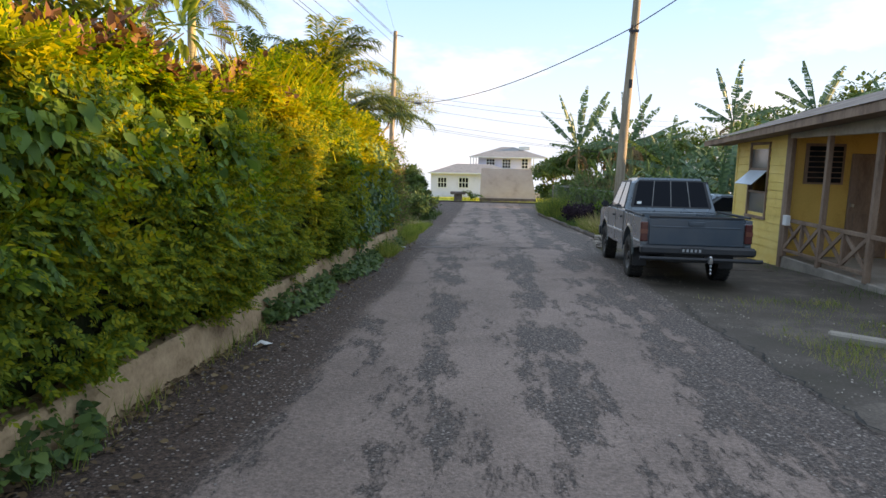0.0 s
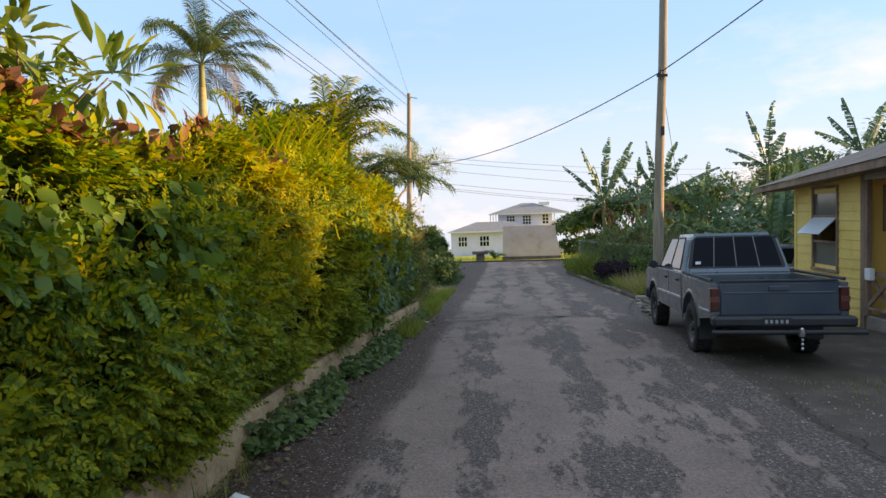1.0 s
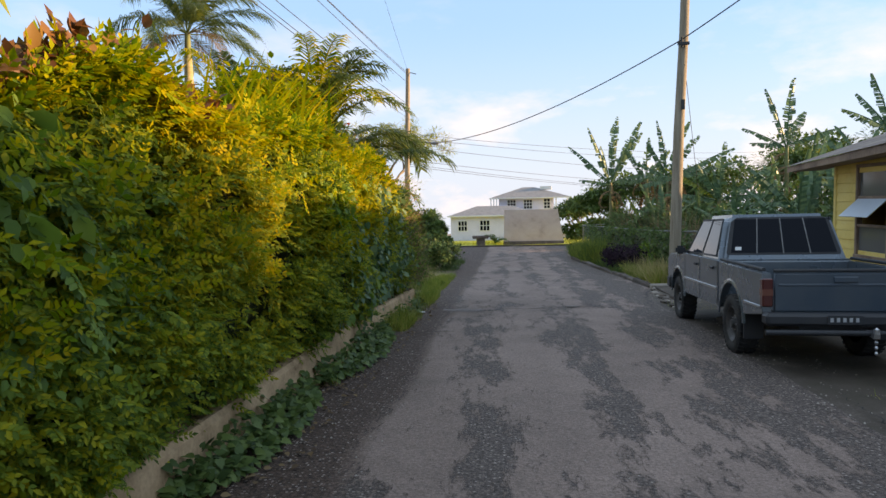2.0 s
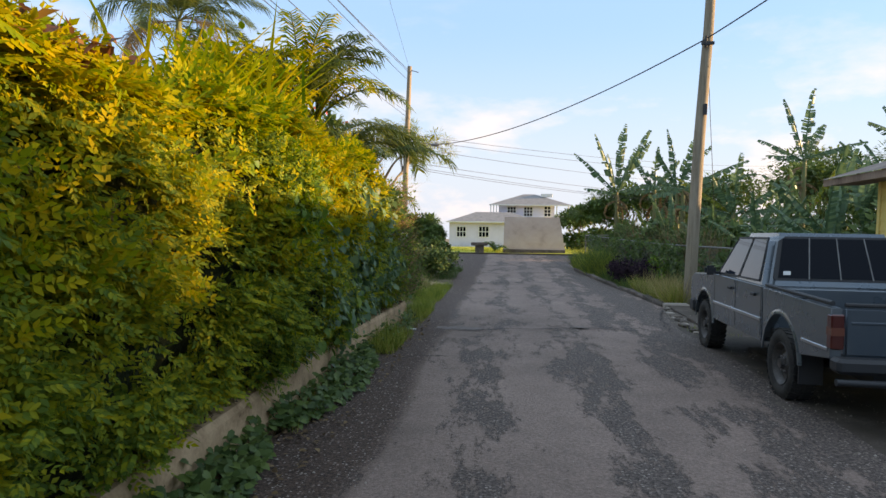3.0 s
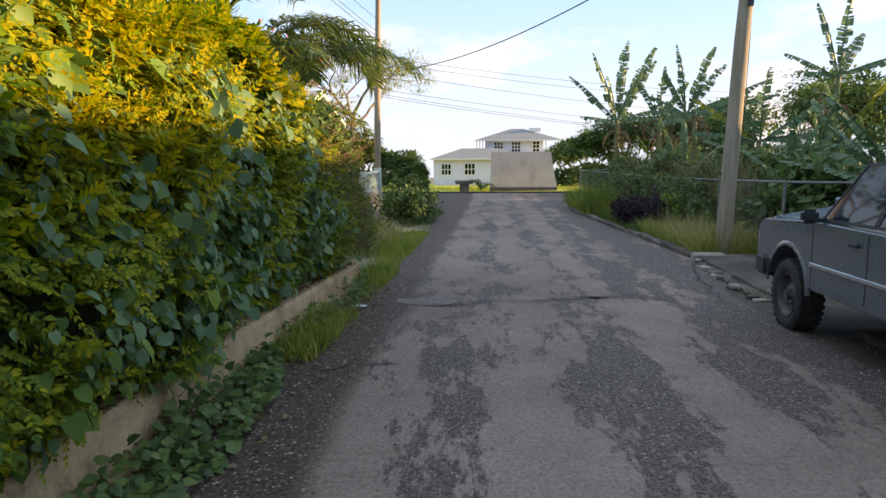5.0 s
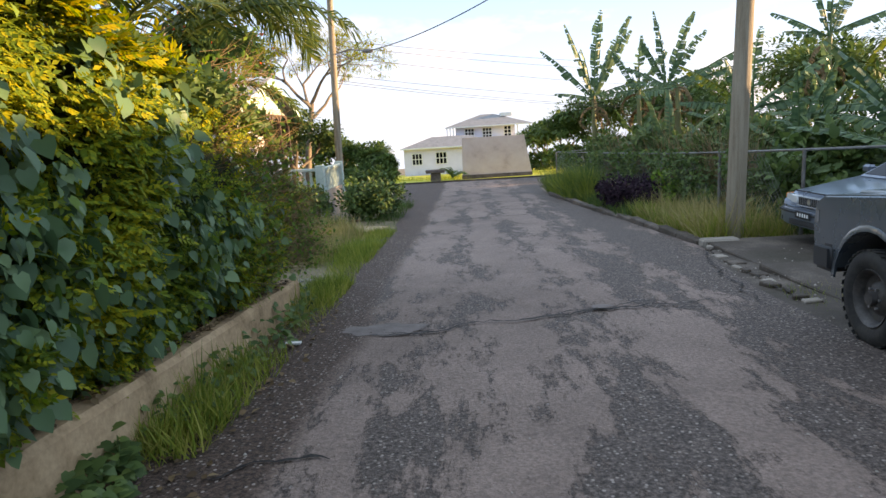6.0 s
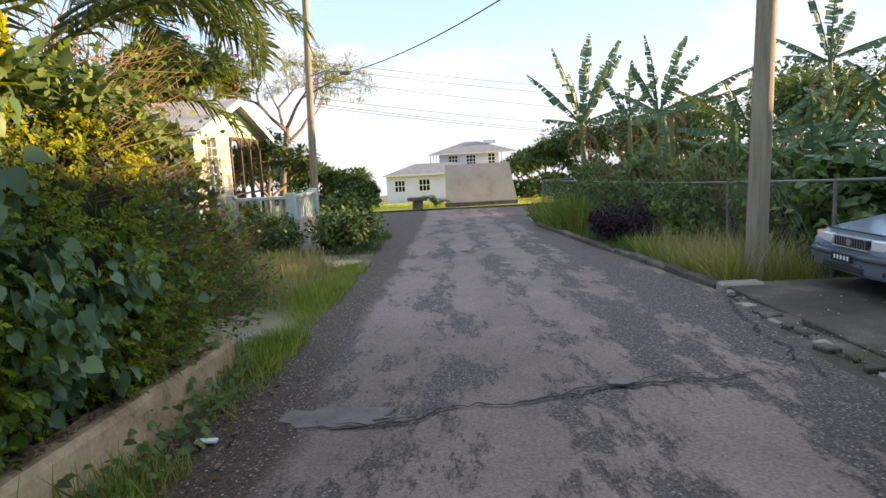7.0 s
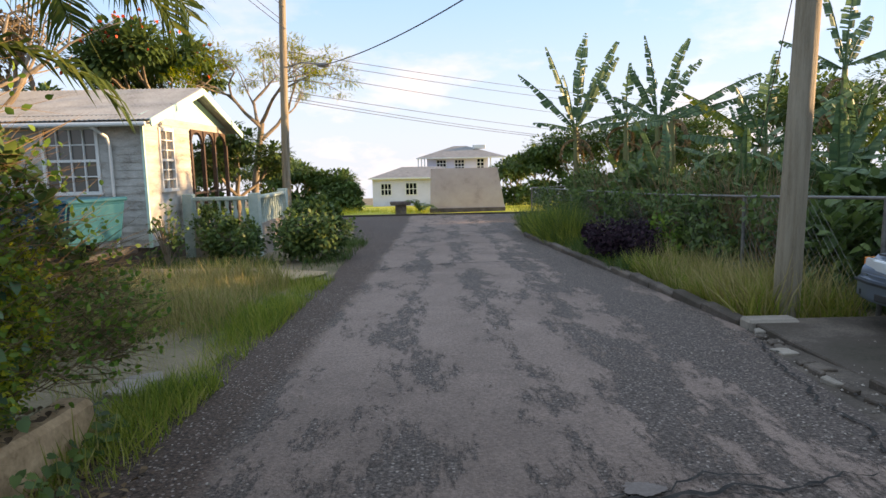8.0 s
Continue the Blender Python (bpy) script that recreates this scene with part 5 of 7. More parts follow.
for ya, za in ((YN - 0.42, 2.14), (YF + 0.42, 2.14)):
    part("bargeboard", Shape().beam((X0 + 0.40, ya, za - 0.06), (X0 + 0.40, ridge_y, 3.12), 0.04, 0.17), MINT, wh_, "mint bargeboard")
part("gutter", Shape().tube([(-14.3, YN - 0.46, 2.08), (X0 + 0.3, YN - 0.46, 2.06)], 0.05, 8), WHITEPAINT, wh_, "white gutter", smooth=True)
part("downpipe", Shape().tube([(-7.65, YN - 0.46, 2.05), (-7.45, YN - 0.12, 1.8), (-7.42, YN - 0.08, 1.6), (-7.42, YN - 0.08, -0.9)], 0.035, 8), WHITEPAINT, wh_, "white downpipe", smooth=True)
part("soffit", Shape().box(-14.3, YN - 0.42, 2.08, X0 + 0.35, YN + 0.02, 2.10), PALEBOARD, wh_)

# ---------------------------------------------------------------- far wall, far house
rw = thing("rendered_wall", pose(0, 0, 0), "blank faded pink rendered wall with one slanting edge", "wall")
part("panel", Shape().prism([(-0.38, -1.48), (3.88, -1.48), (3.47, 0.78), (-0.33, 0.78)], "y", 48.0, 48.25), PINKWALL, rw)
part("base", Shape().prism([(-0.42, -1.9), (3.9, -1.9), (3.9, -1.478), (-0.42, -1.478)], "y", 47.9, 48.3), DARKWALL, rw, "dark stone base course")
fk = Shape().box(-40, 45.6, gz(45.6) - 0.2, 40, 45.8, gz(45.6) + 0.10)
tagged(part("kerb_far", fk, APRON), "low kerb at the far side of the junction", "kerb", kind="structure")
fs = sheet([-60 + 4 * k for k in range(31)], [45.8 + 2 * k for k in range(28)], lambda x, y: gz(y) + 0.06 + 0.08 * noise.noise(Vector((x * 0.2, y * 0.2, 3))))
tagged(part("ground_field", fs, FIELD), "rough yellow-green grass field past the junction", "grass field", kind="structure")

fh = thing("far_house", pose(0, 0, 0), "two-storey white house with grey hip roofs", "house")


def hip(x0, y0, x1, y1, z, h, over=0.0):
    w = min(x1 - x0, y1 - y0) / 2
    if x1 - x0 > y1 - y0:
        r = [(x0 + w, (y0 + y1) / 2, z + h), (x1 - w, (y0 + y1) / 2, z + h)]
        fs_ = [(0, 1, 5, 4), (1, 2, 5), (2, 3, 4, 5), (3, 0, 4)]
    else:
        r = [((x0 + x1) / 2, y0 + w, z + h), ((x0 + x1) / 2, y1 - w, z + h)]
        fs_ = [(0, 1, 4), (1, 2, 5, 4), (2, 3, 5), (3, 0, 4, 5)]
    s = Shape().add([(x0, y0, z), (x1, y0, z), (x1, y1, z), (x0, y1, z)] + r, fs_ + [(3, 2, 1, 0)])
    return s


part("wall", Shape().box(-1.1, 92, -4.4, 6.6, 100, 1.8), WHITEWALL, fh)
part("roof", hip(-2.5, 91.2, 9.0, 101, 1.78, 1.55), SHINGLE, fh, "grey hip roof")
part("water_tank", Shape().box(4.9, 94.5, 2.9, 6.5, 96, 3.4), WHITEPAINT, fh, "pale box on the roof", bevel=0.03)
part("fascia", Shape().box(-2.45, 91.15, 1.66, 8.95, 91.2, 1.8), WHITEPAINT, fh)
part("wall", Shape().box(-7.5, 86, -4.2, 4.0, 92, -0.5), WHITEWALL, fh)
part("roof", hip(-7.9, 85.5, 4.4, 93, -0.5, 1.25), SHINGLE, fh, "grey hip roof")
part("fascia", Shape().box(-7.9, 85.42, -0.62, 4.4, 85.5, -0.46), WHITEPAINT, fh)
part("balcony", Shape().box(-2.3, 91.3, -0.1, -1.1, 99, 0.05), WHITEPAINT, fh)
part("balcony", Shape().box(6.6, 91.6, -0.3, 8.7, 99, -0.1).box(6.6, 91.6, -0.1, 8.7, 91.65, 0.55), WHITEPAINT, fh)
for x, y in ((-2.2, 91.4), (-1.8, 91.4), (-1.4, 91.4), (8.5, 91.7), (6.9, 91.7)):
    part("post", Shape().box(x - 0.07, y - 0.07, -0.1, x + 0.07, y + 0.07, 1.7), WHITEPAINT, fh)
part("post", Shape().box(8.42, 91.62, -4.4, 8.58, 91.78, -0.1), WHITEPAINT, fh)


def far_window(x0, x1, z0, z1, y, cols, rows):
    w = part("window", Shape().box(x0 - 0.06, y - 0.06, z0 - 0.06, x1 + 0.06, y + 0.02, z1 + 0.06), WHITEPAINT, fh)
    for i in range(cols):
        for j in range(rows):
            dx, dz = (x1 - x0) / cols, (z1 - z0) / rows
            part("glass_pane", Shape().box(x0 + i * dx + 0.05, y - 0.075, z0 + j * dz + 0.05, x0 + (i + 1) * dx - 0.05, y - 0.06, z0 + (j + 1) * dz - 0.05), DARKGLASS, w)


far_window(0.1, 1.3, 0.2, 1.5, 92, 3, 3)
far_window(2.4, 3.6, 0.2, 1.5, 92, 3, 3)
far_window(5.2, 6.1, 0.2, 1.6, 92, 2, 3)
far_window(-6.5, -5.3, -2.5, -1.15, 86, 3, 2)
far_window(-3.6, -2.3, -2.5, -1.1, 86, 3, 2)

# unseen wall, added to block low sun from the lane and low wall
tagged(part("wall_sun_block", Shape().box(6.6, -8, -0.6, 6.75, 9.46, 1.68), CONCRETE), "unseen plain wall added to keep low sun off the lane", "wall", kind="structure")

# ---------------------------------------------------------------- creepers on wall and hedge
vine = thing("creeper", pose(0, 0, 0), "heart-leaved creeper hanging over the hedge end and wall", "creeper", kind="stuff")


def draped(name, n, y0, y1, lo, hi, size, outline, mat_, owner, out=0.07, thresh=-0.1, seed=21):
    """Leaves in hanging patches over the hedge's face."""
    p, nrm, f = on_face(n, y0, y1, lo, hi, out=out)
    keep = fuzzy(np.stack([p[:, 1], p[:, 2] * 0.6], -1), 2.2, seed) > thresh
    p, nrm = p[keep], nrm[keep]
    m = len(p)
    p[:, 0] += 0.06
    d = np.stack([0.35 + 0.35 * rng.random(m), 0.4 * rng.normal(size=m), -0.95 + 0.35 * rng.normal(size=m)], -1)
    face = nrm + 0.55 * rng.normal(size=nrm.shape)
    return part(name, leaves(name, p, d, face, size * (0.5 + 0.8 * rng.random(m) ** 1.5), outline), mat_, owner)


draped("leaves", 2600, 9.4, 15.9, -0.15, 0.75, 0.085, HEART, LEAF_IVY, vine)
draped("leaves", 2000, 10.8, 14.4, 0.10, 0.92, 0.105, HEART, LEAF_IVY, vine, 0.08, -0.1, 22)
draped("leaves", 700, 9.0, 15.5, 0.0, 0.6, 0.10, HEART, LEAF_VINE, vine, 0.06, -0.1, 23)
foot = thing("ground_creeper", pose(0, 0, 0), "trailing creeper spilling over the low wall foot", "creeper", kind="stuff")
for y0, y1, n, wide in ((2.4, 3.3, 160, 0.22), (6.1, 8.7, 850, 0.34), (8.9, 12.4, 950, 0.42), (12.4, 16.4, 220, 0.35)):
    y = y0 + (y1 - y0) * rng.random(n)
    t = rng.random(n)
    bulge = wide * np.sqrt(np.clip(np.sin(np.pi * (y - y0) / (y1 - y0)), 0, 1))
    x = -2.26 + bulge * t
    z = gzs(y) + 0.05 + 0.22 * (1 - t) * rng.random(n) + 0.06 * rng.random(n)
    p = np.stack([x, y, z], -1)
    d = rng.normal(0, 0.6, (n, 3)) + np.array([0.8, -0.1, -0.1])
    part("leaves", leaves("leaves", p, d, np.tile([0.4, -0.2, 1.0], (n, 1)), 0.045 + 0.045 * rng.random(n), HEART), LEAF_TREE, foot)
big = thing("broad_leaf_vine", pose(0, 0, 0), "broad-leaved vine draped over the hedge top", "vine", kind="stuff")
for y0, y1, n, lo, hi, size, th in ((2.2, 5.2, 520, 0.68, 1.0, 0.12, 0.0), (6.0, 9.6, 260, 0.62, 1.0, 0.13, 0.1), (8.6, 9.5, 170, 0.58, 0.80, 0.115, -2), (0.8, 3.0, 200, 0.65, 0.95, 0.11, 0.0), (4.6, 5.6, 220, 0.35, 0.72, 0.08, 0.0), (9.4, 12.2, 200, 0.75, 1.0, 0.14, 0.0)):
    draped("leaves", n, y0, y1, lo, hi, size, OVAL, LEAF_VINE, big, 0.06, th, 31)
for y0, y1, n in ((3.2, 5.6, 1100), (5.6, 7.0, 160)):
    p, nrm = on_top(n, y0, y1, 0.9)
    p[:, 2] += 0.13
    part("bronze_leaves", leaves("bronze_leaves", p, droop(nrm, 0.7, 0.0), nrm, 0.07 + 0.05 * rng.random(n), OVAL), LEAF_RED, big)
# bare twiggy growth at the hedge end
tw = thing("twiggy_shrub", pose(0, 0, 0), "brown twiggy shrub with sparse small leaves at the hedge end", "shrub", kind="stuff")
TWIG = (np.array([(-0.006, 0, 0), (0.006, 0, 0), (0.0, 1, 0.1), (0, 0, 0.012)], float), [(0, 1, 2), (1, 3, 2), (3, 0, 2)])
n = 1300
y = 14.4 + 2.3 * rng.random(n)
z = gzs(y) + 0.5 + 2.1 * rng.random(n) * np.clip((16.9 - y) / 2.0, 0.25, 1)
p = np.stack([-2.55 + 0.35 * rng.random(n), y, z], -1)
d = np.stack([0.8 + 0 * y, 0.5 + 0.6 * rng.normal(size=n), 0.35 + 0.5 * rng.normal(size=n)], -1)
part("twigs", leaves("twigs", p, d, rng.normal(size=(n, 3)), 0.25 + 0.35 * rng.random(n), TWIG), LEAF_DEAD, tw)
n = 2500
pk = rng.integers(0, 1300, n)
part("leaves", leaves("leaves", p[pk] + unit(d[pk]) * rng.random((n, 1)) * 0.4, rng.normal(size=(n, 3)), rng.normal(size=(n, 3)), 0.03 + 0.03 * rng.random(n), OVAL), LEAF_VINE, tw)
litter = thing("leaf_litter", pose(0, 0, 0), "dry fallen leaves along the wall foot", "leaf litter", kind="stuff")
n = 1500
y = 1.5 + 14.5 * rng.random(n)
x = -2.22 + 0.55 * rng.random(n) ** 2.5
part("leaves", leaves("leaves", np.stack([x, y, gzs(y) + 0.045], -1), np.stack([rng.normal(size=n), rng.normal(size=n), 0.05 * rng.normal(size=n)], -1), np.tile([0, 0, 1.0], (n, 1)) + 0.3 * rng.normal(size=(n, 3)), 0.03 + 0.04 * rng.random(n), OVAL), LITTER, litter)
n = 1100
y = 1.5 + 14.5 * rng.random(n)
top = np.interp(y, [-6, 3, 6, 9.5, 12, 16.6], [0.42, 0.16, 0.10, 0.0, -0.11, -0.42])
part("leaves", leaves("leaves", np.stack([-2.3 - 0.16 * rng.random(n), y, top + 0.025], -1), rng.normal(size=(n, 3)) * np.array([1, 1, 0.2]), np.tile([0, 0, 1.0], (n, 1)) + 0.4 * rng.normal(size=(n, 3)), 0.03 + 0.04 * rng.random(n), OVAL), LITTER, litter)
trash = single("plastic_scrap", Shape().add([(-2.05, 5.32, gz(5.3) + 0.03), (-1.92, 5.3, gz(5.3) + 0.05), (-1.9, 5.42, gz(5.4) + 0.03), (-2.02, 5.45, gz(5.4) + 0.05), (-2.0, 5.36, gz(5.4) + 0.07)], [(0, 1, 4), (1, 2, 4), (2, 3, 4), (3, 0, 4), (0, 3, 2, 1)]), WHITEPAINT, "crumpled white plastic scrap lying by the wall", "litter")
wrapper = single("wrapper", Shape().box(-1.98, 14.55, gz(14.5) + 0.035, -1.84, 14.60, gz(14.5) + 0.05), WHITEPAINT, "small white wrapper lying on the asphalt", "litter")

flag = Shape().prism([(-2.74, 17.15), (-2.50, 17.1), (-2.40, 17.5), (-2.48, 17.68), (-2.72, 17.55)], "z", gz(17.4) - 0.05, gz(17.4) + 0.08)
single("flat_stone", flag, CONCRETE, "flat pale stone slab lying in the verge", "stone", bevel=0.015)

# loose stones and grit along the road edges
PEBBLE = (np.array([(-0.5, 0, 0), (0.5, 0.05, 0), (0, 0.5, 0.05), (0.05, -0.45, 0), (0.05, 0, 0.45)], float), [(0, 3, 4), (3, 1, 4), (1, 2, 4), (2, 0, 4)])
GRIT = leaf_mat("loose grit", ((0.10, 0.085, 0.07), (0.22, 0.185, 0.155), (0.40, 0.35, 0.30)), 0.0, 0.9)
grit = thing("loose_stones", pose(0, 0, 0), "loose grit and small stones along the road edges", "gravel", kind="stuff")
for x0, x1, y0, y1, n, size in ((-2.2, -1.2, 0.5, 24.0, 2600, 0.016), (2.3, 3.3, 0.5, 19.0, 2200, 0.018), (-1.2, 2.3, 1.0, 18.0, 1800, 0.012), (2.8, 5.5, 3.0, 10.0, 300, 0.02), (3.3, 6.0, 15.0, 19.0, 500, 0.022)):
    x, y = x0 + (x1 - x0) * rng.random(n), y0 + (y1 - y0) * rng.random(n)
    keep = fuzzy(np.stack([x, y], -1), 2.0, 61) > -0.15
    x, y = x[keep], y[keep]
    n = len(x)
    a = 6.28 * rng.random(n)
    lift = np.where(x > 3.3, np.where(y > 15, 0.05, 0.02), 0.028)
    part("stones", leaves("stones", np.stack([x, y, gzs(y) + lift], -1), np.stack([np.cos(a), np.sin(a), 0 * a], -1), np.tile([0, 0, 1.0], (n, 1)), size * (0.5 + 1.2 * rng.random(n) ** 2), PEBBLE), GRIT, grit)

# ---------------------------------------------------------------- grass


def grass(name, label, areas, group=""):
    g = thing(name, pose(0, 0, 0), label, "grass", group, "stuff")
    for x0, x1, y0, y1, n, h, mat_ in areas:
        q = rng.random((n, 2))
        x, y = x0 + (x1 - x0) * q[:, 0], y0 + (y1 - y0) * q[:, 1]
        w = fuzzy(np.stack([x, y], -1), 1.3, 11) - 1.1 * np.exp(-((x + 3.0) / 0.5) ** 2 - ((y - 18.1) / 1.2) ** 2)
        keep = rng.random(n) < np.clip(0.6 + 0.6 * w, 0.08, 1)
        x, y, w = x[keep], y[keep], w[keep]
        m = len(x)
        d = np.stack([0.35 * rng.normal(size=m) - 0.1, 0.35 * rng.normal(size=m), np.ones(m)], -1)
        s = h * (0.45 + 0.75 * rng.random(m)) * np.clip(0.8 + 0.35 * w, 0.4, 1.3)
        a = 6.28 * rng.random(m)
        tall = BLADE[0].copy()
        tall[:, 0] *= min(1.0, 0.30 / h) * 1.1
        part("blades", leaves("blades", np.stack([x, y, gzs(y) - 0.02], -1), d, np.stack([np.cos(a), np.sin(a), 0.2 + 0 * a], -1), s, (tall, BLADE[1])), mat_, g)
    return g


GRASS_DRY = leaf_mat("dry grass", ((0.20, 0.18, 0.06), (0.36, 0.29, 0.11), (0.47, 0.38, 0.18)), 0.3, 0.7)
GRASS_LUSH = leaf_mat("bright lush and sunlit grass", ((0.095, 0.155, 0.022), (0.18, 0.245, 0.032), (0.28, 0.315, 0.045), (0.38, 0.355, 0.08)), 0.4, 0.55, drift=0.2)
# brighter grass copy, sunlight on the field included in its colour
GRASS_FIELD = leaf_mat("sunlit-toned field grass", ((0.24, 0.30, 0.025), (0.38, 0.38, 0.03), (0.52, 0.46, 0.06)), 0.4, 0.6)
# darkened copy of the grass, with shade put into its colour
GRASS_SHADE = leaf_mat("shade-dark grass", ((0.035, 0.08, 0.018), (0.07, 0.13, 0.03), (0.12, 0.17, 0.04)), 0.3, 0.55)
grass("verge_grass", "tall uneven grass beside the lane and drive", [
    (-3.0, -2.15, 16.4, 23.6, 5000, 0.22, GRASS), (-6.8, -2.7, 17.0, 23.8, 13000, 0.42, GRASS), (-6.5, -2.9, 17.0, 23.6, 9500, 0.5, GRASS_DRY),
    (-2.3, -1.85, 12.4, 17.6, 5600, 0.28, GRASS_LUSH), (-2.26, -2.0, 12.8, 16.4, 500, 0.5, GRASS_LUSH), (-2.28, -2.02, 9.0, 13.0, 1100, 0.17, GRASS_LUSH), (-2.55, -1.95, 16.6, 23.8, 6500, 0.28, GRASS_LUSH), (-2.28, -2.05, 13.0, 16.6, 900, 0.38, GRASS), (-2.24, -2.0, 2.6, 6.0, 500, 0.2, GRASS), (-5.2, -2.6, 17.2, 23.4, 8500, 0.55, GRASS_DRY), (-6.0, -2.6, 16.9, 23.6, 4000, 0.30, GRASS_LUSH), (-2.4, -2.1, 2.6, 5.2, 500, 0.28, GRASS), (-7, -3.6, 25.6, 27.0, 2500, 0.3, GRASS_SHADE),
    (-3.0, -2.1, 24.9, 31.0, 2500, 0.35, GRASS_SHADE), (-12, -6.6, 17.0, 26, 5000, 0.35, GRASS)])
grass("roadside_grass", "long seeding grass round the pole and fence", [
    # brighter blades round the pole hold painted sunlight
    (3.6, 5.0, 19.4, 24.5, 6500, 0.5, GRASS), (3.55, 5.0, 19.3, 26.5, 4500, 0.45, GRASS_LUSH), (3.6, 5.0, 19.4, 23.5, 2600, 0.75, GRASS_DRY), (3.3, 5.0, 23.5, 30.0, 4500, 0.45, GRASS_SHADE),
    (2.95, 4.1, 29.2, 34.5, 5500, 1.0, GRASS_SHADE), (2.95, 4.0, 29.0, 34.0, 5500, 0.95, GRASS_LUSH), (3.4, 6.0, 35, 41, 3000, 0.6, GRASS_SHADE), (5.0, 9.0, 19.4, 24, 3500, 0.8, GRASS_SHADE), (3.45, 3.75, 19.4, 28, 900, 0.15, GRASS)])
grass("apron_weeds", "patchy low weeds growing through the apron", [
    (3.0, 4.9, 3.0, 8.8, 9000, 0.13, GRASS), (3.2, 4.8, 4.2, 7.4, 4500, 0.15, GRASS_LUSH), (5.2, 6.1, 9.0, 14.5, 900, 0.14, GRASS_SHADE), (2.9, 3.7, 14.9, 16.0, 500, 0.13, GRASS)])
grass("field_grass", "yellow-green field grass past the junction", [(-22, 0.2, 46, 56, 9000, 0.5, GRASS_FIELD), (-16, -0.5, 46, 50, 4500, 0.4, GRASS_FIELD), (4.0, 22, 46, 62, 8000, 0.5, GRASS_FIELD)])

# ---------------------------------------------------------------- poles, lines, fence
rp = thing("utility_pole", pose(4.08, 19.55, gz(19.5)), "weathered grey timber utility pole in the grass", "utility pole", "utility poles")
part("pole", Shape().tube([(0, 0, -0.3), (0.02, 0.0, 1.2), (0.10, 0.03, 4), (0.22, 0.05, 6.5), (0.30, 0.06, 9.4)], [0.15, 0.142, 0.128, 0.115, 0.10], 18), POLEWOOD, rp, smooth=True)
part("bracket", Shape().box(0.02, -0.17, 6.15, 0.30, -0.10, 6.22).tube([(0.12, -0.14, 6.1), (0.12, -0.14, 6.35)], 0.03, 8), DARKTRIM, rp, "black cable bracket")
part("bracket", Shape().box(0.12, -0.15, 4.55, 0.2, -0.09, 4.8), DARKTRIM, rp)
lp = thing("utility_pole", pose(-5.22, 34.0, gz(34)), "tall pale timber utility pole with a lamp arm", "utility pole", "utility poles")
part("pole", Shape().tube([(0, 0, -0.3), (0.05, 0, 2.5), (0.14, 0, 5.5), (0.27, 0, 9.45)], [0.15, 0.14, 0.125, 0.105], 14), POLEWOOD, lp, smooth=True)
arm = part("lamp_arm", Shape().tube([(0.15, 0, 5.7), (0.8, -0.2, 5.85), (1.45, -0.4, 5.75)], 0.025, 6), GALV, lp, "thin lamp arm")
part("lamp_head", Shape().lathe([(-0.22, 0.0), (-0.18, 0.06), (0.1, 0.09), (0.2, 0.05), (0.22, 0.0)], (1.55, -0.42, 5.72), "x", 10), GALV, arm, "grey lamp head")
part("cross_arm", Shape().tube([(0.22, 0, 9.3), (0.7, -0.1, 9.15)], 0.02, 6), GALV, lp)


def line(a, b, sag, r=0.012):
    a, b = Vector(a), Vector(b)
    pts = [a.lerp(b, k / 24) - Vector((0, 0, sag * 4 * (k / 24) * (1 - k / 24))) for k in range(25)]
    return single("overhead_cable", Shape().tube(pts, r, 5), WIRE, "black overhead cable strung between poles", "cable", "overhead cables")


RP, LP = (4.22, 19.45, 5.42), (-3.62, 33.6, 4.36)
line(RP, LP, 0.5, 0.016)
line(RP, (8.2, 13.2, 8.0), 0.12, 0.016)
line((4.28, 19.45, 4.8), (6.2, 24.5, 1.2), 0.05, 0.008)
for k, (z, dx) in enumerate(((7.9, 0.0), (7.7, 0.12), (7.5, -0.1), (6.3, 0.05), (5.9, -0.05), (5.6, 0.08))):
    line((-5.0 + dx, 33.95, z), (-8.2 + 0.25 * k, -14, z + 1.6 + 0.1 * k), 0.5, 0.010)
for z, z2, sag in ((4.9, 5.6, 0.5), (4.7, 5.2, 0.6), (4.3, 3.6, 0.5), (3.6, 2.4, 0.5), (3.4, 2.0, 0.6), (3.3, 2.2, 0.7)):
    line((-5.05, 34.0, z), (26, 66, z2), sag, 0.010)
line((-5.0, 34.0, 8.1), (-5.2, 15.0, 14.5), 0.1, 0.006)

fence = thing("wire_fence", pose(0, 0, 0), "rusty galvanised wire fence with pipe posts", "fence")
FX = [(5.02, 19.3), (5.0, 22.5), (4.9, 26.0), (4.75, 30), (4.65, 34), (4.55, 38), (4.5, 42)]
fz = [gz(y) + 1.43 for _, y in FX]
for (x, y), z in zip(FX, fz):
    part("post", Shape().tube([(x, y, gz(y) - 0.1), (x, y, z)], 0.03, 8), GALV, fence, smooth=True)
part("post", Shape().tube([(6.9, 18.6, gz(18.6) - 0.1), (6.9, 18.6, gz(18.6) + 1.4)], 0.035, 8), GALV, fence, smooth=True)
part("rail", Shape().tube([(x, y, z) for (x, y), z in zip(FX, fz)], 0.022, 8), GALV, fence, smooth=True)
part("rail", Shape().tube([(5.02, 19.3, fz[0]), (6.9, 18.6, gz(18.6) + 1.4), (9.5, 18.0, gz(18) + 1.35)], 0.022, 8), GALV, fence, smooth=True)
part("rail", Shape().tube([(4.5, 42, fz[-1]), (9, 43.5, fz[-1])], 0.022, 8), GALV, fence, smooth=True)
mesh_wires = Shape()
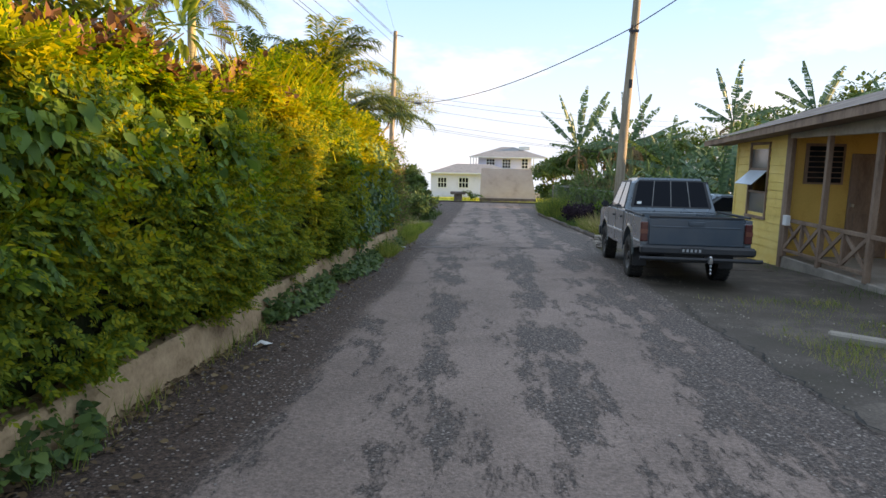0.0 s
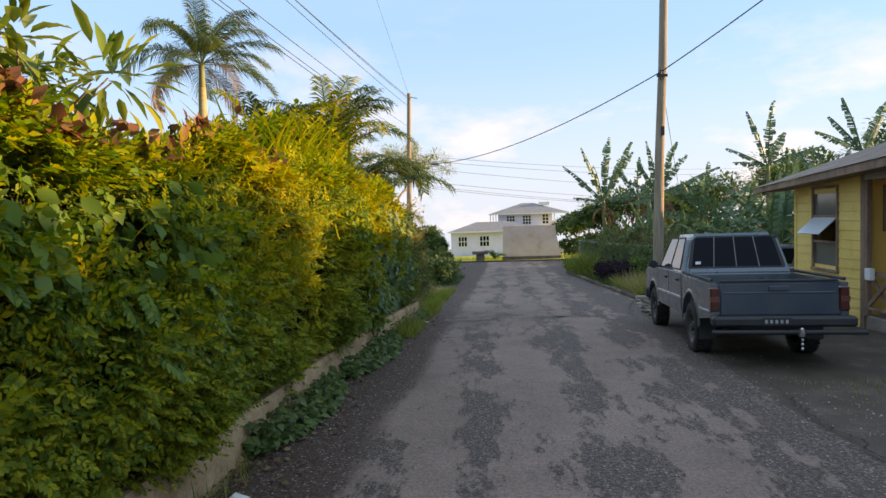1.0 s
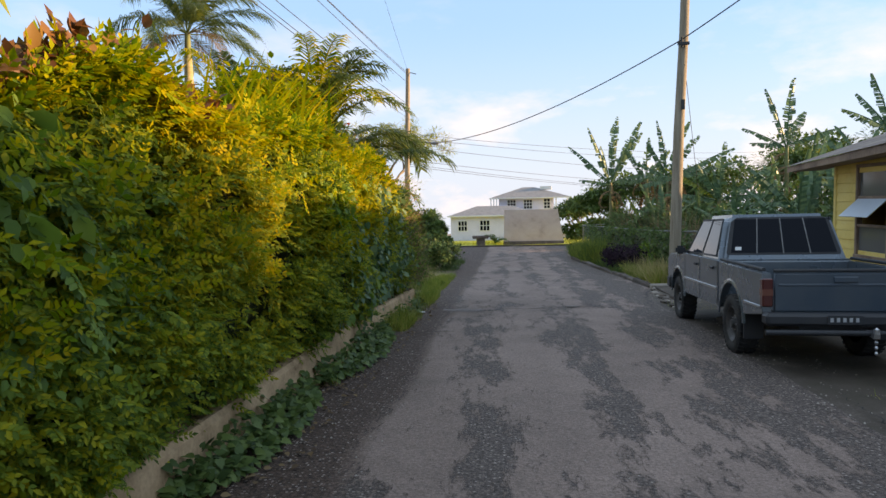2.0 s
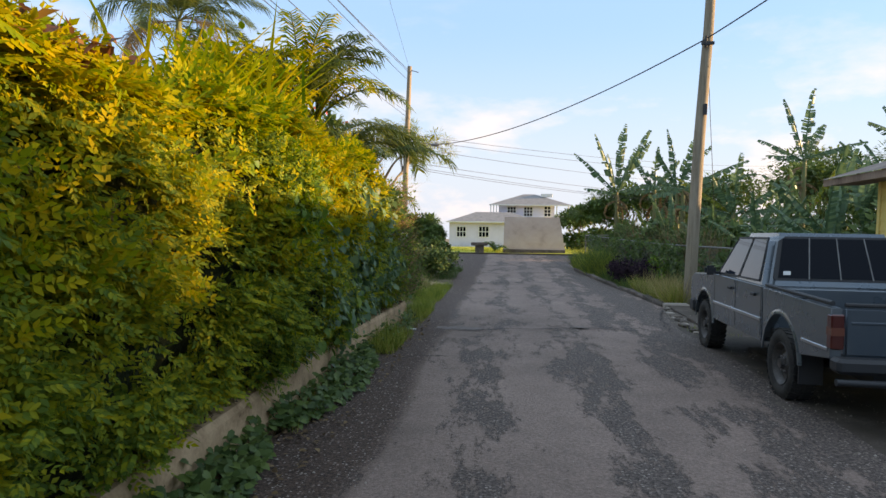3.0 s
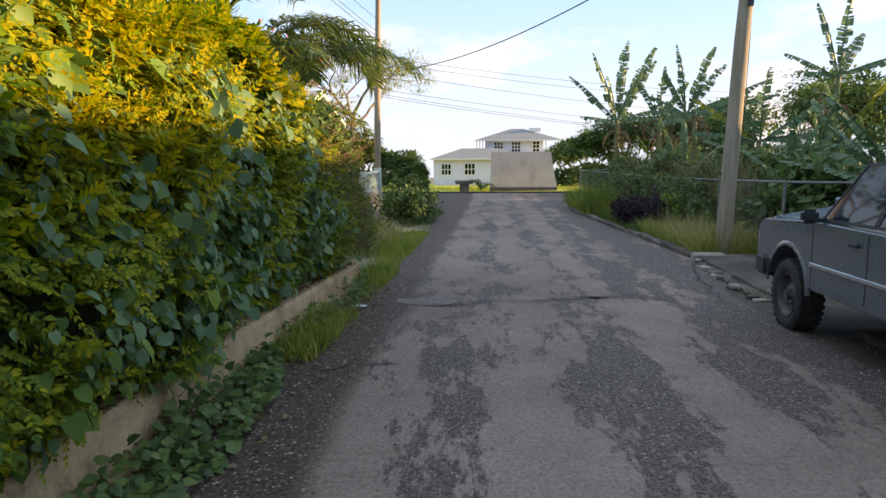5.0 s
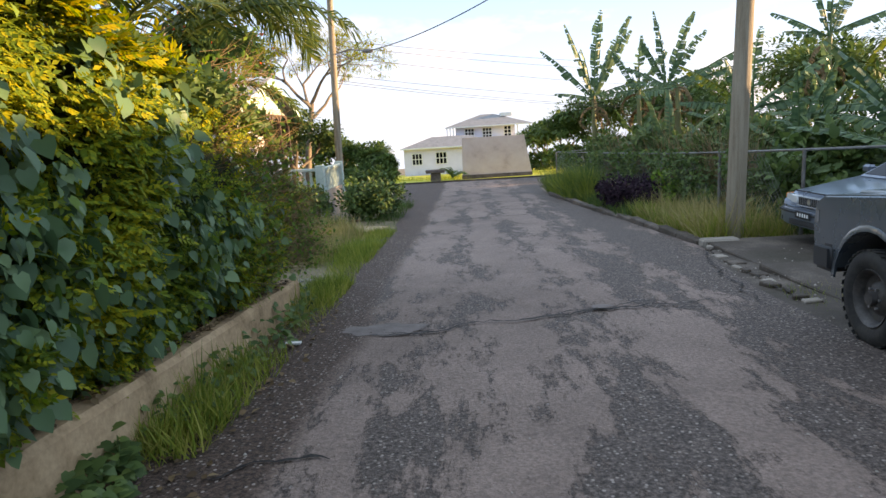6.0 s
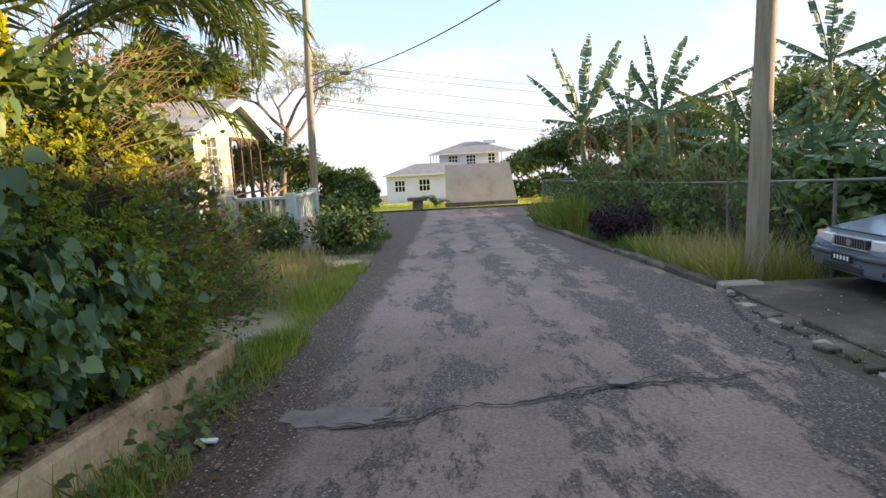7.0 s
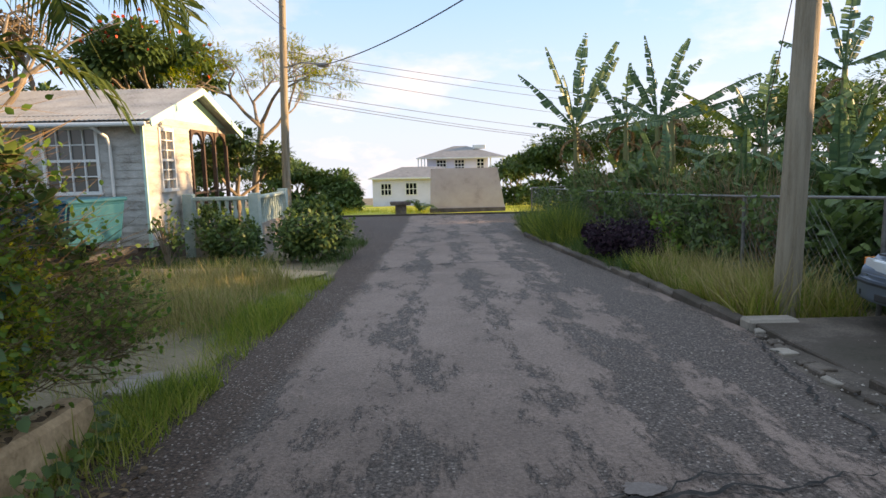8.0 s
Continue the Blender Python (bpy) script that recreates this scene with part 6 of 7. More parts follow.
for (xa, ya), (xb, yb) in zip(FX, FX[1:]):
    L = math.hypot(xb - xa, yb - ya)
    m_ = int(L / 0.13)
    for k in range(m_):
        for s_ in (1, -1):
            t0 = k / m_
            t1 = t0 + s_ * 1.38 / L
            lo, hi = gz(ya + (yb - ya) * t0) + 0.03, gz(ya + (yb - ya) * t0) + 1.4
            if t1 < 0 or t1 > 1:
                e = (0 - t0) / (t1 - t0) if t1 < 0 else (1 - t0) / (t1 - t0)
                t1, hi = t0 + (t1 - t0) * e, lo + (hi - lo) * e
            a = (xa + (xb - xa) * t0, ya + (yb - ya) * t0, lo)
            b = (xa + (xb - xa) * t1, ya + (yb - ya) * t1, hi)
            mesh_wires.tube([a, b], 0.0022, 3, False)
tagged(part("mesh", mesh_wires, GALV, fence, "diamond wire mesh"), kind="stuff")

fv = thing("fence_creeper", pose(0, 0, 0), "tangled grey-green creeper grown through the wire fence", "creeper", kind="stuff")
n = 8500
y = 21.6 + 19 * rng.random(n)
z = gzs(y) + 1.5 * rng.random(n) ** 0.8
keep = fuzzy(np.stack([y, z * 1.5], -1), 1.2, 41) > -0.25
y, z = y[keep], z[keep]
n = len(y)
x = np.interp(y, [19.3, 22.5, 26, 30, 34, 38, 42], [5.02, 5.0, 4.9, 4.75, 4.65, 4.55, 4.5]) + 0.09 * rng.normal(size=n)
part("leaves", leaves("leaves", np.stack([x, y, z], -1), rng.normal(size=(n, 3)) + np.array([-0.5, -0.3, -0.4]), rng.normal(size=(n, 3)) + np.array([-1.0, -0.5, 0.5]), 0.05 + 0.08 * rng.random(n), OVAL), LEAF_TREE, fv)
n = 1500
y = 22 + 14 * rng.random(n)
part("dry_stems", leaves("dry_stems", np.stack([5.2 + 0.5 * rng.random(n), y, gzs(y) + 0.2 + 0.8 * rng.random(n)], -1), np.stack([0.3 * rng.normal(size=n), 0.3 * rng.normal(size=n), 1 + 0 * y], -1), rng.normal(size=(n, 3)), 0.6 + 1.1 * rng.random(n), TWIG), LEAF_DEAD, fv)

# ---------------------------------------------------------------- banana plants


def banana_leaf(base, az, lean, length, width, torn, seed, sag=1.0, twist=0.0):
    """A long torn blade on an arching midrib, turned about it by twist."""
    r = random.Random(seed)
    s = Shape()
    n = 18
    pts, el = [Vector(base)], lean
    step = length / n
    for k in range(n):
        d = Vector((math.cos(az) * math.cos(el), math.sin(az) * math.cos(el), math.sin(el)))
        pts.append(pts[-1] + d * step)
        el -= sag * (0.02 + 0.075 * (k / n)) * (1 + 0.3 * r.random())
    s.tube(pts, [0.03 * (1 - 0.9 * k / n) + 0.004 for k in range(n + 1)], 5)
    sid = Vector((-math.sin(az), math.cos(az), 0))
    strips = 32
    def at(u):
        q = min(u, 0.999) * n
        i = int(q)
        return pts[i].lerp(pts[i + 1], q - i)
    for side in (-1, 1):
        fall, left, trim = 0.3, 0, 1.0
        for k in range(2, strips):
            if left <= 0:
                left = r.choice((1, 1, 2, 2, 3, 4))
                fall = 0.15 + torn * 1.1 * r.random()
                trim = 1 - 0.42 * torn * r.random()
                gap = 0.75 * torn * r.random()
            else:
                gap = 0.0
            left -= 1
            u0, u1 = (k + gap) / strips, (k + 1) / strips
            a, b_ = at(u0), at(u1)
            d = (b_ - a).normalized()
            up = sid.cross(d)
            if up.z < 0:
                up = -up
            across = sid * math.cos(twist) + up * math.sin(twist)
            up = up * math.cos(twist) - sid * math.sin(twist)
            def wide(u):
                return width * math.sin(math.pi * min(1.0, max(0.02, u - 0.05)) ** 0.8) ** 0.55 * trim
            w0, w1 = wide(u0), wide(u1)
            out = (across * side * math.cos(fall) - up * math.sin(fall) * 0.8 + d * 0.45 + Vector((0, 0, -0.2 * torn))).normalized()
            lift0, lift1 = out * w0 * 0.5 + up * w0 * 0.10, out * w1 * 0.5 + up * w1 * 0.10
            s.add([a, b_, b_ + lift1, a + lift0, a + out * w0, b_ + out * w1 * (0.93 + 0.07 * r.random())], [(0, 1, 2, 3), (3, 2, 5, 4)])
    return s


def banana(x, y, height, leaf, count, seed, spread=1.0, group="banana plants", turn=0.0):
    r = random.Random(seed)
    b = thing("banana_plant", pose(x, y, gz(y)), "banana plant with wind-torn dark green leaves", "banana plant", group)
    lean = (r.uniform(-0.15, 0.15), r.uniform(-0.15, 0.15))
    top = (lean[0], lean[1], height)
    part("stem", Shape().tube([(0, 0, -0.1), (lean[0] * 0.4, lean[1] * 0.4, height * 0.5), top], [0.13, 0.11, 0.07], 10), STEM, b, smooth=True)
    for k in range(count):
        az = turn + 2 * math.pi * (k * 0.382 + 0.1 * r.random())
        up = radians(86 - 13 * (k % 6) * spread + r.uniform(-8, 8))
        mt = LEAF_BANYEL if r.random() < 0.10 else LEAF_BANANA
        part("leaf", banana_leaf(top, az, up, leaf * r.uniform(0.75, 1.1), leaf * (0.088 if k % 6 < 2 else 0.108), r.uniform(0.5, 1.0), seed * 50 + k, r.uniform(0.25, 0.75)), mt, b)
    for k in range(5):
        az = turn + r.uniform(0, 6.28)
        part("dead_leaf", banana_leaf((top[0], top[1], height * r.uniform(0.75, 0.95)), az, radians(10), leaf * 0.6, 0.16, 1.0, seed * 70 + k, 3.4), LEAF_DEAD, b, "dry brown hanging leaf")
    return b


def fan_banana(x, y, height, fans, seed):
    """A banana plant whose blades stand in an open fan; fans: way across the lane, rise, length."""
    r = random.Random(seed)
    b = thing("banana_plant", pose(x, y, gz(y)), "tall banana plant with an open fan of wind-torn leaves", "banana plant", "banana plants")
    h = height - gz(y)
    top = (0.0, 0.0, h)
    part("stem", Shape().tube([(r.uniform(-0.2, 0.2), 0, -0.1), (0.05, 0.05, h * 0.5), top], [0.14, 0.11, 0.07], 10), STEM, b, smooth=True)
    for k, (way, rise, length) in enumerate(fans):
        az = (0.0 if way > 0 else math.pi) + r.uniform(-0.35, 0.35)
        base = (0.05 * way, r.uniform(-0.1, 0.1), h - 0.12 * r.random())
        tw = way * radians(r.uniform(45, 70)) * (1 if rise > 35 else 0.35)
        mt = LEAF_BANYEL if length < 0 else LEAF_BANANA
        part("leaf", banana_leaf(base, az, radians(rise + 6), abs(length) * 1.04, 0.27 + 0.05 * r.random(), r.uniform(0.7, 1.0), seed * 50 + k, 0.22, tw), mt, b)
    for k in range(5):
        part("dead_leaf", banana_leaf((0, 0, h * r.uniform(0.75, 0.97)), r.uniform(0, 6.28), radians(0), 1.5, 0.16, 1.0, seed * 70 + k, 3.4), LEAF_DEAD, b, "dry brown hanging leaf")
    return b


fan_banana(5.01, 35.0, 2.25, [(-1, 41, 2.7), (-1, 67, 2.95), (1, 83, 3.2), (1, 63, 3.35), (1, 55, 2.9), (-1, 8, 1.6), (1, 15, 1.5), (-1, 75, 1.8)], 301)
fan_banana(6.66, 34.5, 2.35, [(1, 88, 2.0), (-1, 58, 1.7), (-1, -5, 1.3), (1, 50, 1.8), (1, 8, 1.5)], 302)
fan_banana(7.42, 33.5, 2.5, [(-1, 78, 2.6), (1, 70, 2.6), (1, 51, 2.25), (-1, 58, 1.8), (1, 20, 1.8), (-1, 25, 1.6)], 303)
fan_banana(7.05, 31.2, 2.3, [(1, 26, 2.7), (1, 14, 2.9), (-1, 5, 1.5), (-1, -10, 1.5)], 304)
fan_banana(7.64, 27.0, 1.35, [(-1, 32, -2.2), (1, 86, 2.1), (-1, 8, 1.9), (1, 35, 2.2), (-1, 58, 1.5), (1, 5, 2.0)], 305)
fan_banana(11.1, 29.6, 3.45, [(-1, 70, 2.4), (1, 84, 2.6), (-1, 28, 1.7), (1, 16, 2.2), (1, 60, 1.5), (-1, 5, 1.5)], 306)
fan_banana(12.6, 25.2, 3.5, [(-1, 72, 2.0), (-1, 24, 1.8), (1, 62, 2.0), (1, 25, 2.0), (-1, 50, 1.6)], 307)
for k, (x, y, h, lf, c) in enumerate([
        (6.2, 31.8, 1.1, 2.0, 6), (5.9, 28.6, 1.2, 2.1, 6), (9.0, 30.6, 1.8, 2.4, 6), (8.4, 25.2, 1.3, 2.4, 7),
        (6.9, 23.2, 1.0, 2.1, 7), (8.2, 21.6, 1.5, 2.6, 7), (9.6, 22.6, 2.0, 2.6, 7), (11.5, 24.6, 2.6, 2.6, 7), (10.8, 20.6, 2.0, 2.6, 7),
        (14.8, 24.0, 3.4, 2.6, 7), (9.9, 27.2, 2.2, 2.4, 6), (6.4, 25.6, 0.9, 2.0, 6), (7.3, 19.9, 1.2, 2.3, 6)]):
    banana(x, y, h, lf, c, 100 + k, 1.25, turn=k * 0.9)

# ---------------------------------------------------------------- shrubs and undergrowth


def shrub(name, label, x, y, radii, n, size, outline, mat_, z=0.0, clumps=40, lump=0.3, group="", core_=True, cat="shrub", kind=""):
    s = thing(name, pose(x, y, gz(y) + z), label, cat, group, kind)
    p, d = lumps(n, (0, 0, radii[2]), (radii[0] * 0.85, radii[1] * 0.85, radii[2] * 0.85), clumps, lump)
    p[:, 2] = np.maximum(p[:, 2], 0.02)
    out = unit(p - np.array([0, 0, radii[2] * 0.6]))
    part("leaves", leaves("leaves", p, out + 0.7 * rng.normal(size=p.shape), out + np.array([0, 0, 0.6]), size * (0.6 + 0.8 * rng.random(n)), outline), mat_, s)
    if core_:
        c = Shape()
        for k in range(14):
            a, e = 6.28 * rng.random(), 0.4 + 0.9 * rng.random()
            q = Vector((radii[0] * 0.75 * math.cos(a) * math.cos(e), radii[1] * 0.75 * math.sin(a) * math.cos(e), radii[2] * 1.7 * math.sin(e)))
            c.tube([(0, 0, 0), q * 0.5 + Vector((0, 0, 0.1)), q], [0.025, 0.015, 0.006], 5)
        part("branches", c, BARK, s)
    return s


shrub("garden_shrub", "dense dark green shrub at the driveway edge", -3.1, 27.4, (1.05, 1.0, 0.74), 4600, 0.11, OVAL, LEAF_TREE, clumps=50, lump=0.28)
shrub("garden_shrub", "low green shrub before the porch", -4.7, 26.9, (1.0, 0.6, 0.5), 2200, 0.10, OVAL, LEAF_TREE, clumps=26, lump=0.22)
shrub("flowering_shrub", "sparse rose bush beside the board house", -6.1, 26.3, (0.5, 0.45, 0.75), 420, 0.09, OVAL, LEAF_TREE, clumps=16, lump=0.2)
shrub("flowering_shrub", "leafy shrub beside the porch", -5.7, 28.15, (0.7, 0.45, 0.72), 1100, 0.09, OVAL, LEAF_TREE, clumps=20, lump=0.25)
shrub("purple_shrub", "low dark purple-leaved shrub by the kerb", 4.0, 26.0, (0.7, 2.5, 0.46), 6200, 0.08, OVAL, LEAF_PURPLE, clumps=40, lump=0.25)
shrub("croton_shrub", "yellow-green croton bush by the fence", 4.65, 25.0, (0.5, 0.9, 0.5), 600, 0.11, OVAL, LEAF_VINE, clumps=20, lump=0.25)
# the last four are unseen bushes, added to keep sun off the road
for k, (x, y, rx, ry_, rz, n, mt) in enumerate([
        (5.8, 24.5, 0.7, 2.4, 1.0, 3600, LEAF_TREE), (5.7, 29.5, 0.8, 2.6, 1.0, 4200, LEAF_TREE), (5.5, 35, 0.8, 3.0, 1.2, 3600, LEAF_TREE),
        (7.4, 26.4, 1.3, 2.0, 1.1, 3600, LEAF_TREE), (9.8, 24.3, 1.6, 2.0, 1.7, 3600, LEAF_TREE), (8.2, 29.6, 1.6, 2.4, 1.25, 3600, LEAF_TREE),
        (11.9, 22.3, 1.8, 2.0, 1.9, 3600, LEAF_TREE), (9.6, 20.3, 1.5, 1.0, 1.4, 3000, LEAF_TREE), (8.5, 37, 2.4, 3.0, 1.4, 3800, LEAF_TREE),
        (6.9, 21.6, 0.9, 1.2, 0.9, 2400, LEAF_TREE), (13.8, 27.5, 2.2, 2.0, 2.3, 3400, LEAF_TREE), (5.7, 20.9, 0.5, 1.2, 0.6, 1300, LEAF_TREE),
        (11.0, 31.5, 2.4, 2.4, 1.6, 3600, LEAF_TREE), (6.8, 33, 1.2, 2.4, 1.1, 3000, LEAF_TREE), (16.5, 26, 2.4, 2.2, 2.4, 3000, LEAF_TREE), (9.4, 19.9, 1.0, 0.7, 1.0, 1800, LEAF_BANYEL), (13.0, 17.9, 1.0, 1.6, 1.9, 6500, LEAF_TREE), (15.5, 19.4, 1.3, 2.4, 2.1, 6500, LEAF_TREE), (18.0, 16.4, 1.3, 2.4, 2.3, 6500, LEAF_TREE), (12.2, 16.6, 0.8, 1.1, 1.7, 6000, LEAF_TREE)]):
    shrub("undergrowth", "tangled dark green undergrowth, behind the fence or added unseen to block sun", x, y, (rx, ry_, rz), n, 0.22, OVAL if k % 2 else LANCE, mt, clumps=55, lump=0.45, group="undergrowth behind the fence", core_=False, cat="undergrowth", kind="stuff")

# ---------------------------------------------------------------- trees


def limbs(s, base, way, length, r, depth, rnd, tips, spread=0.6, up=0.15):
    pts, d = [Vector(base)], Vector(way).normalized()
    for k in range(4):
        d = (d + Vector((rnd.gauss(0, 0.13), rnd.gauss(0, 0.13), up * 0.4))).normalized()
        pts.append(pts[-1] + d * length / 4)
    s.tube(pts, [r, r * 0.9, r * 0.8, r * 0.7, r * 0.6], 7 if depth > 1 else 5)
    if depth == 0:
        tips.append(tuple(pts[-1]))
        return
    for k in range(rnd.choice((2, 3, 3))):
        e = (d + Vector((rnd.gauss(0, spread), rnd.gauss(0, spread), rnd.gauss(up, spread * 0.5)))).normalized()
        limbs(s, pts[-1 if k < 2 else 3], e, length * rnd.uniform(0.6, 0.85), r * 0.55, depth - 1, rnd, tips, spread, up)


def tree(name, label, x, y, trunk, reach, r, depth, seed, n, size, outline, mat_, lump=0.6, spread=0.6, up=0.15, lean=(0, 0), flowers=0, z0=0.0, rise=-0.2):
    t = thing(name, pose(x, y, gz(y) + z0), label, "tree")
    rnd = random.Random(seed)
    s, tips = Shape(), []
    s.tube([(0, 0, -0.2), (lean[0] * 0.4, lean[1] * 0.4, trunk * 0.5), (lean[0], lean[1], trunk)], [r * 1.25, r, r * 0.85], 10)
    for k in range(4):
        a = 1.57 * k + rnd.random()
        limbs(s, (lean[0], lean[1], trunk * (0.85 + 0.05 * k)), (math.cos(a) * spread * 1.4, math.sin(a) * spread * 1.4, 0.9), reach, r * 0.6, depth, rnd, tips, spread, up)
    part("trunk", s, BARK, t, smooth=True)
    tp = np.array(tips)
    if n:
        pick = rng.integers(0, len(tp), n)
        d = unit(rng.normal(size=(n, 3)))
        p = tp[pick] + d * lump * rng.random((n, 1)) ** 0.5 * np.array([1, 1, 0.6])
        part("crown", leaves("crown", p, d + np.array([0, 0, rise]), d + np.array([0, 0, 1.0]), size * (0.6 + 0.8 * rng.random(n)), outline), mat_, t)
    if flowers:
        pick = rng.integers(0, len(tp), flowers)
        d = unit(rng.normal(size=(flowers, 3)) + np.array([0.3, -0.5, 0.8]))
        part("blossom", leaves("blossom", tp[pick] + d * lump * 0.9, d, rng.normal(size=d.shape), 0.12 + 0.10 * rng.random(flowers), HEART), REDFLOWER, t, "bright red flowers")
    return t


tree("bare_tree", "leafless pale tree behind the hedge", -11.2, 28.0, 3.6, 1.9, 0.16, 3, 5, 0, 0.1, OVAL, LEAF_TREE, spread=0.62)
tree("flame_tree", "open flat-crowned tree with sparse yellowing leaves", -7.6, 38.0, 4.3, 1.7, 0.14, 3, 9, 4600, 0.16, SPRAY, LEAF_GOLD, lump=0.45, spread=0.75, up=0.02, lean=(0.6, 0))
tree("tulip_tree", "dark leafy tree with red flowers behind the house", -12.0, 40.0, 4.6, 1.9, 0.22, 2, 12, 9500, 0.26, OVAL, LEAF_TREE, lump=1.0, spread=0.6, flowers=120)
tree("roadside_tree", "dark green tree beside the board house", -7.2, 35.0, 1.5, 1.0, 0.12, 2, 15, 6000, 0.16, OVAL, LEAF_TREE, lump=0.6, spread=0.6)
tree("back_tree", "tall tree with bare brown limbs behind the house", -16.0, 37.0, 5.0, 1.6, 0.2, 2, 21, 1500, 0.2, OVAL, LEAF_DEAD, lump=0.7, spread=0.6)
tree("back_tree", "dark tree behind the board house", -19.0, 42.0, 2.6, 2.0, 0.25, 2, 23, 6000, 0.28, OVAL, LEAF_TREE, lump=1.1, spread=0.7)
# the last thirteen stand unseen right of the lane, added to block sun
for k, (x, y, tr, rc, lm) in enumerate([(-10.8, 62, 1.0, 1.2, 0.9), (-8.2, 60, 0.8, 1.0, 0.8), (-14, 66, 1.4, 1.5, 1.1), (-18, 63, 1.2, 1.4, 1.1), (-24, 68, 1.5, 1.6, 1.2), (-6.3, 57, 0.4, 0.6, 0.5),
                                         (8.2, 62, 1.3, 1.5, 1.1), (10.5, 60, 1.8, 1.7, 1.3), (13.5, 58, 2.0, 1.8, 1.4), (17.5, 56, 2.4, 2.0, 1.5), (22, 50, 2.6, 2.2, 1.6), (7.2, 70, 1.2, 1.4, 1.0), (12.0, 46, 1.2, 1.4, 1.2), (16.5, 40, 1.6, 1.6, 1.3), (20, 33, 2.6, 2.0, 1.5), (27, 46, 3, 2.2, 1.6), (18, 16.6, 1.9, 1.4, 1.1), (18.5, 19.4, 1.9, 1.4, 1.1), (21, 22.5, 1.8, 1.4, 1.2), (20.5, 14, 1.9, 1.4, 1.1), (23, 18, 2.0, 1.5, 1.2), (10.6, 5.9, 1.4, 0.9, 0.9), (10.8, 4.3, 1.8, 1.0, 1.0), (11, 2.3, 1.7, 1.1, 1.0), (12, -0.4, 1.8, 1.2, 1.1), (12, -4.5, 1.8, 1.6, 1.2), (13.5, 7.4, 2.1, 1.2, 1.0), (13.9, 9.3, 1.5, 1.0, 0.85), (17, 7.6, 2.2, 1.4, 1.0)]):
    tree("far_or_shade_tree", "round dark green tree, far off or added unseen for shade", x, y, tr, rc, 0.14, 2, 40 + k, 1300 if 13 < x < 14 and y < 12 else 3800, 0.28, OVAL, LEAF_TREE, lump=lm, spread=0.65)
    if y > 40:
        shrub("distant_bush", "dense dark green bush in the distance", x, y - 0.6, (lm * 1.9, lm * 1.5, lm * 0.95), 1500, 0.30, OVAL, LEAF_TREE, clumps=30, lump=0.5, group="distant bushes", core_=False, cat="bush")
tree("broad_leaf_tree", "young tree with long glossy leaves rising over the hedge", -3.25, 4.75, 2.15, 0.55, 0.045, 2, 31, 650, 0.20, LANCE, LEAF_MANGO, lump=0.32, spread=0.6, rise=-0.1)
tree("broad_leaf_tree", "young tree with long glossy leaves rising over the hedge", -3.6, 4.0, 2.15, 0.55, 0.045, 2, 33, 650, 0.20, LANCE, LEAF_MANGO, lump=0.32, spread=0.6, rise=-0.1)

# sun on these crowns is put into the leaf colour
tree("sun_gold_tree", "leafy tree behind the hedge, sunlight painted into its yellow-green crown", -3.7, 11.6, 2.4, 0.7, 0.07, 2, 35, 3000, 0.11, OVAL, LEAF_GOLD, lump=0.42, spread=0.6, rise=-0.4)
tree("sun_gold_tree", "leafy tree behind the hedge, sunlight painted into its yellow-green crown", -4.2, 8.6, 1.9, 0.5, 0.06, 2, 36, 2600, 0.11, OVAL, LEAF_GOLD, lump=0.35, spread=0.55, rise=-0.4)
reeds = thing("reed_clump", pose(0, 0, 0), "long arching grass blades rising behind the hedge", "tall grass", kind="stuff")
n = 420
REED = (np.array([(-0.012, 0, 0), (0.012, 0, 0), (0.013, 0.35, 0.02), (-0.013, 0.35, 0.02), (0.010, 0.7, 0.14), (-0.010, 0.7, 0.14), (0, 1, 0.38)], float), [(0, 1, 2, 3), (3, 2, 4, 5), (5, 4, 6)])
p = np.stack([-3.4 + 0.6 * rng.normal(size=n) * 0.6, 9.4 + 1.7 * rng.random(n), 1.55 + 0.3 * rng.random(n)], -1)
a = 6.28 * rng.random(n)
part("blades", leaves("blades", p, np.stack([0.35 * np.cos(a), 0.35 * np.sin(a), 1 + 0 * a], -1), np.stack([np.cos(a), np.sin(a), 0 * a], -1), 0.8 + 0.9 * rng.random(n), REED), LEAF_GOLD, reeds)

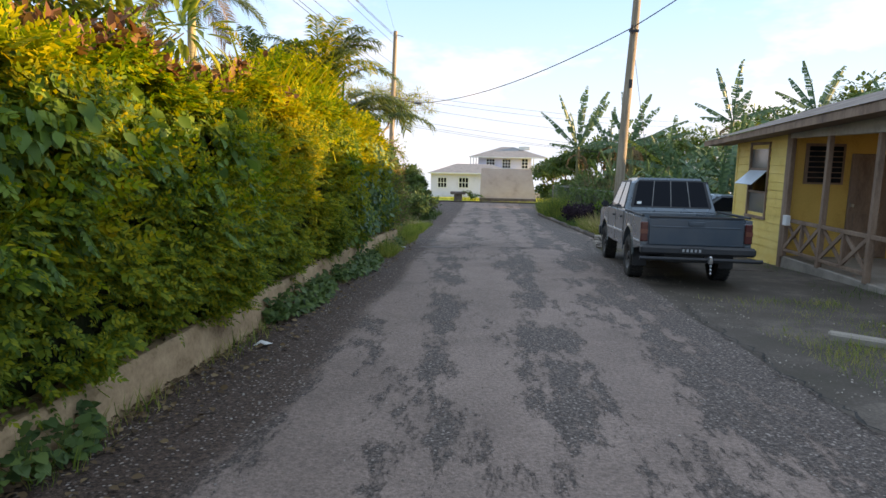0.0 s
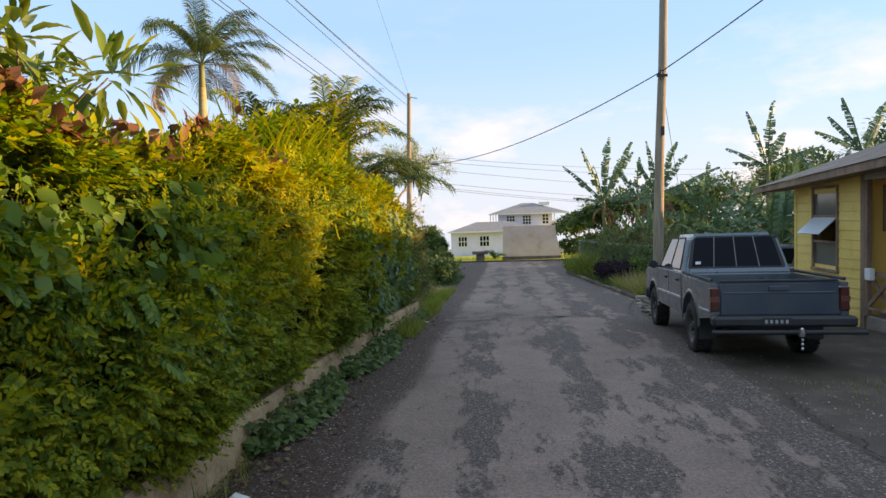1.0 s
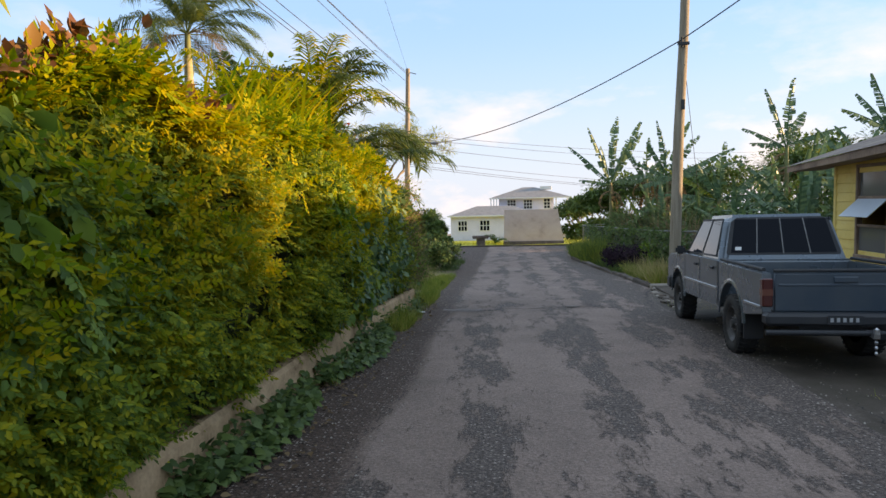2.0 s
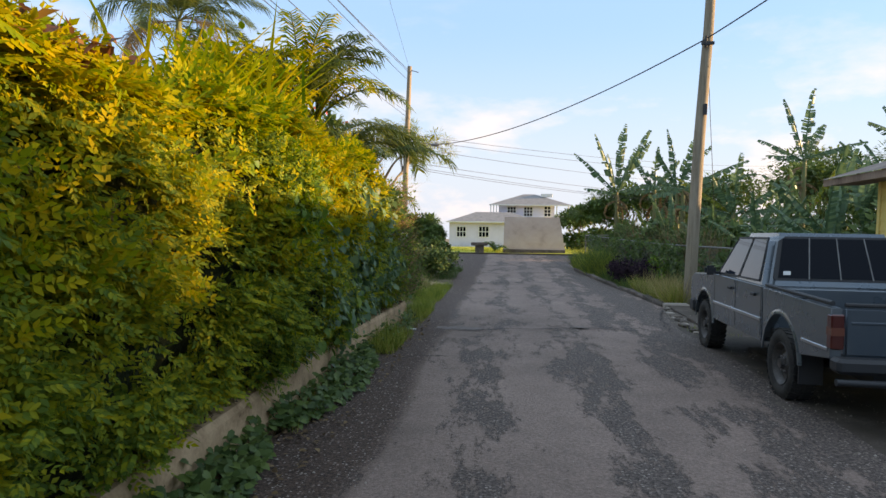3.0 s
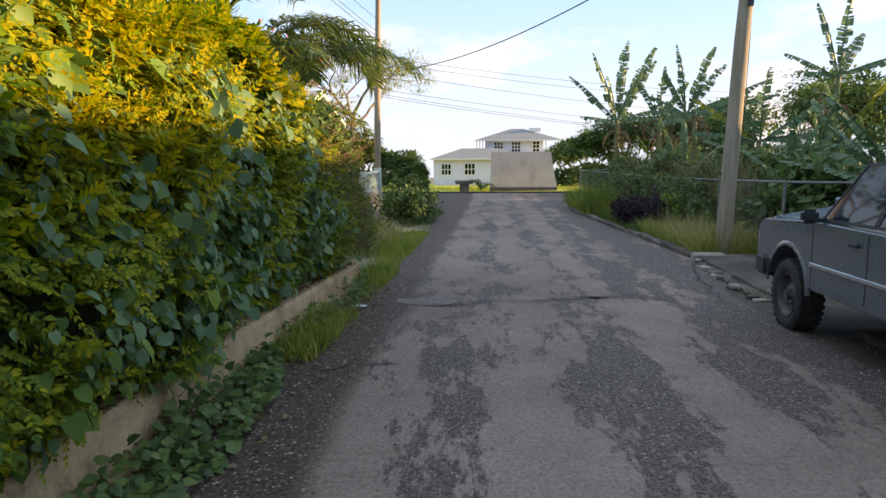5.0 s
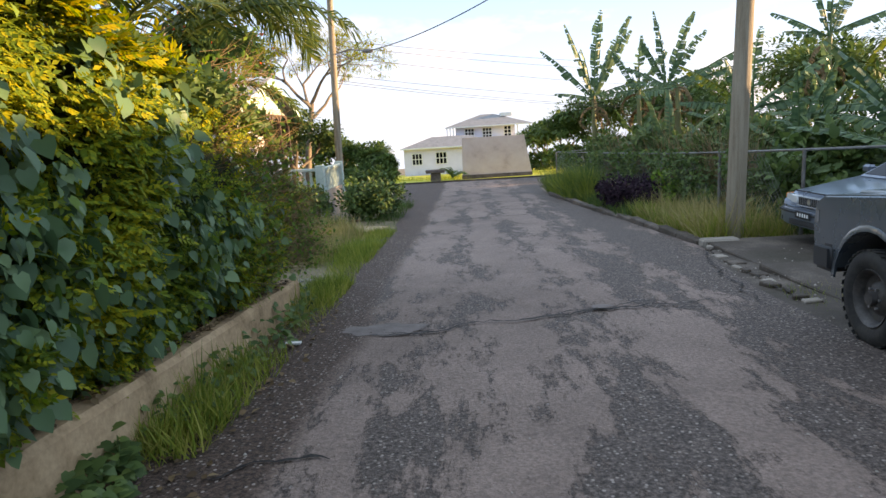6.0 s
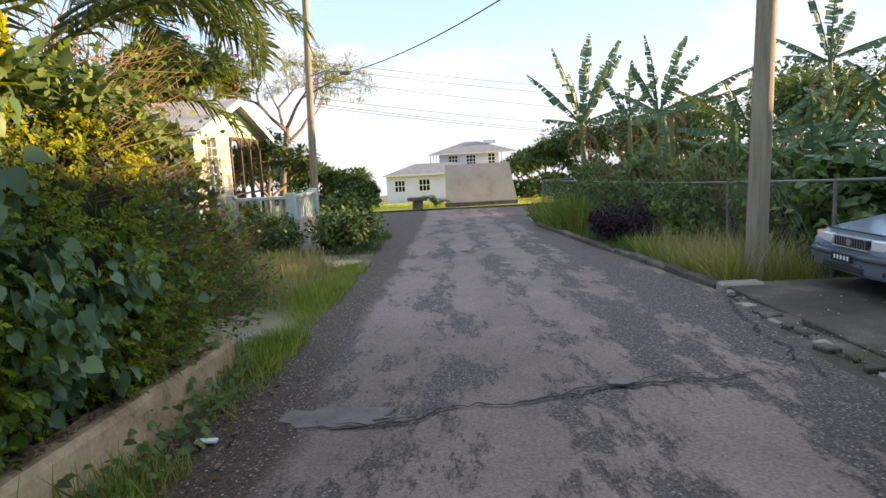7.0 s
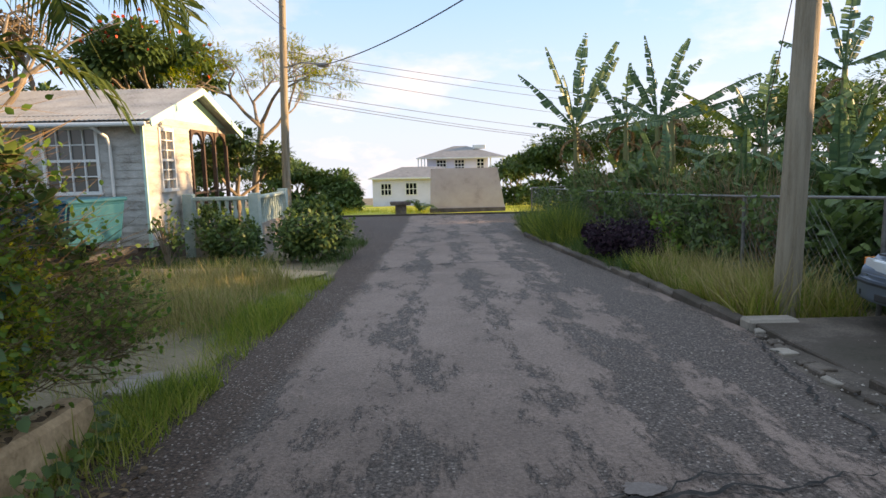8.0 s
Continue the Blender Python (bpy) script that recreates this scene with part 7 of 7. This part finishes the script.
# ---------------------------------------------------------------- palms


def frond(base, az, lean, length, seed, sag=1.0, leaflet=0.42, pairs=38, wind=(0, 0, 0)):
    r = random.Random(seed)
    s = Shape()
    n = 20
    pts, el = [Vector(base)], lean
    for k in range(n):
        d = Vector((math.cos(az) * math.cos(el), math.sin(az) * math.cos(el), math.sin(el))) + Vector(wind) * (k / n) * 0.5
        pts.append(pts[-1] + d.normalized() * length / n)
        el -= sag * (0.015 + 0.10 * k / n)
    s.tube(pts, [0.022 * (1 - 0.85 * k / n) + 0.003 for k in range(n + 1)], 5)
    sid = Vector((-math.sin(az), math.cos(az), 0))
    for k in range(pairs):
        u = 0.16 + 0.84 * k / pairs
        q = min(u, 0.998) * n
        i = int(q)
        a = pts[i].lerp(pts[i + 1], q - i)
        d = (pts[i + 1] - pts[i]).normalized()
        up = sid.cross(d)
        if up.z < 0:
            up = -up
        L = leaflet * (0.45 + 0.55 * math.sin(math.pi * (0.12 + 0.8 * u))) * r.uniform(0.85, 1.15)
        for side in (-1, 1):
            w = (sid * side * 0.8 + d * 0.65 + up * r.uniform(-0.1, 0.35) + Vector(wind) * 0.6).normalized()
            m_ = a + w * L * 0.5
            e = a + w * L * 0.92 + Vector((0, 0, -0.38 * L * r.uniform(0.5, 1.3)))
            t = d * 0.014
            s.add([a - t, a + t, m_ + t * 1.4, m_ - t * 1.4, e], [(0, 1, 2, 3), (3, 2, 4)])
    return s


areca = thing("clump_palm", pose(-4.15, 15.8, gz(15.8)), "clumping palm with arching feathery fronds behind the hedge", "palm tree")
ra = random.Random(4)
for k in range(5):
    bx, by, h = ra.uniform(-0.9, 0.5), ra.uniform(-0.8, 0.8), ra.uniform(2.9, 4.2)
    tip = (bx * 1.5, by * 1.3, h)
    part("stem", Shape().tube([(bx, by, -0.1), (bx * 1.2, by * 1.1, h * 0.5), tip], [0.06, 0.055, 0.045], 8), PALMBARK, areca, smooth=True)
    for j in range(11):
        part("frond", frond(tip, ra.uniform(0, 6.28), radians(ra.uniform(35, 85)), ra.uniform(1.6, 2.3), 300 + k * 10 + j, ra.uniform(0.8, 1.5), wind=(0.12, 0.05, 0)), LEAF_PALM if j % 3 else LEAF_GOLD, areca)
part("frond", frond((0.6, 0.1, 2.75), radians(4), radians(33), 2.35, 371, 1.1, 0.5, 52), LEAF_PALM, areca)
part("frond", frond((0.4, 0.2, 2.3), radians(25), radians(25), 1.9, 372, 1.2, 0.45, 42), LEAF_PALM, areca)
part("frond", frond((0.3, -0.3, 2.6), radians(-30), radians(42), 2.0, 373, 1.2, 0.45, 42), LEAF_PALM, areca)

for k, (az, ln, hz, sg, by) in enumerate(((54, 2.75, 3.2, 1.4, 0.9), (46, 2.5, 3.05, 1.5, 0.7), (64, 2.5, 3.5, 1.5, 0.8), (24, 2.3, 3.3, 1.6, 0.5), (82, 2.2, 3.3, 1.6, 1.0))):
    part("frond", frond((0.35, by, hz), radians(az), radians(34), ln, 380 + k, sg, 0.66, 66), LEAF_PALM, areca)

royal = thing("royal_palm", pose(-13.25, 28.0, gz(28)), "tall royal palm with a pale ringed trunk and windblown crown", "palm tree")
part("trunk", Shape().tube([(0, 0, -0.2), (0.02, 0, 3), (0, 0, 6), (0.05, 0, 8.8)], [0.26, 0.24, 0.22, 0.16], 14), PALMBARK, royal, smooth=True)
part("crownshaft", Shape().tube([(0.05, 0, 8.8), (0.08, 0, 9.9)], [0.15, 0.10], 12), STEM, royal, "green crown shaft", smooth=True)
for k in range(21):
    az = 2.4 * k
    part("frond", frond((0.08, 0, 9.8), az, radians(80 - 4.6 * k), 3.2 + 0.5 * ra.random(), 400 + k, 1.25, 1.0, 80, wind=(0.85, 0.0, -0.1)), LEAF_PALM if k < 17 else LEAF_DEAD, royal)

# ---------------------------------------------------------------- parked saloon car


def saloon(m, label):
    c = thing("saloon_car", m, label, "car")
    W = 0.82
    side = [(-0.75, 0.26), (-0.42, 0.26)] + [(0.36 * math.cos(a) + 0.0, 0.30 + 0.36 * math.sin(a)) for a in [math.pi * (0.97 - 0.094 * k) for k in range(11)]] + [(0.42, 0.24), (2.1, 0.24)] + [(2.5 + 0.36 * math.cos(a), 0.30 + 0.36 * math.sin(a)) for a in [math.pi * (0.97 - 0.094 * k) for k in range(11)]] + [(2.92, 0.24), (3.28, 0.26), (3.36, 0.42), (3.32, 0.60), (3.22, 0.72), (2.2, 0.90), (-0.2, 0.94), (-0.8, 0.90), (-0.95, 0.6)]
    part("body", Shape().prism(side, "x", -W, W), SILVER, c, bevel=0.06, smooth=True, segments=3)
    B = [(-0.72, -0.1, 0.92), (0.72, -0.1, 0.92), (0.74, 2.25, 0.90), (-0.74, 2.25, 0.90)]
    T = [(-0.54, 0.35, 1.36), (0.54, 0.35, 1.36), (0.54, 1.45, 1.38), (-0.54, 1.45, 1.38)]
    part("cabin", Shape().add(B + T, [(0, 1, 5, 4), (1, 2, 6, 5), (2, 3, 7, 6), (3, 0, 4, 7), (4, 5, 6, 7)]), SILVER, c, bevel=0.05, smooth=True, segments=2)
    part("windscreen", pane((B[2], B[3], T[2], T[3]), 0.06, 0.94, 0.06, 0.94), DARKGLASS, c)
    part("rear_window", pane((B[0], B[1], T[0], T[1]), 0.08, 0.92, 0.1, 0.92), DARKGLASS, c)
    for f in ((B[3], B[0], T[3], T[0]), (B[1], B[2], T[1], T[2])):
        for u0, u1 in ((0.1, 0.47), (0.5, 0.9)):
            part("side_pane", pane(f, u0, u1, 0.1, 0.9), DARKGLASS, c)
    for sx in (-1, 1):
        wheel(c, sx * 0.71, 0.0, 0.30, 0.19, sx)
        wheel(c, sx * 0.71, 2.5, 0.30, 0.19, sx)
        part("headlight", Shape().prism([(sx * 0.34, 3.27), (sx * 0.74, 3.22), (sx * 0.76, 3.30), (sx * 0.36, 3.345)], "z", 0.565, 0.70), CLEARLENS, c, "clear headlamp", bevel=0.02, smooth=True)
        part("indicator", Shape().prism([(sx * 0.75, 3.12), (sx * 0.835, 3.10), (sx * 0.83, 3.26), (sx * 0.765, 3.30)], "z", 0.56, 0.70), AMBER, c, "amber corner lamp", bevel=0.01)
        part("mirror", Shape().box(sx * 0.76, 1.95, 0.92, sx * 0.95, 2.07, 1.05), SILVER, c, bevel=0.03)
        part("fog_recess", Shape().box(sx * 0.42, 3.34, 0.30, sx * 0.70, 3.395, 0.38), DARKTRIM, c, bevel=0.015)
    part("bumper", Shape().prism([(-0.84, 3.1), (-0.80, 3.36), (-0.5, 3.43), (0.5, 3.43), (0.80, 3.36), (0.84, 3.1)], "z", 0.26, 0.54), SILVER, c, bevel=0.04, smooth=True, segments=2)
    part("bumper_strip", Shape().prism([(-0.85, 3.1), (-0.81, 3.375), (-0.5, 3.445), (0.5, 3.445), (0.81, 3.375), (0.85, 3.1)], "z", 0.45, 0.475), DARKTRIM, c, "dark bumper strip")
    part("air_intake", Shape().box(-0.40, 3.40, 0.29, 0.40, 3.437, 0.375), DARKTRIM, c, bevel=0.012)
    g = part("grille", Shape().box(-0.31, 3.29, 0.57, 0.31, 3.355, 0.685), DARKTRIM, c, "dark grille with chrome surround", bevel=0.015)
    for z in (0.56, 0.69):
        part("surround", Shape().box(-0.33, 3.29, z - 0.008, 0.33, 3.365, z + 0.008), CHROME, g, bevel=0.004)
    for k in range(13):
        part("slat", Shape().box(-0.29 + k * 0.048, 3.352, 0.575, -0.285 + k * 0.048, 3.36, 0.68), CHROME, g)
    part("badge", Shape().lathe([(0, 0.045), (0.012, 0.045), (0.012, 0.0)], (0, 3.358, 0.63), "y", 14), CHROME, g, "plain round chrome badge")
    pl = part("number_plate", Shape().box(-0.19, 3.448, 0.40, 0.19, 3.458, 0.50), DARKTRIM, c, "dark plate with pale marks")
    for k in range(5):
        part("plate_mark", Shape().box(-0.155 + 0.063 * k, 3.458, 0.425, -0.122 + 0.063 * k, 3.461, 0.475), PLATEWHITE, pl)
    gap = Shape().box(-0.70, 3.18, 0.725, 0.70, 3.19, 0.745)
    part("bonnet_gap", gap, DARKTRIM, c)
    return c


# nose towards the lane
saloon(pose(7.95, 18.3, gz(18.3) + 0.06, 0, 0, 90), "silver-blue saloon car parked nose-out on the driveway")

# teal utility vehicle beside the board house
tv = thing("utility_vehicle", pose(-8.25, 24.7, gz(24.7) + 0.06, 0, 0, -14), "faded teal boxy utility vehicle with a black bumper", "vehicle")
part("body", Shape().prism([(-1.9, 0.72), (1.72, 0.72), (1.88, 1.50), (1.80, 1.56), (-1.9, 1.56)], "y", -0.72, 0.72), TEAL, tv, bevel=0.09, smooth=True, segments=2)
part("rim_rail", Shape().box(-1.86, -0.76, 1.50, 1.90, 0.76, 1.58), TEAL, tv, bevel=0.03)
part("side_ridge", Shape().box(-1.8, -0.745, 0.86, 1.70, -0.72, 0.92), TEAL, tv, bevel=0.008)
part("side_ridge", Shape().box(-1.8, -0.745, 1.30, 1.80, -0.72, 1.34), TEAL, tv, bevel=0.008)
part("bumper", Shape().box(1.75, -0.78, 0.42, 2.02, 0.78, 0.58), DARKTRIM, tv, "black bumper", bevel=0.03)
part("cab", Shape().box(-3.4, -0.74, 0.5, -1.95, 0.74, 1.7), TEAL, tv, bevel=0.12, smooth=True, segments=2)
for sy in (-1, 1):
    for x in (-2.6, 0.9):
        w_ = wheel(tv, 0, 0, 0.33, 0.2, 1)
        w_.location, w_.rotation_euler = (x, sy * 0.62, 0.33), (0, 0, sy * math.pi / 2)

# white porch balustrade
bal = thing("balustrade", pose(0, 0, 0), "white concrete balustrade before the porch", "balustrade")
BX0, BX1, BY0, BY1 = -6.45, -4.75, 28.6, 31.6
part("coping", Shape().box(BX0, BY0 - 0.09, 0.22, BX1 - 0.13, BY0 + 0.09, 0.32), MINTPALE, bal, bevel=0.02)
part("coping", Shape().box(BX1 - 0.09, BY0 + 0.13, 0.22, BX1 + 0.09, BY1, 0.32), MINTPALE, bal, bevel=0.02)
part("plinth", Shape().box(BX0, BY0 - 0.09, -1.4, BX1 - 0.13, BY0 + 0.09, -0.42).box(BX1 - 0.09, BY0 + 0.13, -1.4, BX1 + 0.09, BY1, -0.42), CONCRETE, bal)
posts = [(BX0 + 0.14 + 0.21 * k, BY0) for k in range(7)] + [(BX1, BY0 + 0.3 + 0.24 * k) for k in range(11)]
for x, y in posts:
    part("baluster", Shape().lathe([(-0.42, 0.06), (-0.36, 0.06), (-0.31, 0.04), (-0.16, 0.075), (0.03, 0.04), (0.13, 0.05), (0.22, 0.06)], (x, y, 0), "z", 8), MINTPALE, bal, smooth=True)
for x, y in ((BX0, BY0), (BX1, BY0), (BX1, BY1)):
    part("pier", Shape().box(x - 0.13, y - 0.13, -1.4, x + 0.13, y + 0.13, 0.40), MINTPALE, bal, bevel=0.015)

# at the junction
trough = thing("stone_trough", pose(-2.0, 46.8, gz(46.8)), "dark stone pedestal trough beside the rendered wall", "trough")
part("bowl", Shape().prism([(-0.55, 0.55), (0.55, 0.55), (0.6, 0.75), (-0.6, 0.75)], "y", -0.3, 0.3), DARKWALL, trough, bevel=0.03)
part("pedestal", Shape().box(-0.3, -0.2, -0.1, 0.3, 0.2, 0.55), DARKWALL, trough, bevel=0.03)
yp = thing("young_palm", pose(-1.0, 47.0, gz(47)), "young fan of dark palm leaves at the wall", "palm plant")
for k in range(10):
    part("frond", frond((0, 0, 0.2), 0.63 * k, radians(35 + 5 * (k % 8)), 1.1, 500 + k, 1.2, 0.3, 18), LEAF_TREE, yp)
